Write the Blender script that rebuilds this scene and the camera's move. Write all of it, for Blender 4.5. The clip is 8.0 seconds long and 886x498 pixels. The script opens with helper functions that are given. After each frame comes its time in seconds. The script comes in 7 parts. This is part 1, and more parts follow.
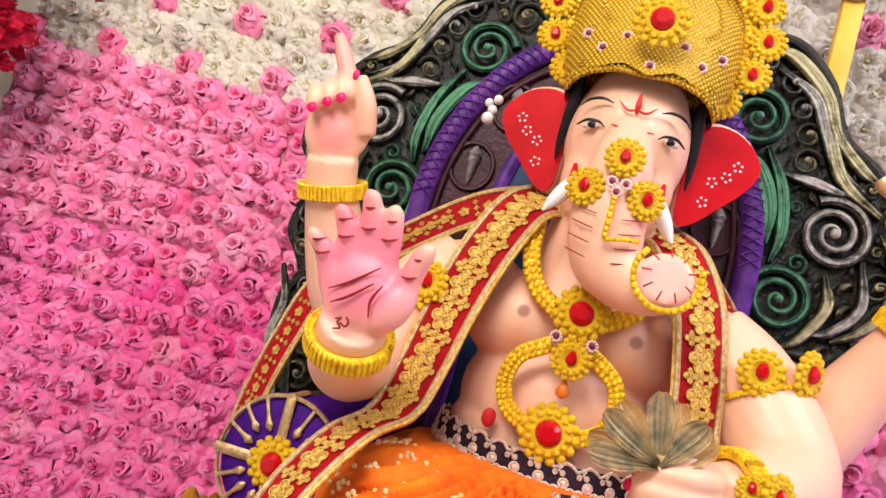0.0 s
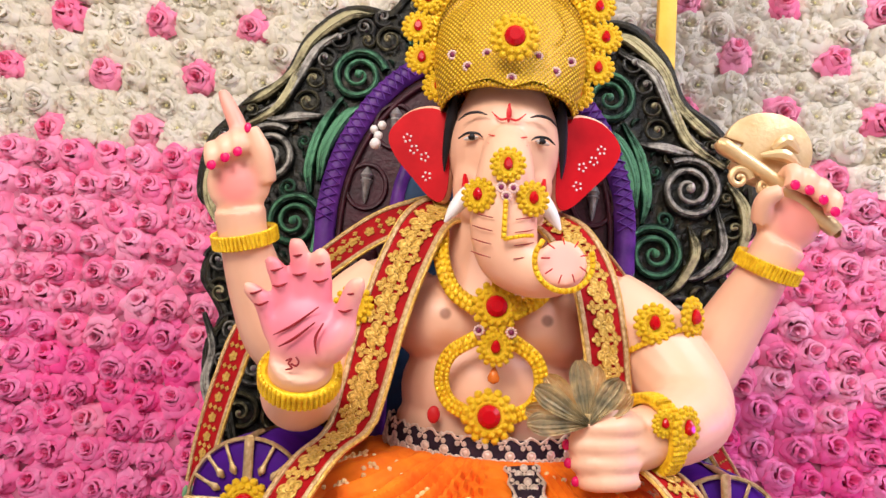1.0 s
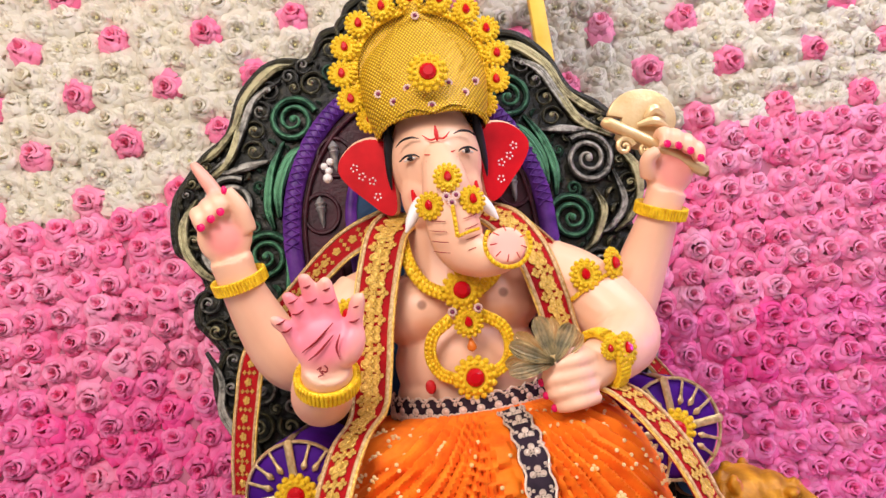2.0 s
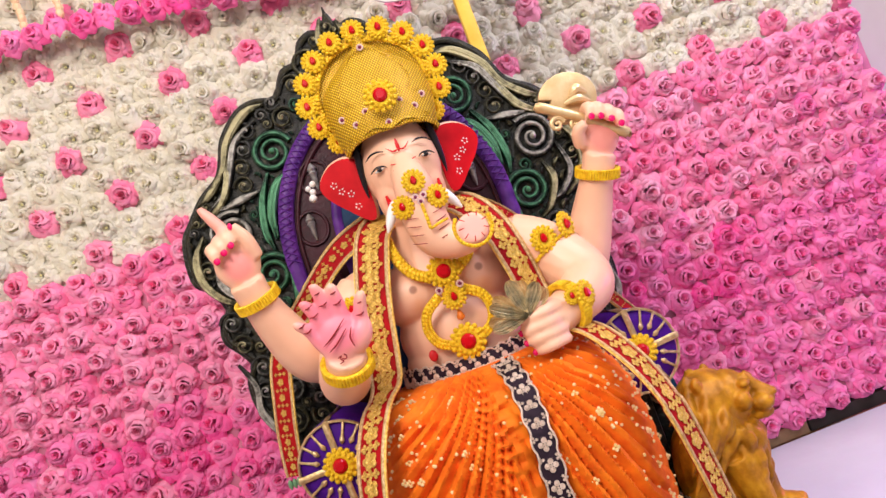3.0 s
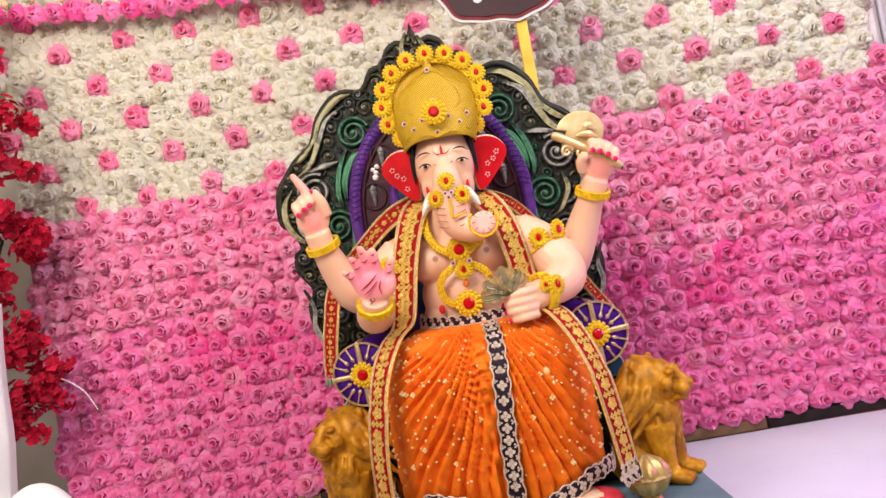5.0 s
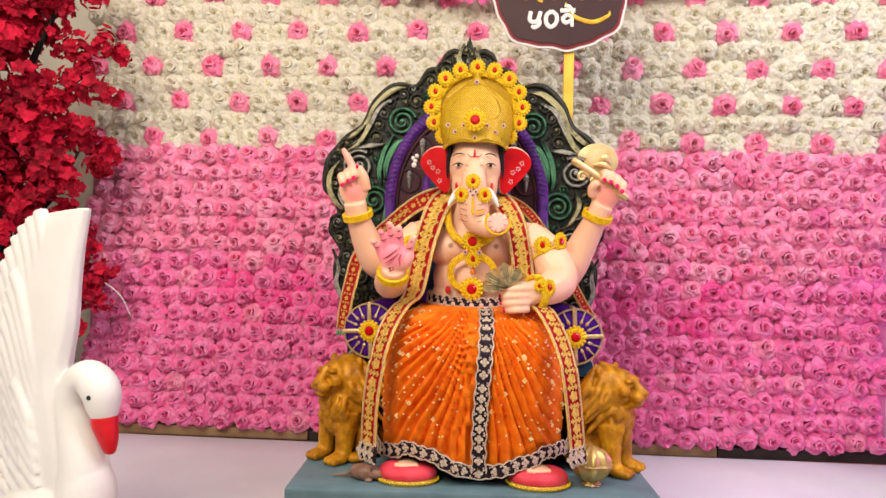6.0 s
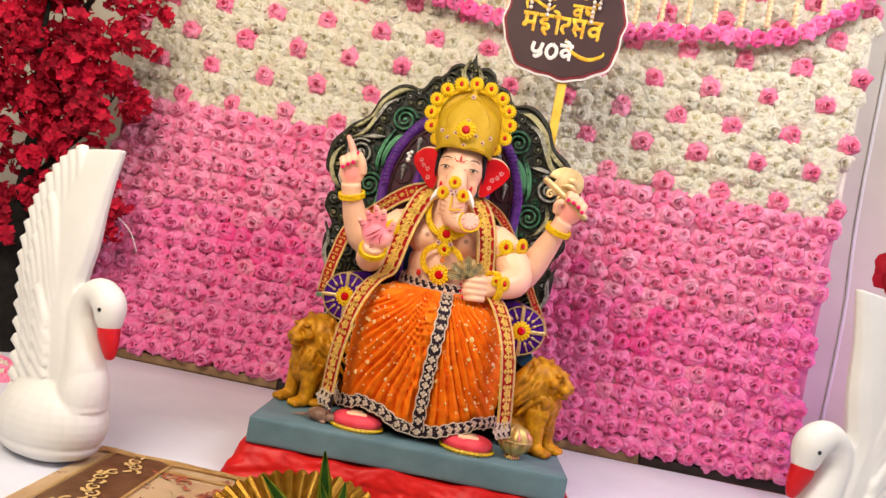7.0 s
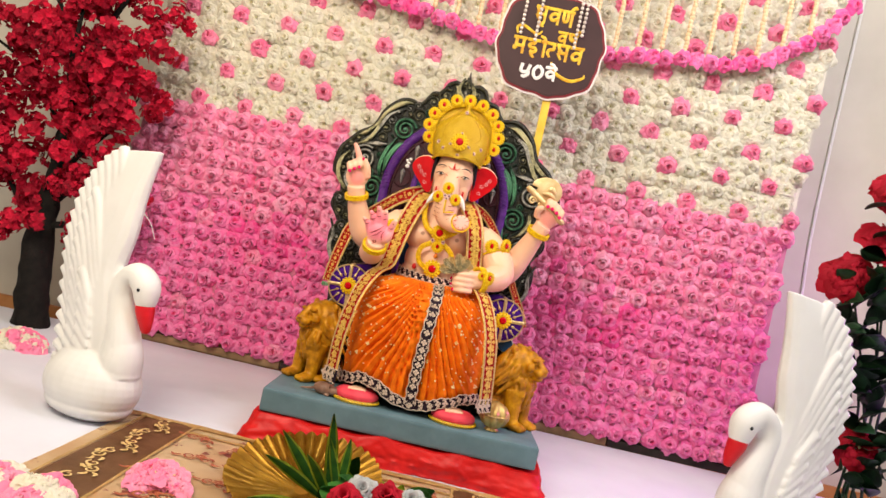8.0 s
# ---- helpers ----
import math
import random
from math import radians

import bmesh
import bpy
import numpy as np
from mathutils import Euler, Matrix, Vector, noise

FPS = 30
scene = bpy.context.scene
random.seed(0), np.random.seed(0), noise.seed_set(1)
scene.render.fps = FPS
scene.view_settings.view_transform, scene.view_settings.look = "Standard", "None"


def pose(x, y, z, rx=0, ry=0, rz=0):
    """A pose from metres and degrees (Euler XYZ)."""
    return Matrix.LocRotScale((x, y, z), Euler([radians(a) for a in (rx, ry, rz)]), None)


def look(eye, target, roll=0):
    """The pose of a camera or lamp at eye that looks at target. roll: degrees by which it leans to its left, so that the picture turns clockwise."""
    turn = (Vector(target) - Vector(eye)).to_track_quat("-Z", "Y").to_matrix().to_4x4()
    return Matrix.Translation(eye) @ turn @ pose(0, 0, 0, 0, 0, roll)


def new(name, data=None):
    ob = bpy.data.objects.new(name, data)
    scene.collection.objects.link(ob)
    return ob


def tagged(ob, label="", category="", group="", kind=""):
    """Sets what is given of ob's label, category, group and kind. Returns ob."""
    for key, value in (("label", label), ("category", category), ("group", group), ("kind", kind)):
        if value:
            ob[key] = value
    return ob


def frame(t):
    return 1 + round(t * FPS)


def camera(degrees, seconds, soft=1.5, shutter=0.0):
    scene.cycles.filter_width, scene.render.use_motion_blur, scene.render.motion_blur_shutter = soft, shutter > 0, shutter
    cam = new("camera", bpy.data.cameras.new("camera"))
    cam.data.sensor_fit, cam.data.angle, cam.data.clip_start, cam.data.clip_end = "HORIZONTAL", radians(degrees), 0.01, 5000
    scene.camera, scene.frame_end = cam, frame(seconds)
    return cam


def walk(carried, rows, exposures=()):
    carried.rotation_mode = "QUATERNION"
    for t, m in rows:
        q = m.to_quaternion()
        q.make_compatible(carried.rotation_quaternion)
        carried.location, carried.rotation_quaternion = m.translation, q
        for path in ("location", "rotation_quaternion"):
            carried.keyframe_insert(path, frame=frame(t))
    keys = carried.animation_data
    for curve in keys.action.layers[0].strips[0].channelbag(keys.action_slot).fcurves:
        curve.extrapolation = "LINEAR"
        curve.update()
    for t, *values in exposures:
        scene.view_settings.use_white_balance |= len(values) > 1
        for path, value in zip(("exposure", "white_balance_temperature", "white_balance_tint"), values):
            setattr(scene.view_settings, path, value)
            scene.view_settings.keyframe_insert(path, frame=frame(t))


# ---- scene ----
cam = camera(62.6, 8.0)
PATH = [
    (0, (-0.011, -0.793, 0.685), (-0.387, 1.16, 0.894), 16.6),
    (0.5, (-0.018, -0.831, 0.696), (-0.253, 1.141, 0.933), 10.6),
    (1, (-0.034, -0.873, 0.699), (-0.108, 1.111, 0.94), 4.3),
    (1.5, (-0.069, -0.956, 0.7), (-0.013, 1.03, 0.925), -2.3),
    (2, (-0.09, -1.061, 0.702), (0.055, 0.925, 0.892), -9.1),
    (2.2, (-0.096, -1.095, 0.694), (0.076, 0.888, 0.886), -11.4),
    (3.3, (-0.071, -1.304, 0.708), (0.05, 0.69, 0.803), -22.0),
    (3.5, (-0.057, -1.333, 0.715), (0.037, 0.663, 0.797), -22.3),
    (4, (-0.008, -1.438, 0.714), (0.016, 0.561, 0.777), -20.5),
    (4.5, (0.029, -1.561, 0.717), (-0.018, 0.438, 0.764), -15.9),
    (4.7, (0.034, -1.6, 0.721), (-0.031, 0.398, 0.763), -13.8),
    (5.8, (0.054, -1.877, 0.712), (-0.088, 0.118, 0.719), -0.8),
    (6, (0.059, -1.918, 0.715), (-0.085, 0.077, 0.717), 1.3),
    (6.5, (0.099, -2.046, 0.72), (-0.046, -0.051, 0.711), 7.0),
    (7, (0.14, -2.186, 0.707), (0.007, -0.191, 0.694), 10.8),
    (7.5, (0.153, -2.312, 0.7), (0.036, -0.315, 0.686), 12.5),
    (8, (0.139, -2.471, 0.706), (0.042, -0.473, 0.692), 12.5),
]
BALANCE = [(0, 0.0, 5900, 19), (1.5, -0.10, 5900, 20), (4.5, -0.08, 5900, 18), (6, -0.10, 6300, 13), (7, -0.12, 6450, 11), (8, -0.10, 6500, 10)]
walk(cam, [(t, look(eye, target, roll)) for t, eye, target, roll in PATH], BALANCE)

# ---- light ----
world = bpy.data.worlds.new("world")
scene.world = world
world.use_nodes = True
world.node_tree.nodes["Background"].inputs[0].default_value = (1.0, 0.97, 0.93, 1)
world.node_tree.nodes["Background"].inputs[1].default_value = 0.035


def area_lamp(name, eye, target, size, power, colour):
    data = bpy.data.lights.new(name, "AREA")
    data.shape, data.size, data.size_y, data.energy, data.color = "RECTANGLE", size[0], size[1], power, colour
    ob = new(name, data)
    ob.matrix_world = look(eye, target)
    return ob


area_lamp("hall_light_warm", (-1.0, -2.1, 2.45), (-0.75, 0.6, 0.6), (1.6, 1.0), 86, (1.0, 0.89, 0.72))
area_lamp("hall_light_cool", (1.6, -1.0, 2.7), (0.6, 0.45, 0.6), (1.4, 1.0), 57, (0.97, 0.96, 1.0))
area_lamp("hall_light_front", (0.1, -3.7, 1.9), (0.0, 0.2, 0.7), (2.4, 1.0), 19, (1.0, 0.95, 0.90))
area_lamp("stage_light_magenta", (1.90, 0.12, 0.66), (0.85, 0.56, 0.45), (0.12, 0.4), 8, (0.90, 0.14, 1.0))


# ---- materials ----
def shader(name):
    mat = bpy.data.materials.new(name)
    mat.use_nodes = True
    nt = mat.node_tree
    return mat, nt, nt.nodes["Principled BSDF"]


def ramp_node(nt, stops, fac):
    node = nt.nodes.new("ShaderNodeValToRGB")
    els = node.color_ramp.elements
    while len(els) < len(stops):
        els.new(0.5)
    for e, (p, c) in zip(els, stops):
        e.position, e.color = p, (*c, 1)
    nt.links.new(fac, node.inputs[0])
    return node.outputs[0]


def noise_node(nt, scale, detail=4, space="Object", rough=0.55):
    tc = nt.nodes.new("ShaderNodeTexCoord")
    n = nt.nodes.new("ShaderNodeTexNoise")
    n.inputs["Scale"].default_value, n.inputs["Detail"].default_value, n.inputs["Roughness"].default_value = scale, detail, rough
    nt.links.new(tc.outputs[space], n.inputs["Vector"])
    return n.outputs["Fac"]


def bump_node(nt, b, height, strength, distance=0.002):
    n = nt.nodes.new("ShaderNodeBump")
    n.inputs["Strength"].default_value, n.inputs["Distance"].default_value = strength, distance
    nt.links.new(height, n.inputs["Height"])
    nt.links.new(n.outputs[0], b.inputs["Normal"])


def mottled(name, stops, scale, rough=0.5, metal=0.0, bump=0.2, bump_scale=None, dist=0.002, spec=0.3, sheen=0.0, coat=0.0, space="Object"):
    """Noise through colour stops, with fine relief."""
    mat, nt, b = shader(name)
    nt.links.new(ramp_node(nt, stops, noise_node(nt, scale, space=space)), b.inputs["Base Color"])
    b.inputs["Roughness"].default_value, b.inputs["Metallic"].default_value = rough, metal
    b.inputs["Specular IOR Level"].default_value = spec
    b.inputs["Sheen Weight"].default_value, b.inputs["Coat Weight"].default_value = sheen, coat
    if bump:
        bump_node(nt, b, noise_node(nt, bump_scale or scale * 6, space=space), bump, dist)
    return mat


def petal_material(name, dark, light, thin=0.30):
    """Cloth petals: each bloom has its own tone."""
    mat, nt, b = shader(name)
    geo = nt.nodes.new("ShaderNodeNewGeometry")
    info = nt.nodes.new("ShaderNodeObjectInfo")
    add = nt.nodes.new("ShaderNodeMath")
    add.operation = "ADD"
    nt.links.new(geo.outputs["Random Per Island"], add.inputs[0])
    nt.links.new(info.outputs["Random"], add.inputs[1])
    half = nt.nodes.new("ShaderNodeMath")
    half.operation = "MULTIPLY"
    half.inputs[1].default_value = 0.5
    nt.links.new(add.outputs[0], half.inputs[0])
    nt.links.new(ramp_node(nt, [(0.1, dark), (0.9, light)], half.outputs[0]), b.inputs["Base Color"])
    b.inputs["Roughness"].default_value = 0.7
    b.inputs["Specular IOR Level"].default_value = 0.25
    bump_node(nt, b, noise_node(nt, 240, 5), 0.5, 0.003)
    # thin cloth lets light through
    glow = nt.nodes.new("ShaderNodeBsdfTranslucent")
    nt.links.new(b.inputs["Base Color"].links[0].from_socket, glow.inputs["Color"])
    both = nt.nodes.new("ShaderNodeMixShader")
    both.inputs[0].default_value = thin
    nt.links.new(b.outputs[0], both.inputs[1])
    nt.links.new(glow.outputs[0], both.inputs[2])
    nt.links.new(both.outputs[0], nt.nodes["Material Output"].inputs["Surface"])
    return mat


WHITE_PETAL = petal_material("white_petal", (0.94, 0.89, 0.72), (0.98, 0.95, 0.84), 0.42)
PALE_PETAL = petal_material("pale_pink_petal", (0.98, 0.19, 0.41), (1.0, 0.46, 0.64), 0.16)
HOT_PETAL = petal_material("hot_pink_petal", (0.97, 0.08, 0.35), (1.0, 0.31, 0.58), 0.16)
ACCENT_PETAL = petal_material("accent_pink_petal", (0.96, 0.20, 0.38), (1.0, 0.44, 0.58), 0.16)
STAMEN = mottled("stamen", [(0.3, (0.50, 0.46, 0.18)), (0.7, (0.70, 0.64, 0.32))], 300, 0.7)
PLASTER = mottled("plaster", [(0.3, (0.56, 0.52, 0.44)), (0.7, (0.64, 0.60, 0.52))], 3, 0.85, bump=0.15, bump_scale=90)
CLOTH_WHITE = mottled("white_cloth", [(0.3, (0.66, 0.67, 0.75)), (0.7, (0.72, 0.73, 0.81))], 4, 0.8, bump=0.3, bump_scale=25, dist=0.004)
SLATE_PAINT = mottled("slate_paint", [(0.3, (0.095, 0.165, 0.195)), (0.7, (0.13, 0.215, 0.245))], 14, 0.55, bump=0.3, bump_scale=60)
RED_CLOTH = mottled("red_satin", [(0.3, (0.46, 0.004, 0.005)), (0.7, (0.68, 0.014, 0.012))], 14, 0.45, spec=0.3, bump=0.4, bump_scale=40, dist=0.004)
BRONZE_PAINT = mottled("bronze_black", [(0.35, (0.005, 0.0055, 0.0045)), (0.55, (0.016, 0.016, 0.009)), (0.72, (0.07, 0.065, 0.035))], 60, 0.42, metal=0.2, spec=0.4, bump=1.0, bump_scale=90, dist=0.006)
SWAN_WHITE = mottled("swan_white", [(0.3, (0.70, 0.69, 0.66)), (0.7, (0.77, 0.76, 0.73))], 6, 0.45, bump=0.08, bump_scale=60)
PLANK = mottled("plank_wood", [(0.3, (0.2, 0.12, 0.06)), (0.7, (0.38, 0.25, 0.13))], 12, 0.7, bump=0.3)
ORANGE = mottled("orange_velvet", [(0.3, (0.74, 0.12, 0.0)), (0.7, (0.94, 0.23, 0.002))], 30, 0.75, bump=0.3, bump_scale=90, spec=0.25)
BROWN_SIGN = mottled("sign_brown", [(0.3, (0.035, 0.012, 0.012)), (0.7, (0.05, 0.018, 0.018))], 8, 0.5, bump=0.05)
YELLOW_PAINT = mottled("yellow_paint", [(0.3, (0.62, 0.38, 0.02)), (0.7, (0.75, 0.5, 0.05))], 20, 0.5)
DARK = mottled("dark_gap", [(0.3, (0.02, 0.015, 0.012)), (0.7, (0.04, 0.03, 0.025))], 12, 0.8)


# ---- builders ----
def part(name, bm, material, parent=None, label="", smooth=True, mats=None):
    me = bpy.data.meshes.new(name)
    bm.normal_update()
    bm.to_mesh(me)
    bm.free()
    for m in (mats or [material]):
        me.materials.append(m)
    if smooth:
        me.polygons.foreach_set("use_smooth", [True] * len(me.polygons))
        me.set_sharp_from_angle(angle=radians(40))
    ob = new(name, me)
    if parent is not None:
        ob.parent = parent
    if label:
        ob["label"] = label
    return ob


def empty(name, m=None):
    ob = new(name)
    ob.empty_display_size = 0.05
    if m is not None:
        ob.matrix_world = m
    return ob


def thing(name, bm, material, label, category, group="", kind="", **kw):
    return tagged(part(name, bm, material, **kw), label, category, group, kind)


def box(bm, x0, x1, y0, y1, z0, z1, bevel=0.0, mat=0, m=None):
    made = bmesh.ops.create_cube(bm, size=1, matrix=(m or Matrix()) @ Matrix.Translation(((x0 + x1) / 2, (y0 + y1) / 2, (z0 + z1) / 2)) @ Matrix.Diagonal((x1 - x0, y1 - y0, z1 - z0, 1)))
    faces = {f for v in made["verts"] for f in v.link_faces}
    for f in faces:
        f.material_index = mat
    if bevel:
        edges = list({e for f in faces for e in f.edges})
        out = bmesh.ops.bevel(bm, geom=edges, offset=bevel, segments=2, affect="EDGES", profile=0.5)
        for f in out["faces"]:
            f.material_index = mat
    return bm


def ball(bm, c, r, mat=0, m=None, u=16, v=10):
    """An ellipsoid with poles along its own z."""
    r = r if isinstance(r, (tuple, list)) else (r, r, r)
    c, m3 = Vector(c), (m or Matrix()).to_3x3()
    put, face = bm.verts.new, bm.faces.new

    def spot(x, y, z):
        return put(c + m3 @ Vector((x * r[0], y * r[1], z * r[2])))

    top, low = spot(0, 0, 1), spot(0, 0, -1)
    rings = []
    for j in range(1, v):
        z, s = math.cos(math.pi * j / v), math.sin(math.pi * j / v)
        rings.append([spot(s * math.cos(2 * math.pi * k / u), s * math.sin(2 * math.pi * k / u), z) for k in range(u)])
    for k in range(u):
        k2 = (k + 1) % u
        face((top, rings[0][k], rings[0][k2])).material_index = mat
        face((low, rings[-1][k2], rings[-1][k])).material_index = mat
        for a, b in zip(rings, rings[1:]):
            face((a[k], b[k], b[k2], a[k2])).material_index = mat


def smooth_points(pts, n):
    """Catmull-Rom through tuples of any length."""
    p = [np.array(q, float) for q in pts]
    p = [2 * p[0] - p[1]] + p + [2 * p[-1] - p[-2]]
    out = []
    for i in range(1, len(p) - 2):
        for k in range(n):
            t = k / n
            out.append(0.5 * (2 * p[i] + (p[i + 1] - p[i - 1]) * t + (2 * p[i - 1] - 5 * p[i] + 4 * p[i + 1] - p[i + 2]) * t * t + (3 * p[i] - p[i - 1] - 3 * p[i + 1] + p[i + 2]) * t ** 3))
    return out + [p[-2]]


def tube(bm, pts, seg=12, n=5, mat=0, flat=1.0, up=(0, 1, 0), closed=False):
    """A tapering tube through (x, y, z, r) points; flat squashes it along up."""
    rows = smooth_points(pts, n) if n > 1 else [np.array(q, float) for q in pts]
    rings = []
    for i, q in enumerate(rows):
        a, b = rows[max(i - 1, 0)], rows[min(i + 1, len(rows) - 1)]
        d = Vector(b[:3] - a[:3])
        d = d.normalized() if d.length > 1e-9 else Vector((0, 0, 1))
        side = d.cross(Vector(up))
        side = side.normalized() if side.length > 1e-4 else d.orthogonal().normalized()
        nor = side.cross(d).normalized()
        c = Vector(q[:3])
        rings.append([bm.verts.new(c + side * (q[3] * math.cos(w)) + nor * (q[3] * flat * math.sin(w))) for w in (2 * math.pi * k / seg for k in range(seg))])
    for r0, r1 in zip(rings, rings[1:]):
        for k in range(seg):
            f = bm.faces.new((r0[k], r0[(k + 1) % seg], r1[(k + 1) % seg], r1[k]))
            f.material_index = mat
    for ring, rev in ((rings[0], True), (rings[-1], False)):
        f = bm.faces.new(ring[::-1] if rev else ring)
        f.material_index = mat
    return bm


def lathe(bm, profile, seg=32, m=None, mat=0):
    """Profile of (radius, height) turned about z."""
    m = m or Matrix()
    rings = []
    for r, z in profile:
        rings.append([bm.verts.new(m @ Vector((r * math.cos(w), r * math.sin(w), z))) for w in (2 * math.pi * k / seg for k in range(seg))])
    for r0, r1 in zip(rings, rings[1:]):
        for k in range(seg):
            bm.faces.new((r0[k], r0[(k + 1) % seg], r1[(k + 1) % seg], r1[k])).material_index = mat
    bm.faces.new(rings[0][::-1]).material_index = mat
    bm.faces.new(rings[-1]).material_index = mat
    return bm


def plate(bm, outline, y0, y1, bevel=0.0, mat=0, m=None):
    """An outline of (x, z) points, extruded from y0 (front) to y1."""
    m = m or Matrix()
    front = [bm.verts.new(m @ Vector((x, y0, z))) for x, z in outline]
    back = [bm.verts.new(m @ Vector((x, y1, z))) for x, z in outline]
    n = len(outline)
    f = bm.faces.new(front)
    g = bm.faces.new(back[::-1])
    sides = [bm.faces.new((front[i], back[i], back[(i + 1) % n], front[(i + 1) % n])) for i in range(n)]
    for q in (f, g, *sides):
        q.material_index = mat
    bmesh.ops.recalc_face_normals(bm, faces=[f, g, *sides])
    if bevel:
        out = bmesh.ops.bevel(bm, geom=list(f.edges), offset=bevel, segments=2, affect="EDGES", profile=0.5)
        for q in out["faces"]:
            q.material_index = mat
    return bm


# ---- room ----
WALL_Y = 0.745
FLOOR_Z = -0.16
thing("floor", box(bmesh.new(), -3.6, 3.6, -4.6, 1.5, FLOOR_Z - 0.1, FLOOR_Z), PLASTER, "pale stone floor of the hall", "floor", kind="structure")
thing("wall_north", box(bmesh.new(), -3.6, 3.6, 1.15, 1.3, FLOOR_Z, 3.0), PLASTER, "off-white painted plaster wall behind the flower panel", "wall", kind="structure")
thing("wall_east", box(bmesh.new(), 3.6, 3.75, -4.6, 1.3, FLOOR_Z, 3.0), PLASTER, "off-white painted plaster side wall", "wall", kind="structure")
thing("wall_west", box(bmesh.new(), -3.75, -3.6, -4.6, 1.3, FLOOR_Z, 3.0), PLASTER, "off-white painted plaster side wall", "wall", kind="structure")
thing("wall_south", box(bmesh.new(), -3.75, 3.75, -4.75, -4.6, FLOOR_Z, 3.0), PLASTER, "off-white painted plaster wall", "wall", kind="structure")
thing("ceiling", box(bmesh.new(), -3.75, 3.75, -4.75, 1.3, 3.0, 3.1), PLASTER, "white painted ceiling", "ceiling", kind="structure")

# ---- more paints and cloths ----
PURPLE_VELVET = mottled("purple_velvet", [(0.3, (0.035, 0.001, 0.14)), (0.7, (0.07, 0.003, 0.24))], 25, 0.7, bump=0.2, bump_scale=220, spec=0.2)
PURPLE_PAINT = mottled("purple_paint", [(0.3, (0.06, 0.012, 0.15)), (0.7, (0.16, 0.04, 0.30))], 30, 0.45, bump=0.5, bump_scale=90)
MAROON_PAINT = mottled("maroon_paint", [(0.3, (0.022, 0.003, 0.006)), (0.7, (0.065, 0.009, 0.017))], 22, 0.45, bump=0.6, bump_scale=140)
BLUE_PAINT = mottled("blue_paint", [(0.3, (0.008, 0.02, 0.06)), (0.7, (0.02, 0.09, 0.2))], 14, 0.4, bump=0.3)


def rubbed_glint(name, low, mid, high):
    """Dark ground; raised carving pales with height, for worn-on paint and painted-in highlights."""
    mat, nt, b = shader(name)
    tc = nt.nodes.new("ShaderNodeTexCoord")
    sep = nt.nodes.new("ShaderNodeSeparateXYZ")
    nt.links.new(tc.outputs["Object"], sep.inputs[0])
    mr = nt.nodes.new("ShaderNodeMapRange")
    mr.inputs["From Min"].default_value, mr.inputs["From Max"].default_value = -0.004, -0.021
    nt.links.new(sep.outputs["Y"], mr.inputs["Value"])
    mix = nt.nodes.new("ShaderNodeMath")
    mix.operation = "MULTIPLY_ADD"
    mix.inputs[1].default_value = 0.95
    nt.links.new(noise_node(nt, 75, 6, rough=0.65), mix.inputs[0])
    sub2 = nt.nodes.new("ShaderNodeMath")
    sub2.operation = "SUBTRACT"
    sub2.inputs[1].default_value = 0.40
    nt.links.new(mr.outputs[0], sub2.inputs[0])
    nt.links.new(sub2.outputs[0], mix.inputs[2])
    nt.links.new(ramp_node(nt, [(0.18, low), (0.5, mid), (0.85, high)], mix.outputs[0]), b.inputs["Base Color"])
    b.inputs["Roughness"].default_value, b.inputs["Metallic"].default_value = 0.36, 0.35
    bump_node(nt, b, noise_node(nt, 150, 6, rough=0.7), 0.9, 0.003)
    return mat


SILVER_BRUSH = rubbed_glint("silver_bronze", (0.008, 0.008, 0.007), (0.03, 0.029, 0.022), (0.46, 0.44, 0.37))
OLIVE_BRUSH = rubbed_glint("olive_bronze", (0.009, 0.009, 0.005), (0.035, 0.03, 0.007), (0.46, 0.42, 0.22))
GREEN_BRUSH = rubbed_glint("green_bronze", (0.004, 0.014, 0.009), (0.004, 0.04, 0.016), (0.09, 0.28, 0.14))
BRASS_TRIM = mottled("brass_trim", [(0.3, (0.42, 0.27, 0.09)), (0.7, (0.75, 0.58, 0.32))], 120, 0.35, metal=0.7, bump=0.6, bump_scale=420)
YELLOW_BEAD = mottled("yellow_gold", [(0.3, (0.66, 0.36, 0.0)), (0.7, (0.99, 0.72, 0.012))], 120, 0.34, metal=0.15, bump=0.5, bump_scale=350)


def woven(name, dark, light, period):
    """Gold cloth with crossed threads."""
    mat, nt, b = shader(name)
    tc = nt.nodes.new("ShaderNodeTexCoord")
    waves = []
    for rot in (38, -38):
        mp = nt.nodes.new("ShaderNodeMapping")
        mp.inputs["Rotation"].default_value = (0, radians(rot), 0)
        nt.links.new(tc.outputs["Object"], mp.inputs["Vector"])
        w = nt.nodes.new("ShaderNodeTexWave")
        w.inputs["Scale"].default_value = 0.314 / period
        w.inputs["Distortion"].default_value = 0.6
        nt.links.new(mp.outputs[0], w.inputs["Vector"])
        waves.append(w.outputs["Fac"])
    mul = nt.nodes.new("ShaderNodeMath")
    mul.operation = "MULTIPLY"
    nt.links.new(waves[0], mul.inputs[0])
    nt.links.new(waves[1], mul.inputs[1])
    nt.links.new(ramp_node(nt, [(0.05, dark), (0.55, light)], mul.outputs[0]), b.inputs["Base Color"])
    b.inputs["Roughness"].default_value, b.inputs["Metallic"].default_value = 0.36, 0.3
    bump_node(nt, b, mul.outputs[0], 0.9, 0.0015)
    return mat


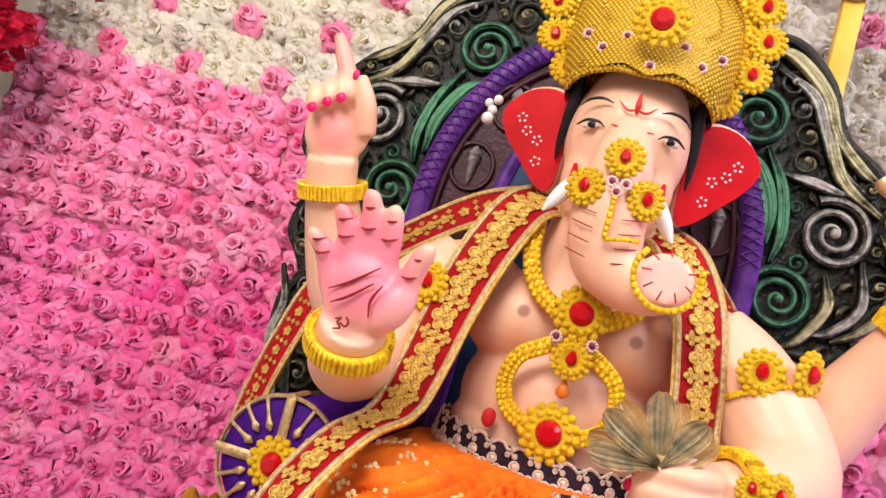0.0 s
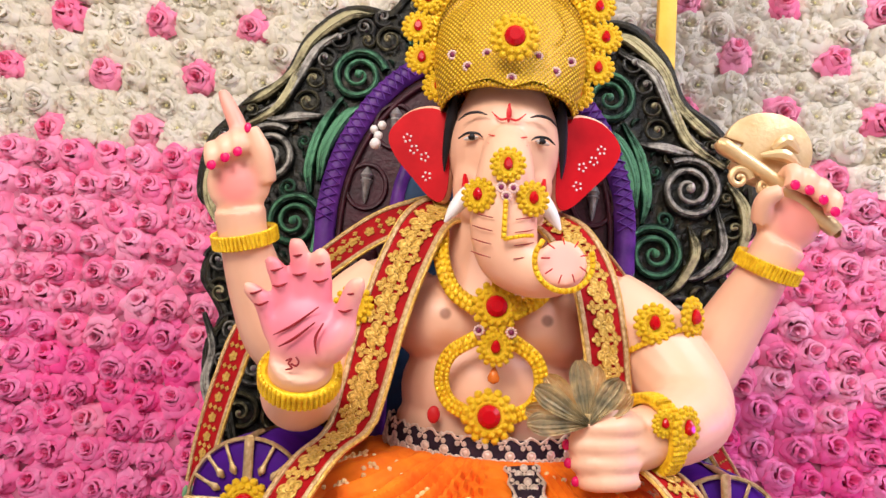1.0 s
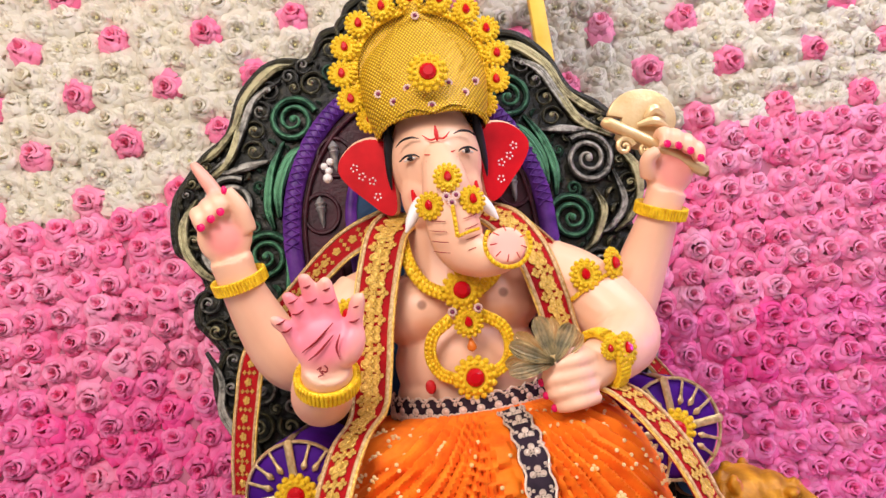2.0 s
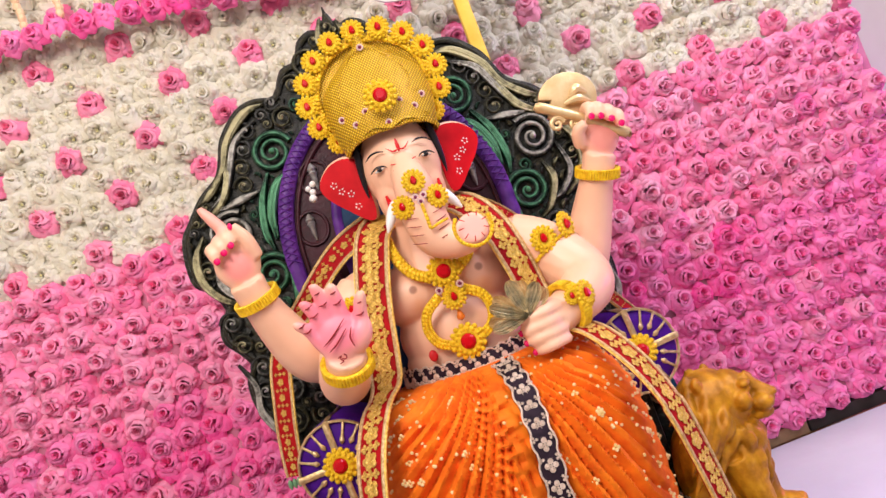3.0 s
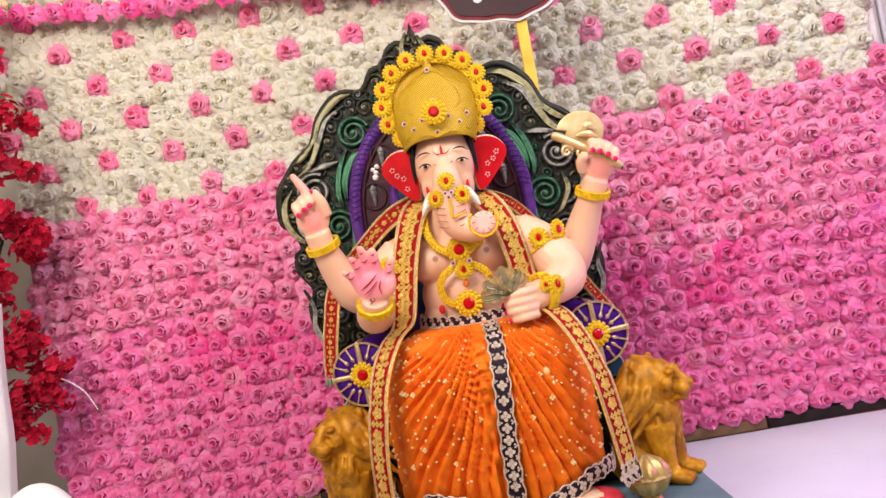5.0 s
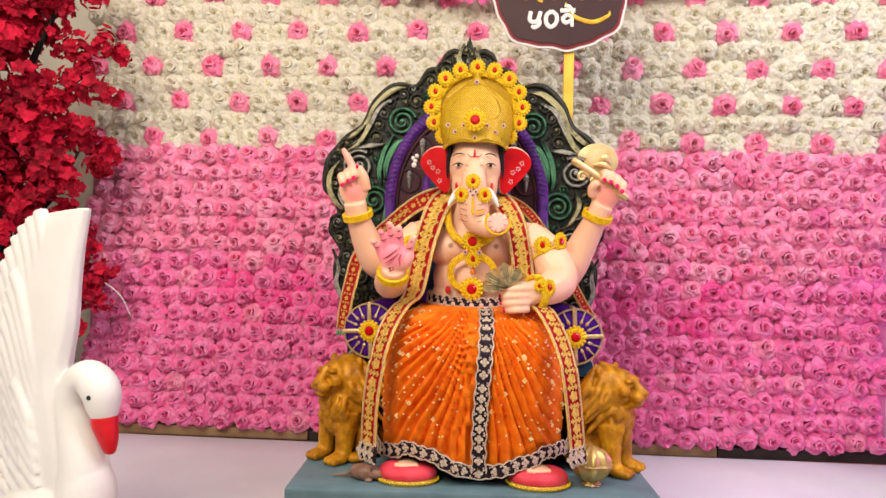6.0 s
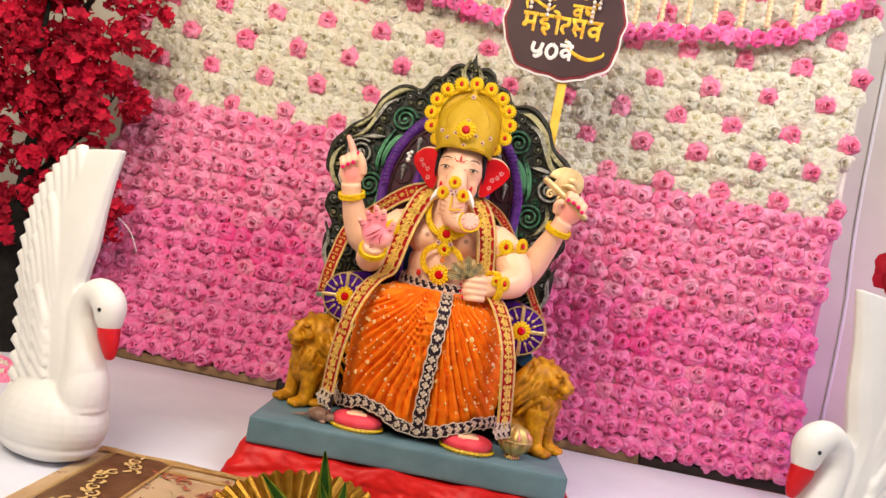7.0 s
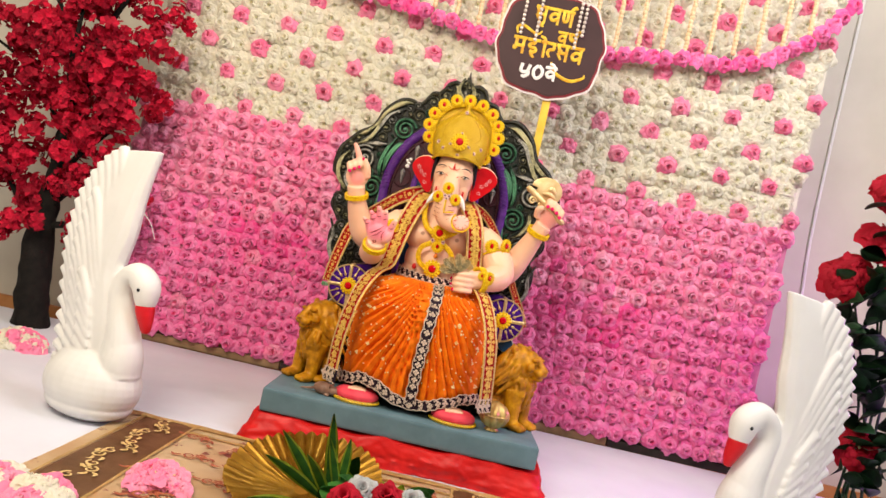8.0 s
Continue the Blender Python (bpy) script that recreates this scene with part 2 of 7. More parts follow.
BROCADE = woven("gold_brocade", (0.40, 0.21, 0.0), (0.95, 0.66, 0.015), 0.0042)
PEWTER = mottled("pewter", [(0.3, (0.16, 0.15, 0.14)), (0.7, (0.5, 0.48, 0.45))], 90, 0.35, metal=0.5, bump=0.3)
RED_GEM = mottled("red_gem", [(0.3, (0.38, 0.0, 0.004)), (0.7, (0.6, 0.004, 0.008))], 60, 0.2, bump=0.0)
PLUM = mottled("plum_bead", [(0.3, (0.16, 0.02, 0.07)), (0.7, (0.25, 0.04, 0.1))], 60, 0.3)
PINK_BEAD = mottled("pale_bead", [(0.3, (0.75, 0.5, 0.45)), (0.7, (0.85, 0.66, 0.58))], 60, 0.3)
LION_GOLD = mottled("lion_gold", [(0.3, (0.24, 0.09, 0.001)), (0.55, (0.50, 0.21, 0.003)), (0.8, (0.76, 0.40, 0.012))], 34, 0.45, metal=0.12, bump=0.6, bump_scale=110)
BACKING = mottled("net_backing", [(0.3, (0.50, 0.15, 0.25)), (0.7, (0.62, 0.24, 0.34))], 20, 0.85, bump=0.4, bump_scale=200)
BACKING_WHITE = mottled("net_backing_white", [(0.3, (0.6, 0.55, 0.46)), (0.7, (0.72, 0.67, 0.58))], 20, 0.85, bump=0.4, bump_scale=200)
BEIGE_STRING = mottled("beige_string", [(0.3, (0.72, 0.5, 0.26)), (0.7, (0.85, 0.68, 0.44))], 90, 0.7, bump=0.4)
SKIRTING = mottled("skirting_wood", [(0.3, (0.4, 0.16, 0.05)), (0.7, (0.52, 0.24, 0.09))], 10, 0.5)

# ---- stage and room details ----
bm = bmesh.new()
box(bm, -3.2, 3.2, -2.2, 0.735, FLOOR_Z, 0.0, 0.012)
bmesh.ops.subdivide_edges(bm, edges=bm.edges[:], cuts=14, use_grid_fill=True)
for v in bm.verts:
    if v.co.z > -0.02:
        v.co.z += 0.004 * noise.noise(v.co * 4.0)
thing("stage_platform", bm, CLOTH_WHITE, "low stage covered with a smooth white cloth", "stage", kind="structure")
thing("baseboard", box(bmesh.new(), -3.6, 3.6, 1.125, 1.15, FLOOR_Z, -0.03, 0.003), SKIRTING, "brown wooden skirting board along the wall", "skirting", kind="structure")

# ---- roses ----
def rose_mesh(seed, open_form=False):
    """Petals round a bud; the bloom looks along +z. Returns vertices and faces for a bloom 1 unit in radius."""
    rnd = random.Random(seed)
    verts, faces = [], []
    rings = [(3, 0.02, 0.20, 1.08, 0.02, 0.90), (3, 0.06, 0.38, 1.06, 0.20, 0.84), (4, 0.10, 0.58, 0.96, 0.46, 0.74), (5, 0.14, 0.82, 0.76, 0.62, 0.66), (6, 0.18, 1.06, 0.44, 0.56, 0.62)]
    if open_form:
        rings = [(5, 0.06, 0.40, 0.62, 0.16, 0.70), (6, 0.09, 0.64, 0.70, 0.40, 0.74), (7, 0.13, 0.90, 0.58, 0.46, 0.72), (7, 0.17, 1.10, 0.34, 0.40, 0.70), (6, 0.2, 1.24, 0.12, 0.3, 0.7)]
    for n, r0, r1, h, curl, wide in rings:
        a0 = rnd.uniform(0, 6.28)
        for k in range(n):
            a = a0 + 2 * math.pi * k / n + rnd.uniform(-0.15, 0.15)
            rr = r1 * rnd.uniform(0.88, 1.08)
            hh = h * rnd.uniform(0.85, 1.15)
            half = wide * 2 * math.pi / n * rnd.uniform(0.95, 1.1)
            twist = rnd.uniform(-0.12, 0.12)
            wave = rnd.uniform(0, 6.28)
            start = len(verts)
            for j in range(4):
                v = j / 3
                for i in range(7):
                    u = -1 + 2 * i / 6
                    w = half * (0.55 + 0.45 * math.sin(math.pi * min(v + 0.25, 1) * 0.62))
                    reach = r0 + (rr - r0) * (v ** 0.8) * (1 - 0.20 * u * u * v + 0.08 * v * math.sin(u * 4.0 + wave * 3))
                    z = hh * math.sin(min(1.0, v * 1.25) * 1.35) - curl * max(0, v - 0.55) ** 2 * 5 * (1 - 0.3 * abs(u)) + 0.05 * u * u + twist * u * v * 0.5 + 0.15 * v * v * math.sin(u * 3.6 + wave) + 0.10 * v * v * math.sin(u * 6.5 + wave * 2)
                    ang = a + u * w
                    verts.append((reach * math.cos(ang), reach * math.sin(ang), z))
            for j in range(3):
                for i in range(6):
                    q = start + j * 7 + i
                    faces.append((q, q + 1, q + 8, q + 7))
    if open_form:
        # small eye in the middle of the bloom
        start = len(verts)
        verts.append((0, 0, 0.52))
        verts += [(0.09 * math.cos(a * 1.0472), 0.09 * math.sin(a * 1.0472), 0.40) for a in range(6)]
        faces += [(start, start + 1 + k, start + 1 + (k + 1) % 6) for k in range(6)]
    return np.array(verts), faces


ROSES = [rose_mesh(s) for s in range(4)] + [rose_mesh(10 + s, True) for s in range(4)]
ROSE_MATS = {"w": WHITE_PETAL, "p": PALE_PETAL, "h": HOT_PETAL, "a": ACCENT_PETAL}


def rose_data(kind, material, radius):
    v, f = ROSES[kind]
    me = bpy.data.meshes.new("rose")
    me.from_pydata([tuple(q) for q in v * radius], [], f)
    me.materials.append(material)
    me.materials.append(STAMEN)
    me.polygons.foreach_set("material_index", [1 if len(q) == 3 else 0 for q in f])
    me.polygons.foreach_set("use_smooth", [True] * len(me.polygons))
    return me


PANEL = empty("flower_wall", pose(0, WALL_Y, 0))
tagged(PANEL, "tall panel of pink and white cloth roses on a net backing", "flower wall", kind="structure")
part("backing", box(bmesh.new(), -1.47, 1.435, 0.0, 0.03, 0.05, 1.06), BACKING, PANEL, "pink net backing", smooth=False)
part("upper_backing", box(bmesh.new(), -1.47, 1.435, 0.0, 0.03, 1.06, 2.25), BACKING_WHITE, PANEL, "white net backing", smooth=False)
COL, ROW, R_ROSE = 0.0735, 0.0655, 0.0435
rnd = random.Random(5)
shared = {}
near_count = 0
far = {}
for row in range(34):
    z = 0.068 + row * ROW
    phase = (0.0, 0.5, 0.5, 0.0)[row % 4] * COL
    for col in range(40):
        x = -1.455 + col * COL + phase
        if x > 1.44:
            continue
        edge = 1.075 + (0.033 if (col // 2) % 3 == 0 else 0.0)
        if z < 0.60:
            key = "h" if rnd.random() < 0.96 else "p"
        elif z < edge:
            key = "p" if rnd.random() < 0.98 else "h"
        else:
            key = "w"
            k = row - 16
            if k % 2 == 0 and (col + (2 if (k // 2) % 2 else 0)) % 3 == 0:
                key = "a"
        # roses shaded from hot to pale, row by row
        if key == "p" and z < 0.72 and rnd.random() < 0.18:
            key = "h"
        kind = rnd.randrange(4) + (4 if key == "w" and rnd.random() < 0.7 else 0)
        x2, z2 = x + rnd.uniform(-0.007, 0.007), z + rnd.uniform(-0.006, 0.006)
        m = pose(x2, -0.004 + rnd.uniform(-0.004, 0.004), z2, 90 + rnd.uniform(-22, 22), rnd.uniform(-22, 22), 0) @ pose(0, 0, 0, 0, 0, rnd.uniform(0, 360))
        s = rnd.uniform(0.92, 1.12)
        if 0.40 < abs(x) < 0.95 and 0.45 < z < 1.62 and near_count < 300:
            near_count += 1
            if (kind, key) not in shared:
                shared[kind, key] = rose_data(kind, ROSE_MATS[key], R_ROSE)
            ob = new("rose", shared[kind, key])
            ob.parent = PANEL
            ob.matrix_basis = m @ Matrix.Scale(s, 4)
        else:
            far.setdefault(key, []).append((kind, m @ Matrix.Scale(s * R_ROSE, 4)))
for key, items in far.items():
    vs, fs, n = [], [], 0
    for kind, m in items:
        v, f = ROSES[kind]
        a = np.array(m)
        vs.append(v @ a[:3, :3].T + a[:3, 3])
        fs += [tuple(i + n for i in q) for q in f]
        n += len(v)
    me = bpy.data.meshes.new("roses")
    me.from_pydata(np.concatenate(vs).tolist(), [], fs)
    me.materials.append(ROSE_MATS[key])
    me.materials.append(STAMEN)
    me.polygons.foreach_set("material_index", [1 if len(q) == 3 else 0 for q in fs])
    me.polygons.foreach_set("use_smooth", [True] * len(me.polygons))
    ob = new({"w": "white_roses", "p": "pale_pink_roses", "h": "hot_pink_roses", "a": "accent_roses"}[key], me)
    ob.parent = PANEL
    ob["kind"] = "stuff"

# planks under the panel; the dark strips stand in for shaded gaps
for i, (x0, x1, mat) in enumerate(((-1.5, -0.62, PLANK), (-0.615, 0.3, DARK), (0.305, 0.86, PLANK), (0.865, 1.5, DARK))):
    thing("base_plank", box(bmesh.new(), x0, x1, 0.738, 0.79, -0.002, 0.034, 0.003), mat, "rough wooden plank lying under the flower wall" if mat is PLANK else "dark strip standing in for the shaded gap under the flower wall", "plank", "planks under the flower wall")

# ---- garland with hanging strings ----
GAR = [(-1.5, 1.80), (-0.91, 1.716), (-0.62, 1.70), (-0.34, 1.672), (-0.03, 1.625), (0.25, 1.63), (0.51, 1.655), (0.80, 1.69), (1.06, 1.72), (1.26, 1.83), (1.37, 1.93), (1.45, 2.05)]
garland = empty("rose_garland", pose(0, 0.66, 0))
tagged(garland, "swag of deep pink cloth roses along the flower wall", "garland")
line = smooth_points([(x, 0.0, z) for x, z in GAR], 40)
gap, last = 0.058, None
gdata = [rose_data(k, HOT_PETAL, 0.036) for k in range(4)]
for q in line:
    if last is None or np.linalg.norm(q - last) > gap:
        last = q
        ob = new("rose", gdata[rnd.randrange(4)])
        ob.parent = garland
        ob.matrix_basis = pose(q[0], q[1] + rnd.uniform(-0.01, 0.01), q[2] + rnd.uniform(-0.006, 0.006), 90 + rnd.uniform(-35, 35), rnd.uniform(-35, 35), 0)
bm = bmesh.new()
tube(bm, [(*q, 0.004) for q in line[::6]], seg=6, n=1)
part("cord", bm, BEIGE_STRING, garland)


def hanging_string(x, z0):
    """A string of small beige buds that hangs down to the garland."""
    bm = bmesh.new()
    z, r = 2.28, random.Random(int(x * 1000))
    while z > z0 + 0.03:
        ball(bm, (r.uniform(-0.002, 0.002), r.uniform(-0.002, 0.002), z), (0.011, 0.011, 0.014), u=7, v=5)
        z -= 0.018
    string = thing("flower_string", bm, BEIGE_STRING, "hanging string of small beige buds above the garland", "flower string", "hanging strings")
    string.location = (x, 0.655, 0)
    bm = bmesh.new()
    tube(bm, [(0, 0, z0 + 0.035, 0.0015), (0.002, 0, z0, 0.0015)], seg=5, n=1)
    part("hook", bm, DARK, string, "small black hook")


for i in range(28):
    x = -1.35 + i * 0.098
    z0 = float(np.interp(x, [g[0] for g in GAR], [g[1] for g in GAR]))
    hanging_string(x, z0)

# ---- pedestal ----
PED = pose(0, 0, 0, 0, 0, 2.5)
bm = bmesh.new()
box(bm, -0.425, 0.44, -0.255, 0.215, 0.088, 0.16, 0.006)
bmesh.ops.subdivide_edges(bm, edges=[e for e in bm.edges if e.calc_length() > 0.05], cuts=8, use_grid_fill=True)
for v in bm.verts:
    v.co += Vector((0, 0, 0.0012)) * noise.noise(v.co * 22)
ped = thing("pedestal", bm, SLATE_PAINT, "slate-blue painted slab under the throne, edges chipped", "pedestal")
ped.matrix_world = PED

def wrapped_cloth(hx, hy, height, around=420, down=16):
    """Cloth pulled over a board: a top sheet and a skirt with hanging folds."""
    bm = bmesh.new()
    rings = []
    for j in range(down + 1):
        t = j / down
        ring = []
        for i in range(around):
            a = 2 * math.pi * i / around
            q = (abs(math.cos(a)) ** 14 + abs(math.sin(a)) ** 14) ** (-1 / 14)
            ux, uy = q * math.cos(a), q * math.sin(a)
            x, y = ux * hx, uy * hy
            corner = abs(ux * uy) ** 3
            k = Vector((x * 7, y * 7, t * 1.3))
            sag = 0.5 * noise.noise(k) + 0.35 * noise.noise(k * 2.7) + 0.22 * noise.noise(Vector((x * 60, y * 60, t * 7)))
            out = 0.010 * math.sin(t * math.pi) + (0.001 + 0.050 * corner) * t ** 2 + 0.030 * sag * (0.35 + 0.65 * t)
            z = height * (1 - t) + 0.014 * noise.noise(Vector((x * 11, y * 11, 4.0))) * (1 - t) + 0.004 * sag
            ring.append(bm.verts.new((x + ux * out, y + uy * out, max(0.001, z))))
        rings.append(ring)
    for r0, r1 in zip(rings, rings[1:]):
        for i in range(around):
            bm.faces.new((r0[i], r0[(i + 1) % around], r1[(i + 1) % around], r1[i]))
    bm.faces.new(rings[0][::-1])
    bm.normal_update()
    bmesh.ops.recalc_face_normals(bm, faces=bm.faces[:])
    bmesh.ops.translate(bm, verts=bm.verts[:], vec=(0.010, -0.020, 0))
    return bm


bm = wrapped_cloth(0.452, 0.250, 0.084)
cloth = thing("red_cloth", bm, RED_CLOTH, "crumpled red satin cloth over the board under the pedestal", "cloth")
cloth.matrix_world = PED
# ---- throne ----
THRONE_Y = 0.205
throne = empty("throne", pose(0, THRONE_Y, 0))
tagged(throne, "carved bronze-black throne with scrollwork, purple arch and armrests", "throne")
LEFT = [(-0.03, 1.335), (-0.045, 1.30), (-0.075, 1.305), (-0.105, 1.288), (-0.12, 1.255), (-0.155, 1.245), (-0.185, 1.20), (-0.225, 1.206), (-0.267, 1.196), (-0.314, 1.15), (-0.335, 1.10), (-0.352, 1.075), (-0.39, 1.05), (-0.425, 1.01), (-0.448, 0.98), (-0.458, 0.93),
        (-0.455, 0.885), (-0.43, 0.86), (-0.412, 0.82), (-0.432, 0.795), (-0.436, 0.76), (-0.415, 0.73), (-0.40, 0.70), (-0.418, 0.67), (-0.418, 0.62), (-0.402, 0.58), (-0.384, 0.53), (-0.372, 0.42), (-0.37, 0.16)]
outline = smooth_points(LEFT[:-2], 3)
outline = [tuple(q) for q in outline] + LEFT[-2:]
MID = -0.03


def mirror_x(x):
    return MID + (MID - x) * 0.985


full = outline + [(mirror_x(x), z) for x, z in outline[::-1][:-1]]
bm = bmesh.new()
plate(bm, full, 0.0, 0.055, 0.006)
part("backrest", bm, BRONZE_PAINT, throne)
# raised rim that follows the outline
for side in (1, -1):
    pts = [((x if side > 0 else mirror_x(x)), z) for x, z in outline[:-2]]
    cx, cz = MID, 0.85
    bm = bmesh.new()
    tube(bm, [(x + (cx - x) * 0.035, -0.002, z + (cz - z) * 0.03, 0.0065) for x, z in pts], seg=8, n=1)
    part("rim", bm, OLIVE_BRUSH, throne)


def arch_points(hw, top, low, n=40):
    """An upright oval arch about the throne's middle, as (x, z)."""
    zc = top - hw * 1.25
    pts = [(MID - hw, low)]
    for i in range(n + 1):
        a = math.pi - math.pi * i / n
        pts.append((MID + hw * math.cos(a), zc + hw * 1.25 * math.sin(a)))
    return pts + [(MID + hw, low)]


def arch_band(name, hw, top, low, width, y, mat, flat):
    bm = bmesh.new()
    tube(bm, [(x, y, z, width) for x, z in arch_points(hw, top, low)], seg=10, n=1, flat=flat)
    return part(name, bm, mat, throne)


bm = bmesh.new()
plate(bm, arch_points(0.222, 1.135, 0.5), -0.006, 0.0, 0.0)
part("maroon_panel", bm, MAROON_PAINT, throne)
bm = bmesh.new()
plate(bm, arch_points(0.118, 1.03, 0.5), -0.010, -0.0062, 0.0)
part("blue_panel", bm, BLUE_PAINT, throne)
arch_band("purple_arch", 0.222, 1.135, 0.5, 0.016, -0.010, PURPLE_PAINT, 0.7)
arch_band("inner_arch", 0.118, 1.03, 0.5, 0.010, -0.012, PURPLE_PAINT, 0.7)
arch_band("bead_line", 0.200, 1.105, 0.5, 0.004, -0.010, MAROON_PAINT, 1.0)
# crossed ridges on the purple arch
bm = bmesh.new()
ap = arch_points(0.222, 1.135, 0.55, 60)
for (x0, z0), (x1, z1) in zip(ap[1:-3], ap[2:]):
    d = Vector((x1 - x0, 0, z1 - z0)).normalized()
    s = Vector((d.z, 0, -d.x)) * 0.013
    for sg in (1, -1):
        a, b = Vector((x0, -0.0205, z0)) + s * sg, Vector((x1, -0.0205, z1)) - s * sg
        tube(bm, [(*a, 0.0014), (*((a + b) / 2 + Vector((0, -0.002, 0))), 0.0014), (*b, 0.0014)], seg=4, n=1)
part("lattice", bm, PURPLE_PAINT, throne)


def medallion(x, z):
    bm = bmesh.new()
    n = 24
    tube(bm, [(x + 0.030 * math.cos(2 * math.pi * i / n), -0.009, z + 0.034 * math.sin(2 * math.pi * i / n), 0.0035) for i in range(n + 1)], seg=6, n=1)
    med = part("medallion", bm, MAROON_PAINT, throne)
    bm = bmesh.new()
    lathe(bm, [(0.0005, -0.026), (0.004, -0.018), (0.006, 0.0), (0.008, 0.006), (0.0095, 0.009), (0.007, 0.012), (0.010, 0.017), (0.006, 0.024), (0.001, 0.03)], 10, pose(x, -0.010, z))
    part("torch", bm, PEWTER, med, "silver torch relief")


for x, z in ((-0.196, 0.915), (0.142, 0.912), (-0.205, 0.81), (0.15, 0.805), (-0.16, 1.01), (0.105, 1.005), (-0.21, 0.70), (0.15, 0.70)):
    medallion(x, z)


def scroll(x, z, r, turns=1.9, start=0.0, hand=1, mat=None, thick=0.19):
    """A spiral ridge that thins towards its eye."""
    n = int(26 * turns)
    pts = []
    for i in range(n + 1):
        t = i / n
        a = start + hand * 2 * math.pi * turns * t
        rr = r * (1 - t) ** 0.85 + 0.0015
        pts.append((x + rr * math.cos(a), -0.004 - 0.010 * t, z + rr * math.sin(a), max(0.0022, r * thick * (1 - 0.75 * t))))
    bm = bmesh.new()
    tube(bm, pts, seg=8, n=1)
    # a raised crest along the coil, high enough to take the painted highlight
    tube(bm, [(px, py - w * 0.75, pz, w * 0.5) for px, py, pz, w in pts], seg=6, n=1)
    ball(bm, (x, -0.016, z), (r * 0.15, 0.009, r * 0.15), u=8, v=6)
    return part("scroll", bm, mat or SILVER_BRUSH, throne)


def ridge(pts, mat, name="leaf_ridge"):
    """A carved leaf: a tapering ridge through (x, z, half width)."""
    bm = bmesh.new()
    tube(bm, [(x, -0.004, z, w) for x, z, w in pts], seg=8, n=5, flat=1.3)
    for k in (-0.45, 0.45):
        tube(bm, [(x + k * w, -0.006 - 0.6 * w, z + k * w * 0.5, w * 0.42) for x, z, w in pts], seg=6, n=5, flat=1.3)
    return part(name, bm, mat, throne)


# scrolls on one half, then their mirror images
HALF = [(-0.222, 1.086, 0.040, 2.3, 0.3, 1, GREEN_BRUSH), (-0.258, 1.142, 0.019, 1.5, 3.0, -1, SILVER_BRUSH), (-0.276, 1.110, 0.018, 1.5, 3.0, -1, SILVER_BRUSH), (-0.290, 1.076, 0.018, 1.5, 3.0, -1, OLIVE_BRUSH),
        (-0.296, 1.040, 0.019, 1.5, 3.0, -1, OLIVE_BRUSH), (-0.180, 1.146, 0.022, 1.7, 0.5, 1, OLIVE_BRUSH), (-0.348, 0.955, 0.045, 2.4, 1.0, 1, SILVER_BRUSH), (-0.300, 0.855, 0.040, 2.3, 0.6, 1, GREEN_BRUSH),
        (-0.405, 0.790, 0.022, 1.7, 3.0, -1, SILVER_BRUSH), (-0.398, 0.742, 0.020, 1.6, 3.0, -1, OLIVE_BRUSH), (-0.375, 0.690, 0.022, 1.7, 3.0, -1, SILVER_BRUSH), (-0.385, 0.645, 0.018, 1.6, 3.0, -1, SILVER_BRUSH),
        (-0.335, 0.635, 0.030, 2.0, 1.0, 1, SILVER_BRUSH), (-0.340, 0.765, 0.030, 2.0, 0.2, 1, SILVER_BRUSH), (-0.350, 0.570, 0.026, 1.8, 2.0, -1, OLIVE_BRUSH), (-0.415, 0.900, 0.020, 1.6, 3.0, -1, OLIVE_BRUSH),
        (-0.300, 0.700, 0.022, 1.7, 2.0, 1, SILVER_BRUSH), (-0.100, 1.235, 0.028, 1.6, 1.0, 1, OLIVE_BRUSH), (-0.070, 1.275, 0.016, 1.5, 2.4, -1, OLIVE_BRUSH), (-0.140, 1.205, 0.020, 1.6, 2.8, -1, OLIVE_BRUSH)]
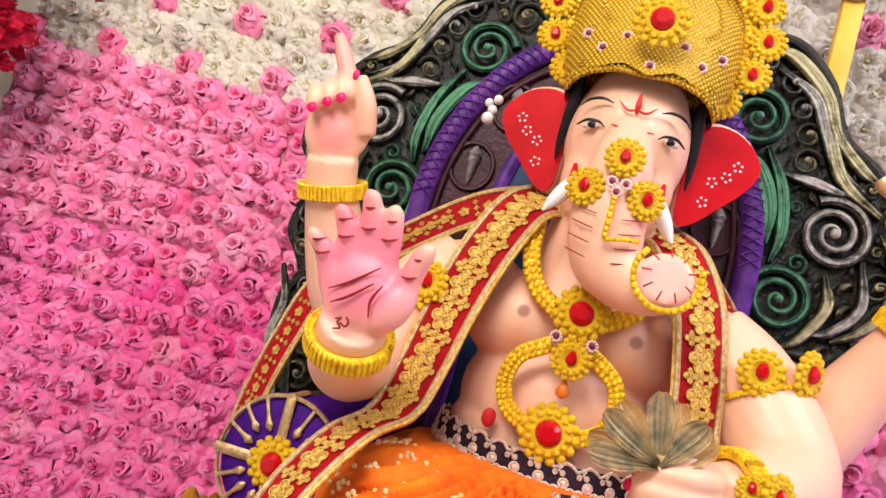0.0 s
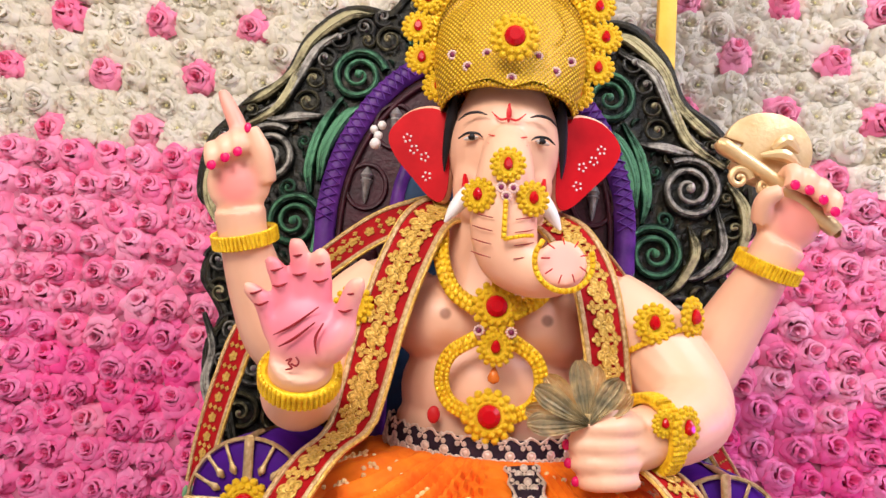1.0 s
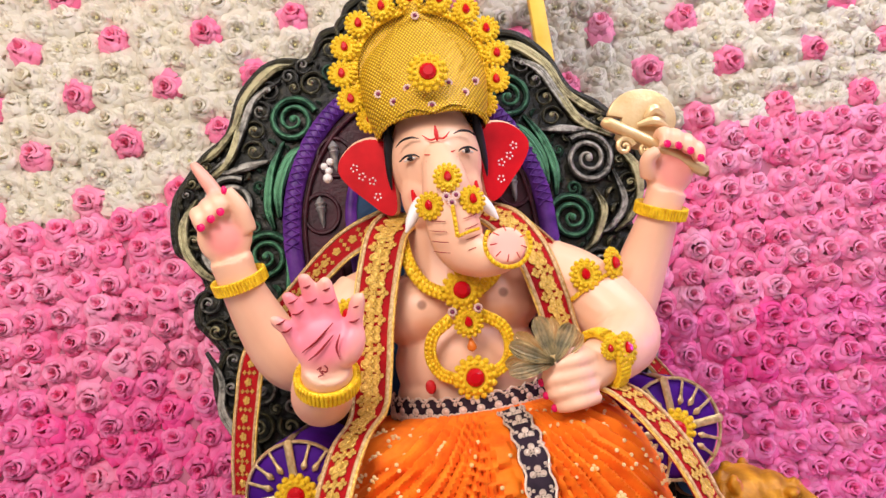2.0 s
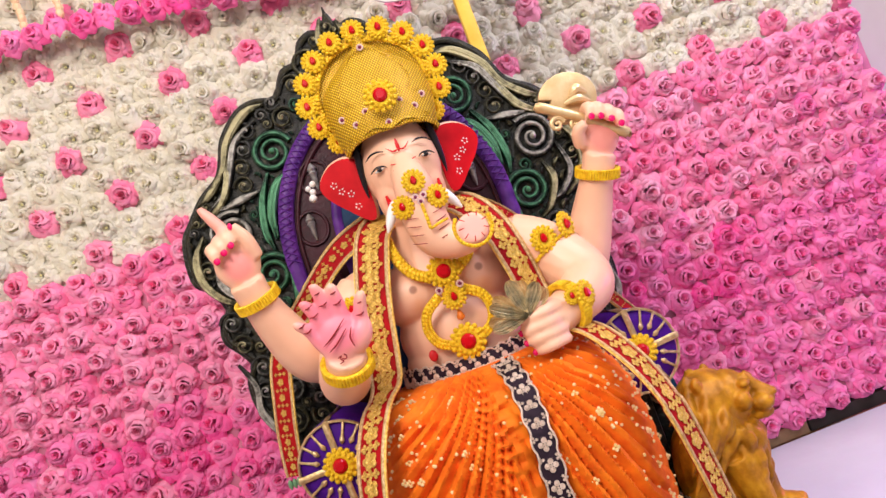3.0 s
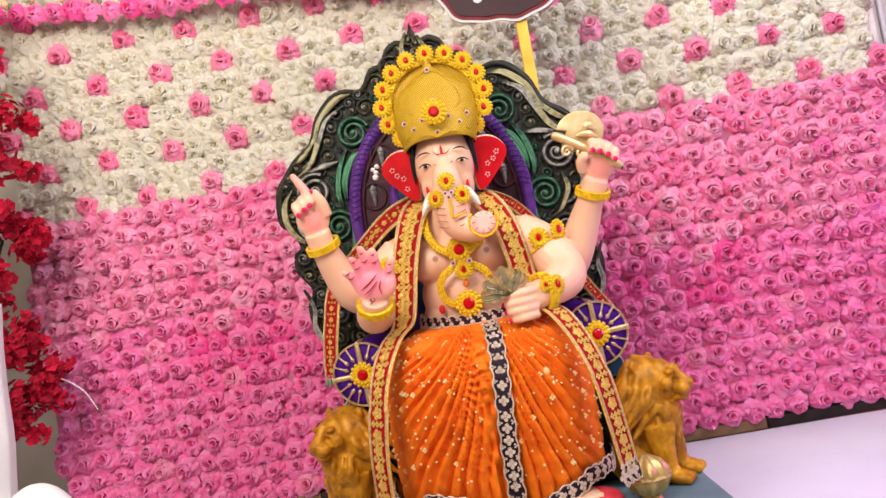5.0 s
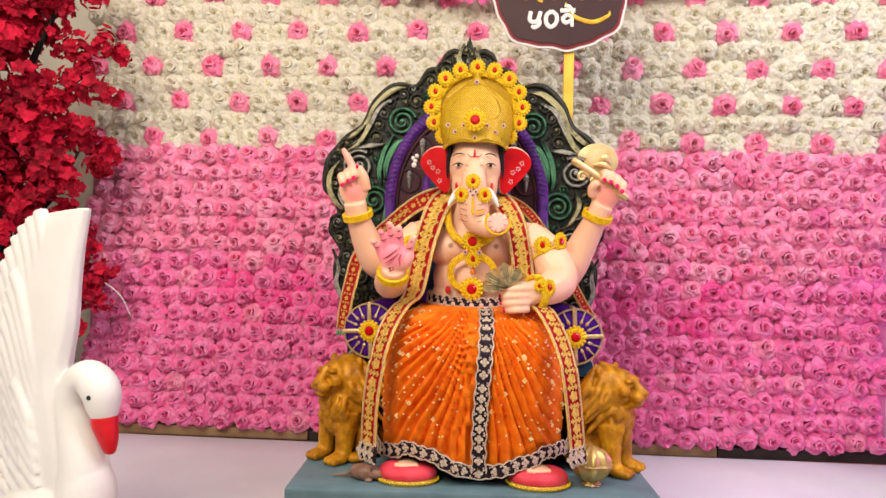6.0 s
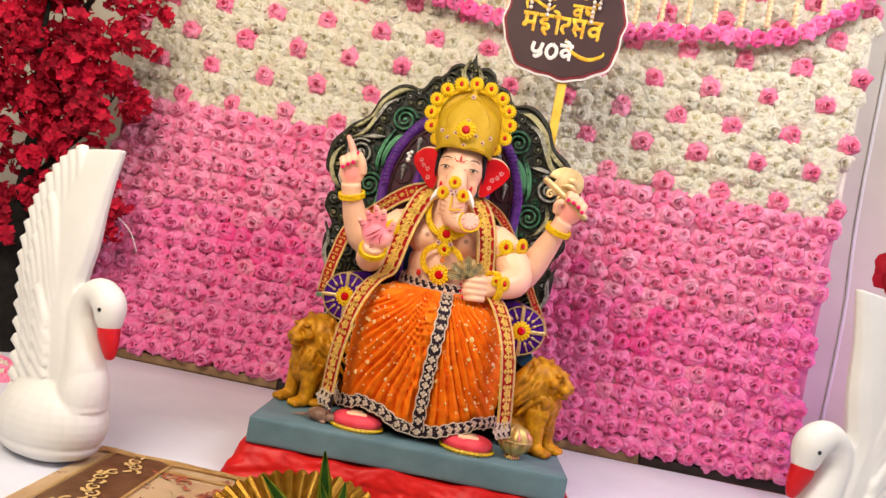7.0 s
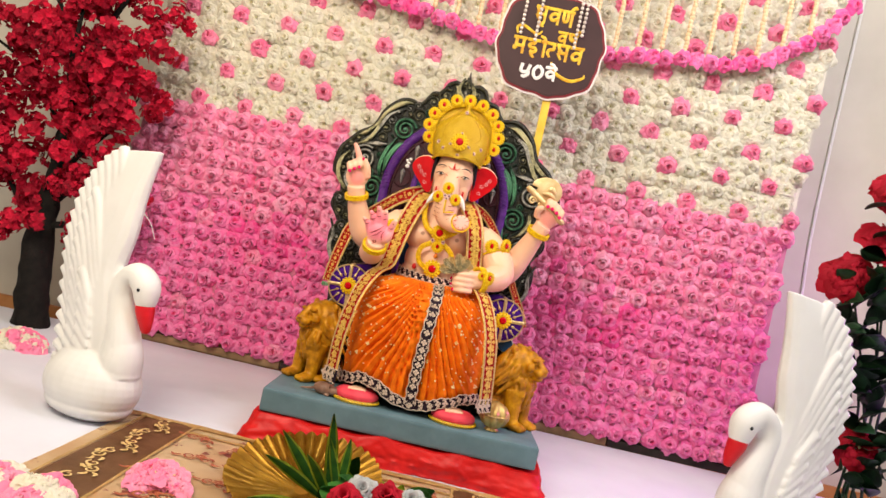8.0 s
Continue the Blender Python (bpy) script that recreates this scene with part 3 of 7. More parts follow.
RIDGES = [([(-0.21, 1.185, 0.004), (-0.25, 1.178, 0.011), (-0.30, 1.135, 0.010), (-0.325, 1.085, 0.008), (-0.365, 1.045, 0.009), (-0.395, 1.03, 0.004)], OLIVE_BRUSH),
          ([(-0.235, 1.160, 0.004), (-0.285, 1.130, 0.009), (-0.312, 1.08, 0.008), (-0.335, 1.04, 0.008), (-0.375, 1.015, 0.004)], SILVER_BRUSH),
          ([(-0.305, 1.13, 0.004), (-0.325, 1.06, 0.009), (-0.35, 1.02, 0.009), (-0.40, 0.99, 0.005)], OLIVE_BRUSH),
          ([(-0.27, 1.02, 0.004), (-0.31, 1.015, 0.010), (-0.35, 1.01, 0.006), (-0.37, 1.03, 0.003)], SILVER_BRUSH),
          ([(-0.20, 1.04, 0.005), (-0.235, 1.02, 0.012), (-0.262, 0.97, 0.012), (-0.268, 0.92, 0.005)], GREEN_BRUSH),
          ([(-0.245, 1.05, 0.004), (-0.272, 1.0, 0.009), (-0.285, 0.94, 0.009), (-0.28, 0.90, 0.004)], GREEN_BRUSH),
          ([(-0.262, 0.88, 0.004), (-0.262, 0.82, 0.010), (-0.272, 0.77, 0.009), (-0.29, 0.73, 0.004)], GREEN_BRUSH),
          ([(-0.405, 0.97, 0.004), (-0.43, 0.93, 0.010), (-0.43, 0.88, 0.009), (-0.405, 0.84, 0.008), (-0.375, 0.82, 0.004)], OLIVE_BRUSH),
          ([(-0.39, 0.93, 0.003), (-0.40, 0.87, 0.008), (-0.37, 0.83, 0.008), (-0.34, 0.82, 0.003)], SILVER_BRUSH),
          ([(-0.35, 0.90, 0.003), (-0.36, 0.86, 0.009), (-0.335, 0.81, 0.008), (-0.305, 0.79, 0.003)], OLIVE_BRUSH),
          ([(-0.42, 0.71, 0.003), (-0.40, 0.66, 0.007), (-0.405, 0.61, 0.009), (-0.385, 0.56, 0.008), (-0.365, 0.50, 0.005)], SILVER_BRUSH),
          ([(-0.37, 0.66, 0.003), (-0.375, 0.61, 0.008), (-0.355, 0.53, 0.008), (-0.34, 0.47, 0.004)], BRONZE_PAINT),
          ([(-0.045, 1.315, 0.004), (-0.06, 1.27, 0.009), (-0.04, 1.24, 0.009), (-0.03, 1.22, 0.005)], OLIVE_BRUSH)]
for x, z, r, turns, st, hand, mat in HALF:
    scroll(x, z, r, turns, st, hand, mat)
    scroll(mirror_x(x), z - 0.012, r, turns, math.pi - st, -hand, mat)
for pts, mat in RIDGES:
    ridge(pts, mat)
    ridge([(mirror_x(x), z - 0.012, w) for x, z, w in pts], mat)
# smaller scrolls and leaves that fill the ground between them
def inside(px, pz, poly):
    hit = False
    for (x0, z0), (x1, z1) in zip(poly, poly[1:] + poly[:1]):
        if (z0 > pz) != (z1 > pz) and px < (x1 - x0) * (pz - z0) / (z1 - z0) + x0:
            hit = not hit
    return hit


ARCH = arch_points(0.25, 1.17, 0.5)
taken = [(x, z, r * 1.0) for x, z, r, *_ in HALF] + [(x, z, w * 0.5) for pts, _ in RIDGES for x, z, w in smooth_points(pts, 4)]
rnd2 = random.Random(21)
for size, tries in ((0.018, 1500), (0.013, 2500), (0.009, 3000), (0.006, 2500)):
    for _ in range(tries):
        x, z = rnd2.uniform(-0.45, MID), rnd2.uniform(0.50, 1.30)
        cx, cz = x + (MID - x) * 0.05, z + (0.85 - z) * 0.05
        wide = x + (x - MID) * 0.05, z + (z - 0.85) * 0.05
        if not inside(*wide, full) or inside(x, z, ARCH) or any((x - a) ** 2 + (z - b) ** 2 < (size * 0.95 + c) ** 2 for a, b, c in taken):
            continue
        taken.append((x, z, size))
        mat = GREEN_BRUSH if inside(x, z, arch_points(0.30, 1.2, 0.5)) and z > 0.72 else (SILVER_BRUSH, OLIVE_BRUSH)[rnd2.randrange(2)]
        if size > 0.008 and rnd2.random() < 0.65:
            st, hd = rnd2.uniform(0, 6.28), rnd2.choice((-1, 1))
            scroll(x, z, size, 1.4, st, hd, mat, 0.34)
            scroll(mirror_x(x), z - 0.012, size, 1.4, math.pi - st, -hd, mat, 0.34)
        else:
            a = rnd2.uniform(0.6, 2.5)
            pts = [(x + size * t * math.cos(a + 0.5 * t), z + size * t * math.sin(a + 0.5 * t), size * w) for t, w in ((-1.0, 0.15), (-0.3, 0.42), (0.4, 0.36), (1.1, 0.1))]
            ridge(pts, mat)
            ridge([(mirror_x(px), pz - 0.012, w) for px, pz, w in pts], mat)
bm = bmesh.new()
lathe(bm, [(0.014, 1.22), (0.02, 1.26), (0.016, 1.29), (0.007, 1.315), (0.001, 1.345)], 14, pose(MID, 0.01, 0))
part("finial", bm, OLIVE_BRUSH, throne)
# seat block, arm posts and arm rails
bm = bmesh.new()
box(bm, -0.30, 0.27, -0.20, 0.0, -0.04, 0.30, 0.01, m=Matrix.Translation((0, 0, 0.2)))
part("seat", bm, BRONZE_PAINT, throne)
for x in (-0.305, 0.295):
    bm = bmesh.new()
    tube(bm, [(x, -0.20, 0.418, 0.024), (x, -0.1, 0.418, 0.026), (x, 0.0, 0.418, 0.024)], seg=14, n=3)
    rail = part("armrest", bm, BLUE_PAINT, throne, "blue painted armrest")
    for k in range(4):
        bm = bmesh.new()
        lathe(bm, [(0.024, -0.004), (0.0285, 0), (0.024, 0.004)], 14, pose(x, -0.185 + 0.05 * k, 0.418, 90))
        part("band", bm, SILVER_BRUSH, rail)
    bm = bmesh.new()
    box(bm, x - 0.03, x + 0.03, -0.14, 0.0, 0.16, 0.40, 0.006)
    part("arm_post", bm, BRONZE_PAINT, throne)

# ---- seated elephant-headed idol ----
def fused(bm, voxel, rounds):
    """Melts overlapping solids into one smooth skin."""
    me = bpy.data.meshes.new("raw")
    bm.to_mesh(me)
    bm.free()
    ob = new("raw", me)
    mod = ob.modifiers.new("remesh", "REMESH")
    mod.mode, mod.voxel_size = "VOXEL", voxel
    sm = ob.modifiers.new("smooth", "SMOOTH")
    sm.factor, sm.iterations = 0.5, rounds
    dg = bpy.context.evaluated_depsgraph_get()
    me2 = bpy.data.meshes.new_from_object(ob.evaluated_get(dg))
    out = bmesh.new()
    out.from_mesh(me2)
    bpy.data.objects.remove(ob)
    bpy.data.meshes.remove(me)
    bpy.data.meshes.remove(me2)
    return out


def painted_skin():
    """Cream skin with airbrushed pink on palms, cheeks and folds."""
    mat, nt, b = shader("airbrushed_skin")
    tc = nt.nodes.new("ShaderNodeTexCoord")
    col = ramp_node(nt, [(0.3, (0.84, 0.48, 0.30)), (0.7, (0.89, 0.54, 0.35))], noise_node(nt, 9))
    spots = [((-0.182, -0.215, 0.715), 0.066, (0.93, 0.24, 0.32), 0.95), ((-0.205, -0.215, 0.762), 0.03, (0.85, 0.2, 0.26), 0.7), ((-0.315, -0.045, 0.86), 0.040, (0.84, 0.22, 0.22), 0.75),
             ((-0.335, -0.03, 0.95), 0.05, (0.85, 0.3, 0.26), 0.6), ((0.345, -0.03, 0.865), 0.042, (0.84, 0.24, 0.22), 0.7), ((0.36, -0.02, 0.90), 0.03, (0.84, 0.3, 0.25), 0.5),
             ((-0.052, -0.035, 0.880), 0.024, (0.8, 0.12, 0.1), 0.6), ((0.052, -0.035, 0.880), 0.024, (0.8, 0.12, 0.1), 0.6), ((0.062, -0.115, 0.785), 0.032, (0.88, 0.42, 0.36), 0.8),
             ((-0.057, -0.04, 0.690), 0.026, (0.82, 0.36, 0.16), 0.5), ((0.06, -0.04, 0.690), 0.026, (0.82, 0.36, 0.16), 0.5), ((0.225, -0.06, 0.665), 0.022, (0.8, 0.3, 0.2), 0.35),
             ((-0.057, -0.036, 0.727), 0.0095, (0.35, 0.16, 0.09), 0.9), ((0.06, -0.036, 0.727), 0.0095, (0.35, 0.16, 0.09), 0.9)]
    for c, r, colour, amount in spots:
        d = nt.nodes.new("ShaderNodeVectorMath")
        d.operation = "DISTANCE"
        d.inputs[1].default_value = c
        nt.links.new(tc.outputs["Object"], d.inputs[0])
        mr = nt.nodes.new("ShaderNodeMapRange")
        mr.interpolation_type = "SMOOTHSTEP"
        mr.inputs["From Min"].default_value, mr.inputs["From Max"].default_value = r * 0.45, r
        mr.inputs["To Min"].default_value, mr.inputs["To Max"].default_value = amount, 0.0
        nt.links.new(d.outputs["Value"], mr.inputs["Value"])
        mix = nt.nodes.new("ShaderNodeMix")
        mix.data_type = "RGBA"
        mix.inputs["B"].default_value = (*colour, 1)
        nt.links.new(mr.outputs[0], mix.inputs["Factor"])
        nt.links.new(col, mix.inputs["A"])
        col = mix.outputs["Result"]
    nt.links.new(col, b.inputs["Base Color"])
    b.inputs["Roughness"].default_value = 0.42
    bump_node(nt, b, noise_node(nt, 130), 0.04)
    return mat


SKIN_PAINT = painted_skin()
HAIR = mottled("black_paint", [(0.3, (0.006, 0.006, 0.008)), (0.7, (0.015, 0.014, 0.018))], 40, 0.4)
EAR_RED = mottled("ear_red", [(0.3, (0.40, 0.0, 0.003)), (0.7, (0.60, 0.004, 0.008))], 20, 0.5, bump=0.1, spec=0.15)
IVORY = mottled("ivory", [(0.3, (0.75, 0.73, 0.68)), (0.7, (0.82, 0.8, 0.77))], 30, 0.3, bump=0.05)
NAIL = mottled("nail_pink", [(0.3, (0.68, 0.004, 0.09)), (0.7, (0.78, 0.01, 0.14))], 50, 0.25, bump=0.0)
LINE = mottled("maroon_line", [(0.3, (0.2, 0.01, 0.015)), (0.7, (0.32, 0.02, 0.02))], 50, 0.5, bump=0.0)
TILAK = mottled("tilak_red", [(0.3, (0.5, 0.01, 0.01)), (0.7, (0.62, 0.02, 0.02))], 50, 0.5, bump=0.0)

bm = bmesh.new()
# head, cheeks and trunk
ball(bm, (0, 0.03, 0.942), (0.070, 0.078, 0.090), u=24, v=16)
ball(bm, (-0.025, 0.010, 0.890), (0.037, 0.040, 0.058))
ball(bm, (0.025, 0.010, 0.890), (0.037, 0.040, 0.058))
tube(bm, [(0, -0.02, 0.945, 0.020), (0, -0.052, 0.912, 0.029), (0, -0.070, 0.878, 0.034), (0.0, -0.076, 0.842, 0.037), (0.003, -0.076, 0.812, 0.037), (0.012, -0.078, 0.790, 0.034), (0.034, -0.084, 0.776, 0.028), (0.055, -0.09, 0.776, 0.026), (0.063, -0.10, 0.783, 0.027), (0.063, -0.113, 0.786, 0.026)], seg=18, n=5)
# neck and torso
tube(bm, [(0, 0.05, 0.86, 0.058), (0, 0.05, 0.80, 0.068), (0, 0.05, 0.74, 0.085)], seg=18)
ball(bm, (-0.058, 0.030, 0.720), (0.068, 0.066, 0.055), u=20, v=14)
ball(bm, (0.058, 0.030, 0.720), (0.068, 0.066, 0.055), u=20, v=14)
ball(bm, (0, 0.042, 0.640), (0.108, 0.074, 0.085), u=24, v=16)
ball(bm, (0, 0.042, 0.595), (0.112, 0.070, 0.06), u=24, v=16)
ball(bm, (-0.130, 0.045, 0.745), (0.066, 0.055, 0.05))
ball(bm, (0.130, 0.045, 0.745), (0.066, 0.055, 0.05))
# arms
tube(bm, [(-0.135, 0.03, 0.752, 0.050), (-0.172, 0.015, 0.715, 0.050), (-0.200, -0.01, 0.655, 0.047), (-0.208, -0.05, 0.630, 0.044), (-0.202, -0.11, 0.632, 0.038), (-0.189, -0.165, 0.648, 0.032), (-0.182, -0.195, 0.672, 0.030)], seg=18)
tube(bm, [(-0.15, 0.08, 0.72, 0.05), (-0.235, 0.075, 0.672, 0.045), (-0.268, 0.055, 0.685, 0.044), (-0.292, 0.03, 0.74, 0.038), (-0.309, 0.0, 0.800, 0.030), (-0.315, -0.012, 0.835, 0.031)], seg=18)
tube(bm, [(0.15, 0.08, 0.72, 0.05), (0.228, 0.075, 0.655, 0.046), (0.258, 0.055, 0.675, 0.044), (0.292, 0.03, 0.745, 0.037), (0.319, 0.003, 0.808, 0.029), (0.333, -0.006, 0.84, 0.030)], seg=18)
tube(bm, [(0.135, 0.03, 0.752, 0.050), (0.178, 0.015, 0.722, 0.052), (0.212, -0.01, 0.675, 0.052), (0.222, -0.045, 0.640, 0.047), (0.190, -0.085, 0.622, 0.040), (0.160, -0.108, 0.615, 0.032), (0.135, -0.118, 0.606, 0.031)], seg=18)
# open hand in front
ball(bm, (-0.180, -0.200, 0.694), (0.037, 0.017, 0.038), m=pose(0, 0, 0, 8, 0, 0))
ball(bm, (-0.150, -0.206, 0.690), (0.016, 0.016, 0.027), m=pose(0, 0, 0, 0, 25, 0))
OPEN = [((-0.210, 0.702), (-0.231, 0.735), 0.0088), ((-0.197, 0.714), (-0.213, 0.760), 0.0094), ((-0.182, 0.720), (-0.192, 0.778), 0.0098), ((-0.166, 0.718), (-0.169, 0.770), 0.0096), ((-0.148, 0.692), (-0.134, 0.746), 0.0104)]
for (x0, z0), (x1, z1), r in OPEN:
    tube(bm, [(x0, -0.200, z0 - 0.012, r), (x0 * 0.55 + x1 * 0.45, -0.209, (z0 + z1) / 2, r * 1.02), (x1, -0.216, z1 - 0.004, r * 0.85), (x1, -0.217, z1 + 0.002, r * 0.4)], seg=10)
# raised hand with pointing finger
ball(bm, (-0.318, -0.016, 0.868), (0.040, 0.021, 0.042))
tube(bm, [(-0.308, -0.02, 0.885, 0.012), (-0.318, -0.027, 0.922, 0.0115), (-0.332, -0.03, 0.950, 0.0105), (-0.345, -0.03, 0.972, 0.007), (-0.347, -0.03, 0.976, 0.003)], seg=10)
CURLED = [(-0.342, 0.882), (-0.327, 0.892), (-0.313, 0.900)]
for x, z in CURLED:
    tube(bm, [(x - 0.006, -0.012, z + 0.006, 0.012), (x - 0.008, -0.028, z + 0.020, 0.0115), (x - 0.003, -0.042, z + 0.012, 0.0110), (x, -0.044, z - 0.004, 0.0095)], seg=10)
tube(bm, [(-0.284, -0.02, 0.868, 0.014), (-0.288, -0.034, 0.90, 0.0125), (-0.302, -0.042, 0.928, 0.009)], seg=10)
# raised fist that holds the axe
ball(bm, (0.340, -0.008, 0.868), (0.039, 0.021, 0.038))
GRIP = [(0.330, 0.905), (0.346, 0.900), (0.362, 0.890), (0.375, 0.877)]
for x, z in GRIP:
    tube(bm, [(x, -0.004, z - 0.004, 0.012), (x + 0.005, -0.018, z + 0.016, 0.0115), (x + 0.004, -0.036, z + 0.012, 0.011), (x, -0.040, z - 0.006, 0.0095)], seg=10)
tube(bm, [(0.305, -0.015, 0.862, 0.013), (0.303, -0.032, 0.885, 0.012), (0.318, -0.042, 0.895, 0.009)], seg=10)
# fist that holds the flower
ball(bm, (0.126, -0.116, 0.598), (0.030, 0.022, 0.032))
KNUCKLE = [(0.084, 0.622), (0.080, 0.605), (0.083, 0.588), (0.091, 0.571)]
for x, z in KNUCKLE:
    tube(bm, [(0.142, -0.138, z + 0.004, 0.0095), (0.116, -0.156, z + 0.003, 0.0092), (x + 0.006, -0.152, z + 0.001, 0.0088), (x - 0.003, -0.136, z, 0.0075)], seg=10)
tube(bm, [(0.142, -0.13, 0.625, 0.013), (0.118, -0.142, 0.636, 0.0125), (0.095, -0.145, 0.634, 0.009)], seg=10)
# feet
for x in (-0.140, 0.172):
    ball(bm, (x, -0.172, 0.199), (0.028, 0.034, 0.010))
    for k in range(5):
        ball(bm, (x - 0.024 + 0.012 * k, -0.206 + 0.003 * abs(k - 1), 0.202), (0.0068, 0.011, 0.0075), u=8, v=6)
# brow up into the crown
ball(bm, (0, 0.026, 0.988), (0.058, 0.060, 0.042))
idol_bm = fused(bm, 0.0031, 9)
for f in idol_bm.faces:
    f.material_index = 0
bm = idol_bm
# hair, eyes, brows
ball(bm, (0, 0.058, 0.950), (0.077, 0.056, 0.070), 1, u=24, v=16)
for s in (-1, 1):
    tube(bm, [(s * 0.066, -0.002, 0.998, 0.004), (s * 0.068, 0.004, 0.975, 0.007), (s * 0.071, 0.010, 0.950, 0.006), (s * 0.073, 0.016, 0.925, 0.004), (s * 0.073, 0.02, 0.905, 0.001)], seg=12, mat=1)
    ball(bm, (s * 0.042, -0.0365, 0.934), (0.0098, 0.0046, 0.0027), 3, m=pose(0, 0, 0, 0, s * 6, s * 24), u=14, v=8)
    ball(bm, (s * 0.041, -0.0396, 0.9345), (0.0050, 0.0034, 0.0034), 1, u=10, v=8)
    tube(bm, [(s * 0.028, -0.0437, 0.9340, 0.0006), (s * 0.035, -0.0434, 0.9385, 0.0015), (s * 0.047, -0.0402, 0.9388, 0.0017), (s * 0.057, -0.032, 0.934, 0.0008)], seg=6, mat=1)
    ball(bm, (s * 0.041, -0.0424, 0.9350), (0.0034, 0.0018, 0.0034), 1, u=8, v=6)
    tube(bm, [(s * 0.025, -0.0465, 0.9605, 0.0006), (s * 0.036, -0.0440, 0.9640, 0.0017), (s * 0.049, -0.0370, 0.9630, 0.0016), (s * 0.059, -0.0275, 0.9570, 0.0005)], seg=6, mat=1)
    # tusk
    tube(bm, [(s * 0.036, -0.055, 0.868, 0.010), (s * 0.046, -0.064, 0.856, 0.0095), (s * 0.056, -0.070, 0.840, 0.007), (s * 0.064, -0.074, 0.826, 0.0015)], seg=12, mat=3)
    tube(bm, [(s * 0.046, -0.045, 0.888, 0.002), (s * 0.044, -0.052, 0.872, 0.0045), (s * 0.042, -0.055, 0.858, 0.002)], seg=8, mat=2)
# ears: skin rim with a red inner leaf
EAR = [(-0.070, 0.985), (-0.095, 0.995), (-0.125, 0.990), (-0.148, 0.970), (-0.152, 0.950), (-0.138, 0.925), (-0.115, 0.900), (-0.090, 0.874), (-0.074, 0.868), (-0.066, 0.885), (-0.066, 0.930)]
for s in (-1, 1):
    tip = [tuple(q) for q in smooth_points(EAR + [EAR[0]], 3)][:-1]
    if s > 0:
        tip = [(-x, z) for x, z in tip][::-1]
    cx, cz = -s * -0.106, 0.935
    m = Matrix.Translation((s * 0.07, 0.028, 0)) @ pose(0, 0, 0, 0, 0, s * 14) @ Matrix.Translation((-s * 0.07, 0, 0))
    plate(bm, tip, 0.0, 0.016, 0.005, 0, m)
    plate(bm, [(cx + (x - cx) * 0.97, cz + (z - cz) * 0.96 - 0.003) for x, z in tip], -0.003, -0.0008, 0.0, 2, m)
    for k, (ex, ez) in enumerate(((0.100, 0.925), (0.115, 0.935), (0.095, 0.900), (0.125, 0.950))):
        for a in range(5):
            w = a * 1.2566 + k
            c = m @ Vector((s * ex + 0.005 * math.cos(w), -0.0036, ez + 0.005 * math.sin(w)))
            ball(bm, c, (0.0016, 0.001, 0.0016), 3, u=6, v=4)
# painted marks: forehead sign, trunk strokes, palm and finger lines, nails
tube(bm, [(0, -0.0505, 0.952, 0.0010), (0, -0.052, 0.962, 0.0032), (0, -0.0505, 0.975, 0.0010)], seg=8, mat=6, flat=0.4)
for s in (-1, 1):
    tube(bm, [(0, -0.0525, 0.956, 0.0012), (s * 0.010, -0.051, 0.955, 0.0014), (s * 0.020, -0.0485, 0.964, 0.0005)], seg=6, mat=6, flat=0.5)
    for k in range(4):
        z = 0.925 - 0.012 * k
        tube(bm, [(0.0, -0.073 - 0.0085 * k, z - 0.004, 0.0008), (s * 0.014, -0.068 - 0.0085 * k, z + 0.004, 0.0011), (s * 0.022, -0.060 - 0.0085 * k, z + 0.008, 0.0006)], seg=6, mat=6)
    for k in range(4):
        z = 0.828 - 0.014 * k
        tube(bm, [(s * 0.012, -0.1145 + 0.0008 * k, z, 0.0005), (s * 0.024, -0.1085, z + 0.003, 0.0007), (s * 0.033, -0.098, z + 0.007, 0.0004)], seg=6, mat=5)
for k in range(9):
    a = k * 0.7 - 0.4
    tube(bm, [(0.063 + 0.016 * math.cos(a), -0.1385, 0.786 + 0.016 * math.sin(a), 0.0007), (0.063 + 0.024 * math.cos(a), -0.131, 0.786 + 0.024 * math.sin(a), 0.0009)], seg=5, n=1, mat=6)
for (x0, z0), (x1, z1), r in OPEN:
    for t in (0.45, 0.75):
        cx, cz = x0 + (x1 - x0) * t, z0 + (z1 - z0) * t
        tube(bm, [(cx - r * 0.7, -0.2125 - 0.006 * t, cz, 0.0006), (cx, -0.2175 - 0.006 * t, cz - 0.001, 0.0012), (cx + r * 0.7, -0.2125 - 0.006 * t, cz + 0.003, 0.0006)], seg=5, mat=5)
tube(bm, [(-0.206, -0.2145, 0.690, 0.0005), (-0.188, -0.2185, 0.700, 0.0013), (-0.166, -0.2195, 0.718, 0.0006)], seg=5, mat=5)
tube(bm, [(-0.200, -0.2155, 0.680, 0.0005), (-0.186, -0.219, 0.688, 0.0014), (-0.168, -0.2195, 0.704, 0.0006)], seg=5, mat=5)
tube(bm, [(-0.164, -0.2205, 0.676, 0.0005), (-0.166, -0.221, 0.690, 0.0014), (-0.160, -0.2215, 0.704, 0.0006)], seg=5, mat=5)
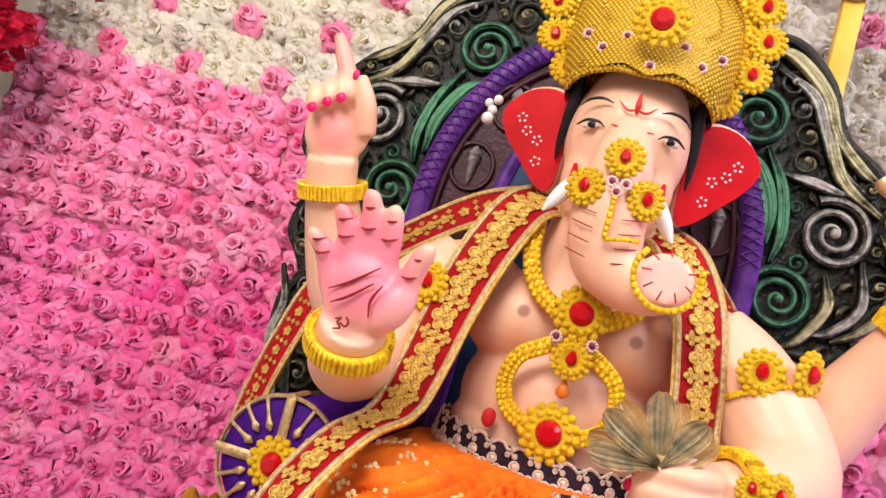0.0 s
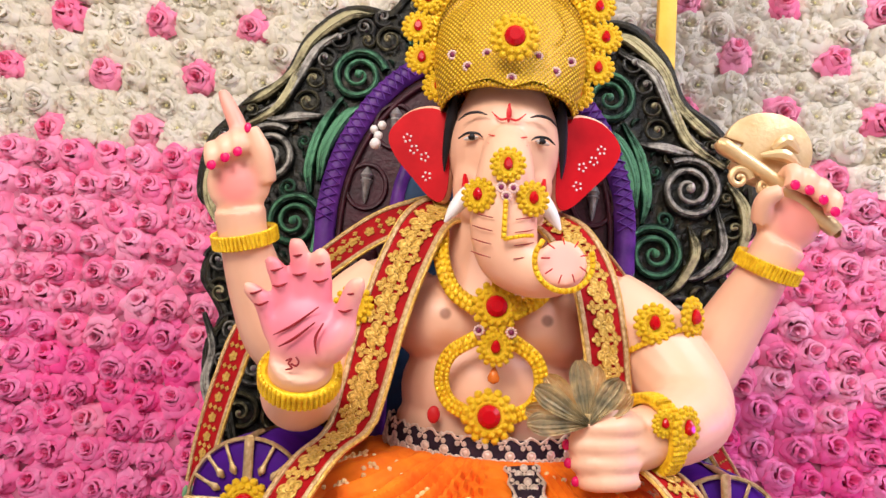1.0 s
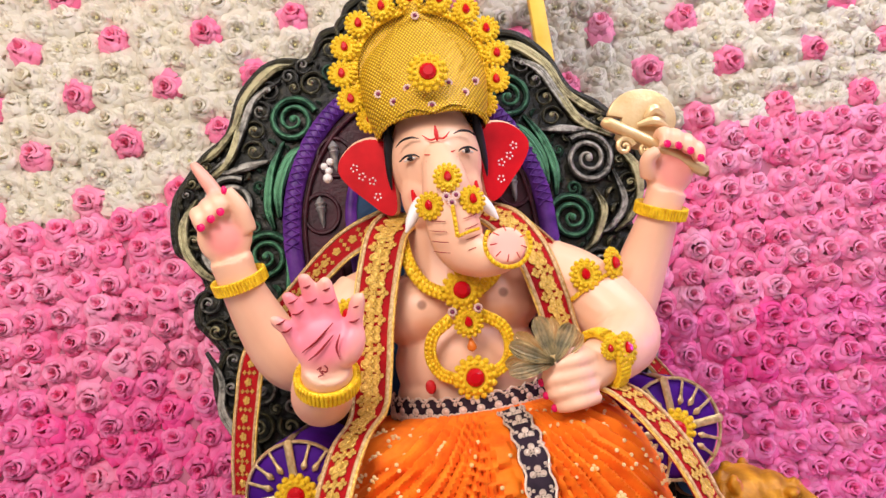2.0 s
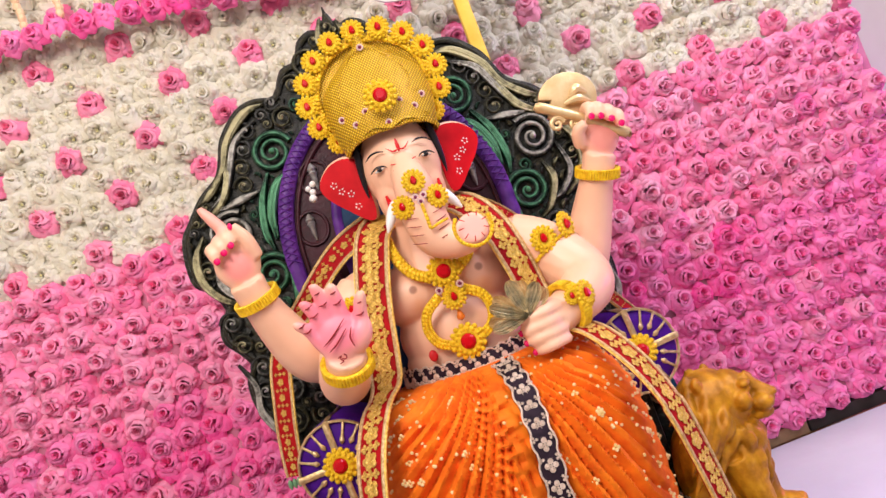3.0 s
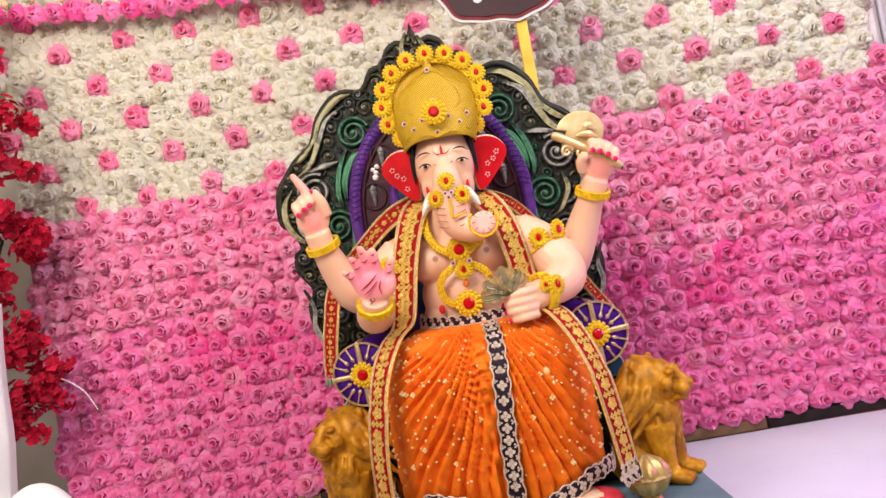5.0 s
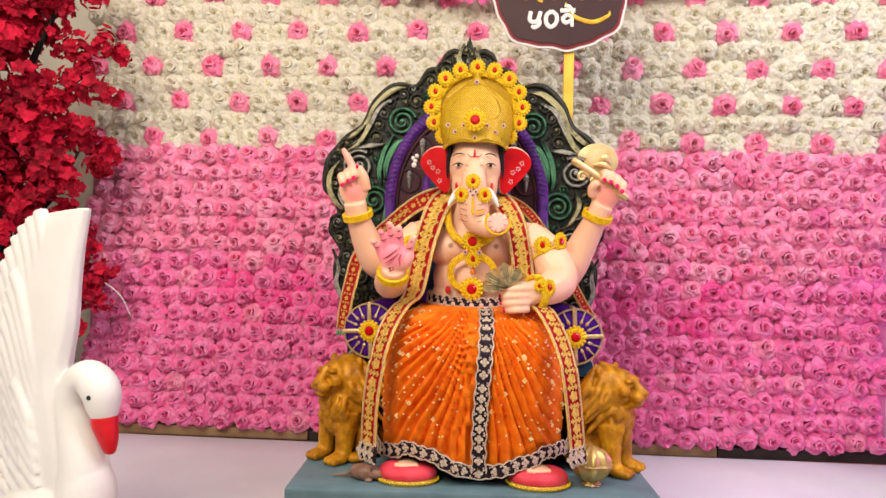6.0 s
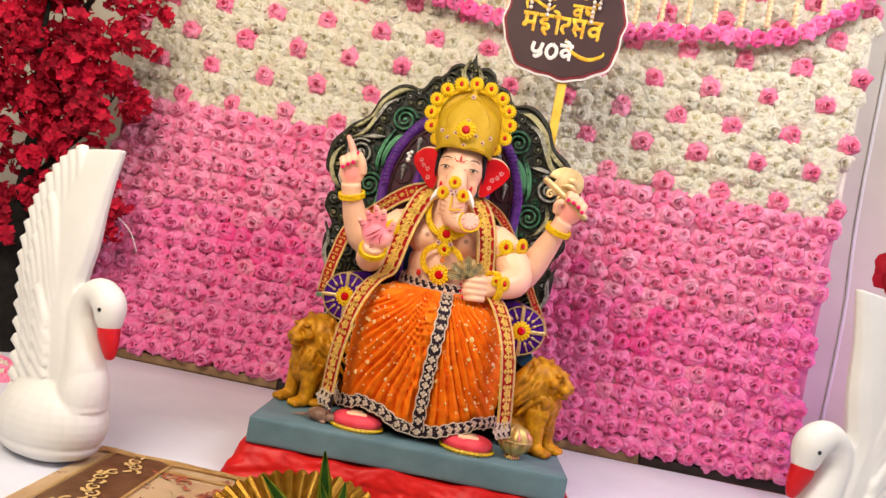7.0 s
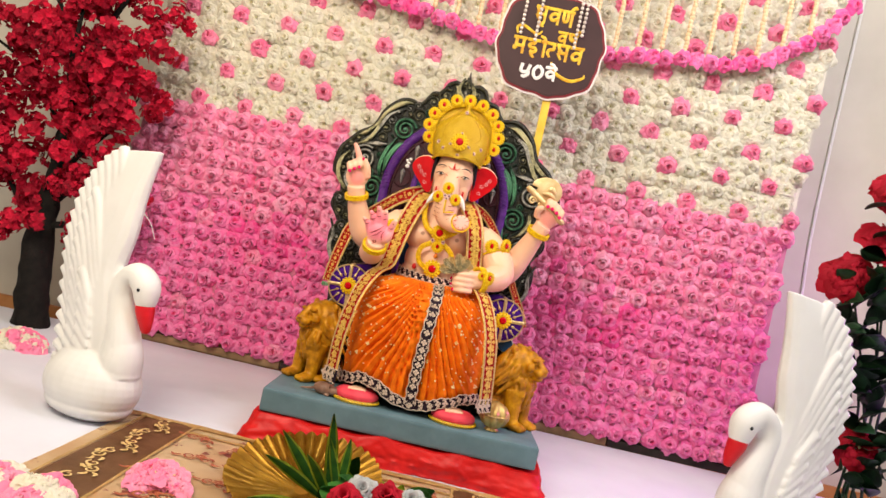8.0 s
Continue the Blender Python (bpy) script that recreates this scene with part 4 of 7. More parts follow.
# small sign painted on the palm
tube(bm, [(-0.192, -0.2145, 0.668, 0.0009), (-0.187, -0.2155, 0.670, 0.001), (-0.189, -0.216, 0.666, 0.001), (-0.186, -0.215, 0.662, 0.001), (-0.192, -0.213, 0.660, 0.0008)], seg=5, mat=5)
tube(bm, [(-0.187, -0.2155, 0.666, 0.0009), (-0.182, -0.216, 0.664, 0.001), (-0.180, -0.216, 0.668, 0.001), (-0.183, -0.216, 0.672, 0.0008)], seg=5, mat=5)
for x, z in CURLED:
    ball(bm, (x + 0.001, -0.0520, z - 0.004), (0.0058, 0.0018, 0.0062), 4, u=10, v=6)
ball(bm, (-0.304, -0.0490, 0.926), (0.0042, 0.0018, 0.0062), 4, u=10, v=6)
for x, z in GRIP:
    ball(bm, (x, -0.0480, z - 0.004), (0.0058, 0.0018, 0.0062), 4, u=10, v=6)
for x, z in KNUCKLE:
    ball(bm, (x - 0.0075, -0.1445, z), (0.0045, 0.0050, 0.0052), 4, u=10, v=6)
ball(bm, (0.096, -0.1525, 0.635), (0.0062, 0.0018, 0.0056), 4, u=10, v=6)
ball(bm, (-0.062, -0.031, 0.612), (0.0075, 0.004, 0.010), 6, u=12, v=8)
thing("elephant_headed_idol", bm, SKIN_PAINT, "cream painted seated elephant-headed idol with four arms", "statue", mats=[SKIN_PAINT, HAIR, EAR_RED, IVORY, NAIL, LINE, TILAK])


# ---- jewellery ----
def rosette_mesh():
    bm = bmesh.new()
    lathe(bm, [(0.001, 0.10), (0.40, 0.10), (0.46, 0.18), (0.54, 0.20), (0.62, 0.14), (0.80, 0.10), (0.86, 0.0), (0.86, -0.08), (0.001, -0.08)], 28)
    for n, rr, s, z in ((14, 0.66, 0.125, 0.15), (15, 0.88, 0.175, 0.02)):
        for k in range(n):
            a = 2 * math.pi * k / n
            ball(bm, (rr * math.cos(a), rr * math.sin(a), z), (s, s, s * 0.8), u=7, v=5)
    me = bpy.data.meshes.new("rosette")
    bm.to_mesh(me)
    bm.free()
    me.polygons.foreach_set("use_smooth", [True] * len(me.polygons))
    me.materials.append(YELLOW_BEAD)
    return me


def gem_mesh(sx, sy, point=0.0):
    bm = bmesh.new()
    rings = []
    for r, z in ((1.0, 0.0), (0.92, 0.16), (0.55, 0.30)):
        rings.append([bm.verts.new((sx * r * math.cos(a), sy * r * math.sin(a) * (1 + point * (math.sin(a) > 0) * abs(math.sin(a)) ** 2), z * 0.9)) for a in (2 * math.pi * k / 12 for k in range(12))])
    for a, b in zip(rings, rings[1:]):
        for k in range(12):
            bm.faces.new((a[k], a[(k + 1) % 12], b[(k + 1) % 12], b[k]))
    bm.faces.new(rings[-1])
    me = bpy.data.meshes.new("gem")
    bm.to_mesh(me)
    bm.free()
    me.materials.append(RED_GEM)
    return me


ROSETTE, ROUND_GEM, DROP_GEM = rosette_mesh(), gem_mesh(0.44, 0.44), gem_mesh(0.27, 0.30, 0.45)


def rosette(parent, x, y, z, r, rx=90, ry=0, rz=0, drop=False, name="rosette"):
    """A beaded gold rosette that looks to the front, with its red stone."""
    ob = new(name, ROSETTE)
    ob.parent = parent
    ob.matrix_basis = pose(x, y, z, rx, ry, rz) @ Matrix.Scale(r, 4)
    g = new("gem", DROP_GEM if drop else ROUND_GEM)
    g.parent = ob
    g.location = (0, 0, 0.12)
    g["label"] = "faceted red stone"
    return ob


def stud(parent, x, y, z, r=0.006):
    """A small ring of pale beads round a plum centre."""
    bm = bmesh.new()
    for k in range(10):
        a = 2 * math.pi * k / 10
        ball(bm, (x + r * 0.8 * math.cos(a), y, z + r * 0.8 * math.sin(a)), r * 0.3, u=6, v=5)
    ob = part("stud", bm, PINK_BEAD, parent)
    bm = bmesh.new()
    ball(bm, (x, y - 0.001, z), (r * 0.5, r * 0.45, r * 0.5), u=10, v=8)
    part("bead", bm, PLUM, ob, "plum bead")


def bead_band(name, pts, w, parent, rows=3, mat=None, size=None):
    """A strip of little gold beads along a path of (x, y, z)."""
    bm = bmesh.new()
    line = smooth_points(pts, 10)
    tube(bm, [(*q, w) for q in line[::2]], seg=8, n=1, flat=0.5)
    size = size or w / rows * 1.05
    acc, last = 0.0, None
    for q0, q1 in zip(line, line[1:]):
        seg = np.linalg.norm(q1 - q0)
        acc += seg
        if acc < size * 1.7:
            continue
        acc = 0
        d = Vector(q1 - q0).normalized()
        side = d.cross(Vector((0, 1, 0)))
        side = side.normalized() if side.length > 1e-3 else Vector((1, 0, 0))
        nor = side.cross(d).normalized()
        if nor.y > 0:
            nor = -nor
        for k in range(rows):
            o = -1 + 2 * (k + 0.5) / rows
            c = Vector(q1) + side * (o * w) + nor * (w * 0.5 * math.sqrt(max(0, 1 - o * o)))
            ball(bm, c, (size, size, size), u=6, v=4)
    return part(name, bm, mat or YELLOW_BEAD, parent)


# crown
crown = empty("crown", pose(0, 0, 0.99))
tagged(crown, "tall gold brocade crown with a border of beaded rosettes", "crown")
Z0 = 0.99
bm = bmesh.new()
seg, rows = 40, 14
rings = []
for j in range(rows + 1):
    t = j / rows
    z = -0.009 + 0.204 * t
    hw = 0.083 + 0.014 * math.sin(min(1, t * 1.3) * math.pi) - 0.094 * max(0, t - 0.55) ** 1.7 * 4.0
    dp = 0.084 * (1 - 0.55 * t)
    ring = []
    for i in range(seg):
        a = 2 * math.pi * i / seg
        lift = (0.023 * max(0, -math.sin(a)) ** 2 - 0.014 * max(0, -math.sin(a)) ** 40) * (1 - t) ** 3
        ring.append(bm.verts.new((max(hw, 0.01) * math.cos(a), 0.020 + dp * math.sin(a) + 0.02 * t, z + lift)))
    rings.append(ring)
for a, b in zip(rings, rings[1:]):
    for i in range(seg):
        bm.faces.new((a[i], a[(i + 1) % seg], b[(i + 1) % seg], b[i]))
bm.faces.new(rings[-1])
part("cap", bm, BROCADE, crown)
# border plate behind the rosettes
ring_pts = []
for k in range(49):
    a = radians(-48 + (276) * k / 48)
    ring_pts.append((0.120 * math.cos(a), 0.105 + 0.110 * math.sin(a)))
bm = bmesh.new()
plate(bm, ring_pts, 0.050, 0.060, 0.003)
part("border_plate", bm, BROCADE, crown)
bead_band("border_cord", [(x * 0.86, 0.043, 0.105 + (z - 0.105) * 0.86) for x, z in ring_pts[::4]], 0.006, crown, 2)
for k in range(13):
    a = radians(-43 + 266 * k / 12)
    rosette(crown, 0.122 * math.cos(a), 0.036, 0.106 + 0.110 * math.sin(a), 0.0215, drop=True, rz=0, ry=0)
rosette(crown, 0, -0.074, 0.055, 0.0285)
# raised cords that frame the lobed centre panel
def crown_front(x, z):
    t = (z + 0.02) / 0.215
    hw = 0.083 + 0.014 * math.sin(min(1, max(t, 0) * 1.3) * math.pi) - 0.094 * max(0, t - 0.55) ** 1.7 * 4.0
    dp = 0.084 * (1 - 0.55 * t)
    return 0.020 + 0.02 * t - dp * math.sqrt(max(0.02, 1 - (x / max(hw, 0.02)) ** 2)) - 0.001


def crown_cord(pts, w=0.0032):
    bead_band("cord", [(x, crown_front(x, z), z) for x, z in pts], w, crown, 2, BROCADE)


for s in (-1, 1):
    crown_cord([(0.0, 0.165), (s * 0.028, 0.150), (s * 0.054, 0.115), (s * 0.062, 0.085), (s * 0.050, 0.066), (s * 0.025, 0.060)])
    crown_cord([(0.0, 0.012), (s * 0.022, 0.024), (s * 0.045, 0.050), (s * 0.070, 0.060)])
    crown_cord([(s * 0.020, 0.060), (s * 0.045, 0.034), (s * 0.070, 0.012)])
    crown_cord([(0.0, 0.004), (s * 0.030, 0.006), (s * 0.060, 0.003), (s * 0.076, -0.003), (s * 0.082, -0.008)], 0.0045)
    for x, z in ((0.030, 0.046), (0.052, 0.030), (0.072, 0.050)):
        stud(crown, s * x, crown_front(x, z) - 0.003, z)
stud(crown, 0, crown_front(0, 0.012) - 0.004, 0.012)
stud(crown, 0, crown_front(0, 0.088) - 0.004, 0.088)
stud(crown, 0, crown_front(0, 0.165) - 0.006, 0.165)

# trunk ornament
orn = empty("trunk_ornament", pose(0, -0.11, 0.86))
tagged(orn, "three beaded gold rosettes with a chain on the trunk", "ornament")
for x, y, z, ry in ((0, -0.004, 0.026, 0), (-0.029, 0.006, -0.007, -22), (0.029, 0.006, -0.007, 22)):
    rosette(orn, x, y, z, 0.0195, 90, 0, ry, drop=True)
for x, z in ((-0.006, 0.0), (0.007, 0.0), (0.0, -0.009)):
    stud(orn, x, -0.009, z, 0.0055)
bead_band("chain", [(0, -0.008, -0.010), (0, -0.011, -0.035), (0.0, -0.011, -0.055)], 0.0028, orn, 1)
bead_band("chain", [(0.0, -0.011, -0.055), (0.018, -0.007, -0.050), (0.032, 0.002, -0.047)], 0.0022, orn, 1)
bead_band("trunk_tip_chain", [(0.063 + 0.030 * math.cos(a), -0.016, -0.074 + 0.031 * math.sin(a)) for a in np.linspace(2.4, 6.6, 9)], 0.0030, orn, 1)

# necklace
neck = empty("necklace", pose(0, -0.002, 0.704))
tagged(neck, "heavy yellow beaded necklace with three rosette pendants", "necklace")
for s in (-1, 1):
    bead_band("strand", [(s * 0.070, 0.005, 0.125), (s * 0.066, -0.026, 0.085), (s * 0.050, -0.040, 0.050), (s * 0.022, -0.050, 0.030)], 0.0095, neck, 3)
    bead_band("loop", [(s * 0.020, -0.047, -0.002), (s * 0.048, -0.044, -0.022), (s * 0.056, -0.040, -0.050), (s * 0.046, -0.040, -0.075), (s * 0.022, -0.040, -0.088)], 0.0085, neck, 3)
    stud(neck, s * 0.018, -0.060, 0.006, 0.006)
rosette(neck, 0.0, -0.056, 0.034, 0.0285)
rosette(neck, 0.002, -0.056, -0.012, 0.021, drop=True)
rosette(neck, 0.0, -0.043, -0.088, 0.0305)
bm = bmesh.new()
lathe(bm, [(0.001, -0.010), (0.006, -0.007), (0.007, -0.003), (0.004, 0.004), (0.001, 0.010)], 14, pose(0.002, -0.050, -0.042))
part("amber_drop", bm, mottled("amber", [(0.3, (0.6, 0.13, 0.01)), (0.7, (0.75, 0.22, 0.02))], 60, 0.15, bump=0.0), neck, "amber drop bead")


def bracelet(name, c, axis, r, label, w=0.008, flat=1.0, rows=3):
    """A beaded bangle round a limb."""
    th = empty(name, Matrix.Translation(c))
    tagged(th, label, "bracelet", "bracelets")
    q = Vector((0, 0, 1)).rotation_difference(Vector(axis)).to_matrix()
    pts = []
    for k in range(25):
        a = 2 * math.pi * k / 24
        pts.append(tuple(q @ Vector((r * math.cos(a), r * flat * math.sin(a), 0))))
    off = q @ Vector((0, 0, w * 1.1))
    for s in ((-0.5, 0.5) if rows > 2 else (0,)):
        bm = bmesh.new()
        tube(bm, [(*(Vector(p) + off * s), w * 0.6) for p in pts], seg=8, n=1)
        for k, p in enumerate(smooth_points(pts, 2)):
            out = Vector(p).normalized()
            for o in (-0.6, 0.0, 0.6):
                ball(bm, Vector(p) + off * (s + o * 0.55) + out * w * 0.45, w * 0.36, u=6, v=4)
        part("bead_strand", bm, YELLOW_BEAD, th)
    return th


bracelet("bangle", (-0.309, 0.001, 0.803), (-0.2, -0.4, 1), 0.035, "yellow beaded bangle on the raised wrist", 0.0075)
bracelet("bangle", (0.321, 0.002, 0.812), (0.3, -0.4, 1), 0.034, "yellow beaded bangle on the axe-holding wrist", 0.0075)
bracelet("bangle", (-0.186, -0.178, 0.654), (0.1, -0.62, 0.75), 0.034, "yellow beaded bangle below the open palm", 0.0075)
wrist = bracelet("bangle", (0.162, -0.106, 0.616), (-0.75, -0.45, -0.1), 0.037, "yellow beaded cuff with a rosette above the fist", 0.0085)
rosette(wrist, 0.028, -0.028, 0.012, 0.022, 90, 0, 40, drop=True)
rosette(wrist, 0.004, -0.038, 0.016, 0.014, 90, 0, 20, drop=True)
arm = bracelet("armlet", (0.190, 0.008, 0.706), (0.35, -0.2, -0.75), 0.054, "gold armlet with two rosettes on the upper arm", 0.005, rows=2)
rosette(arm, -0.012, -0.052, 0.026, 0.0235, 90, 0, 5, drop=True)
rosette(arm, 0.034, -0.040, 0.036, 0.0245, 90, 0, 45, drop=True)
arm = bracelet("armlet", (-0.182, 0.008, 0.698), (-0.35, -0.2, -0.75), 0.053, "gold armlet with a rosette on the upper arm", 0.005, rows=2)
rosette(arm, 0.02, -0.050, 0.03, 0.0235, 90, 0, -5, drop=True)
rosette(arm, -0.034, -0.040, 0.03, 0.0235, 90, 0, -45, drop=True)
bm = bmesh.new()
for k, (x, z, r) in enumerate(((-0.160, 0.968, 0.006), (-0.170, 0.962, 0.0055), (-0.164, 0.954, 0.006), (-0.167, 0.943, 0.0075))):
    ball(bm, (x, 0.05, z), r, u=10, v=8)
thing("pearl_earring", bm, IVORY, "cluster of pearly beads hanging behind the ear", "earring")

# ---- garments ----
BLACK_CLOTH = mottled("black_velvet", [(0.3, (0.012, 0.006, 0.012)), (0.7, (0.03, 0.015, 0.026))], 60, 0.75, bump=0.4, bump_scale=300, spec=0.2)
SILVER_THREAD = mottled("silver_thread", [(0.3, (0.56, 0.43, 0.32)), (0.7, (0.84, 0.70, 0.57))], 200, 0.35, metal=0.3, bump=0.7, bump_scale=500)
SHAWL_RED = mottled("maroon_velvet", [(0.3, (0.28, 0.001, 0.003)), (0.7, (0.44, 0.004, 0.006))], 50, 0.75, bump=0.3, bump_scale=300, spec=0.2)
GOLD_THREAD = mottled("gold_thread", [(0.3, (0.58, 0.33, 0.03)), (0.7, (0.95, 0.68, 0.18))], 200, 0.3, metal=0.4, bump=0.8, bump_scale=500)
CREAM_TRIM = mottled("cream_gold_trim", [(0.3, (0.42, 0.24, 0.07)), (0.7, (0.78, 0.6, 0.32))], 220, 0.4, metal=0.4, bump=0.8, bump_scale=600)
SEQUIN = mottled("sequin", [(0.3, (0.85, 0.58, 0.18)), (0.7, (0.98, 0.80, 0.42))], 80, 0.25, metal=0.15, bump=0.0)

PROFILE = [(-0.030, 0.572, 0.112), (-0.095, 0.562, 0.150), (-0.165, 0.535, 0.192), (-0.205, 0.485, 0.220), (-0.217, 0.42, 0.230), (-0.215, 0.35, 0.232), (-0.208, 0.28, 0.232), (-0.200, 0.22, 0.230)]
PROF = smooth_points(PROFILE, 8)


def drape(phi, v):
    """A point of the draped cloth: phi turns from one hip over the front to the other, v runs from waist to hem."""
    f = v * (len(PROF) - 1)
    i = min(int(f), len(PROF) - 2)
    yf, z, w = PROF[i] + (PROF[i + 1] - PROF[i]) * (f - i)
    s, c = math.sin(phi), math.cos(phi)
    x = w * math.copysign(abs(s) ** 0.75, s) + 0.008
    low = max(0.0, v - 0.25)
    lobe = 1 - 0.10 * math.exp(-((x - 0.03) / 0.045) ** 2) * min(1, v * 3) * (1 - 0.5 * low)
    y = 0.05 - (0.05 - yf) * math.copysign(abs(c) ** 0.6, c) * lobe
    hem = 0.226 - 0.050 * math.exp(-((x - 0.035) / 0.055) ** 2) + 0.01 * math.sin(x * 40)
    if z < 0.40:
        z = hem + (z - 0.22) * (0.40 - hem) / 0.18
    return Vector((x, y, z))


def fold_depth(p, v):
    """Folds that spread from the middle of the waist towards the hem."""
    s = -1 if p.x < 0.03 else 1
    ang = math.atan2(abs(p.x - 0.03) + 0.012, 0.60 - p.z + 0.03)
    r = math.hypot(p.x - 0.03, 0.60 - p.z)
    k = ang * 84 + 3.6 * noise.noise(Vector((p.x * 9, 3.0 * s, p.z * 9)))
    side = max(0.15, 1 - (abs(p.x - 0.01) / 0.20) ** 6)
    amp = 0.0110 * min(1, r / 0.10) * side
    # the cloth lies flat under its trims
    amp *= 1 - 0.65 * math.exp(-((p.x - 0.038) / 0.024) ** 4) - 0.3 * max(0.0, (v - 0.9) / 0.1)
    return amp * (2 * abs(math.sin(k / 2)) ** 0.8 - 1 + 0.5 * abs(math.sin(k * 1.17 + 1.7 * s)) + 0.35 * noise.noise(p * 40)) * min(1, v * 6)


bm = bmesh.new()
NU, NV = 260, 130
grid = []
for j in range(NV + 1):
    v = j / NV
    row = []
    for i in range(NU + 1):
        phi = radians(-112 + 224 * i / NU)
        p = drape(phi, v)
        n = Vector((math.sin(phi), -math.cos(phi), 0.55 if v < 0.3 else 0.05)).normalized()
        row.append(bm.verts.new(p + n * fold_depth(p, v)))
    grid.append(row)
for a, b in zip(grid, grid[1:]):
    for i in range(NU):
        bm.faces.new((a[i], b[i], b[i + 1], a[i + 1]))
dhoti = empty("dhoti", pose(0, 0, 0))
tagged(dhoti, "draped orange velvet dhoti with sequins and black embroidered trim", "garment")
part("drape", bm, ORANGE, dhoti)
bm = bmesh.new()
r = random.Random(3)
for k in range(330):
    phi, v = radians(r.uniform(-85, 85)), r.uniform(0.12, 0.9)
    p = drape(phi, v)
    n = Vector((math.sin(phi), -math.cos(phi), 0.4 if v < 0.3 else 0.05)).normalized()
    c = p + n * (fold_depth(p, v) + 0.001)
    for q in range(4 if k % 5 == 0 else 1):
        d = Vector((math.cos(q * 1.57), 0, math.sin(q * 1.57))) * (0.0035 if k % 5 == 0 else 0)
        ball(bm, c + d, (0.0028, 0.0018, 0.0028), u=6, v=4)
tagged(part("sequins", bm, SEQUIN, dhoti, "small pale gold sequins"), kind="stuff")


def strip(pts, widths, normals, thick=0.002):
    """A band of cloth along points, with a width vector at each."""
    bm = bmesh.new()
    rows = []
    for p, w, n in zip(pts, widths, normals):
        rows.append([bm.verts.new(p - w + n * thick), bm.verts.new(p - w * 0.5 + n * (thick + 0.001)), bm.verts.new(p + n * (thick + 0.0014)), bm.verts.new(p + w * 0.5 + n * (thick + 0.001)), bm.verts.new(p + w + n * thick), bm.verts.new(p + w - n * thick * 0.3), bm.verts.new(p - w - n * thick * 0.3)])
    for a, b in zip(rows, rows[1:]):
        for i in range(7):
            bm.faces.new((a[i], b[i], b[(i + 1) % 7], a[(i + 1) % 7]))
    bm.faces.new(rows[0])
    bm.faces.new(rows[-1][::-1])
    bmesh.ops.recalc_face_normals(bm, faces=bm.faces[:])
    return bm


def motif_mesh(name, mat, petals, r):
    """A flat embroidered motif: petal rings round a centre, looking along +z."""
    bm = bmesh.new()
    for k in range(petals):
        a = 2 * math.pi * k / petals
        c = Vector((math.cos(a), math.sin(a), 0)) * r * 0.58
        for q in range(9):
            w0, w1 = 2 * math.pi * q / 8, 2 * math.pi * (q + 1) / 8
        tube(bm, [(c.x + r * 0.34 * math.cos(w), c.y + r * 0.34 * math.sin(w), 0.0006, r * 0.085) for w in np.linspace(0, 2 * math.pi, 9)], seg=5, n=1, up=(0, 0, 1))
        ball(bm, (c.x, c.y, 0.0003), (r * 0.27, r * 0.27, r * 0.06), u=8, v=4)
    ball(bm, (0, 0, 0.001), (r * 0.2, r * 0.2, r * 0.14), u=8, v=5)
    me = bpy.data.meshes.new(name)
    bm.to_mesh(me)
    bm.free()
    me.polygons.foreach_set("use_smooth", [True] * len(me.polygons))
    me.materials.append(mat)
    return me


FLOWER_MOTIF = motif_mesh("flower_motif", GOLD_THREAD, 5, 0.0185)
SPRIG_MOTIF = motif_mesh("sprig_motif", GOLD_THREAD, 4, 0.0108)
PAISLEY = motif_mesh("paisley_motif", SILVER_THREAD, 4, 0.0105)
TINY_MOTIF = motif_mesh("tiny_motif", SILVER_THREAD, 3, 0.0055)


def sew(me, parent, p, n, along, scale=1.0):
    """Sets a motif flat on cloth at p."""
    z = Vector(n).normalized()
    x = (Vector(along) - z * z.dot(Vector(along))).normalized()
    y = z.cross(x)
    ob = new(me.name, me)
    ob.parent = parent
    m = Matrix((x, y, z)).transposed().to_4x4()
    ob.matrix_basis = parent.matrix_world.inverted() @ (Matrix.Translation(p) @ m @ Matrix.Scale(scale, 4))


def trim_run(points, normals, half, name, parent, mat, motif, step, scale=1.0, scallop=True, tiny=True):
    """A trim band with motifs, and a scalloped cord along its lower edge."""
    ws = []
    for i, p in enumerate(points):
        d = (points[min(i + 1, len(points) - 1)] - points[max(i - 1, 0)]).normalized()
        ws.append(normals[i].cross(d).normalized() * half)
    ob = part(name, strip(points, ws, normals, 0.0025), mat, parent, "black cloth trim with silver embroidery" if mat is BLACK_CLOTH else "")
    acc = 0.0
    for i in range(1, len(points)):
        acc += (points[i] - points[i - 1]).length
        if acc > step:
            acc = 0.0
            sew(motif, ob, points[i] + normals[i] * 0.0042, normals[i], ws[i], scale)
            if tiny:
                mid = (points[i] + points[max(0, i - 2)]) / 2
                for s in (-0.78, 0.78):
                    sew(TINY_MOTIF, ob, mid + ws[i] * s + normals[i] * 0.0042, normals[i], ws[i], scale)
    for s in (-1, 1):
        bm = bmesh.new()
        pts = []
        for i, p in enumerate(points):
            wob = 0.14 * math.sin(i * 1.6) if scallop else 0
            pts.append((*(p + ws[i] * (s * (0.98 + wob)) + normals[i] * 0.003), 0.0017))
        tube(bm, pts, seg=5, n=1)
        part("cord", bm, SILVER_THREAD, ob, "silver cord")
    return ob


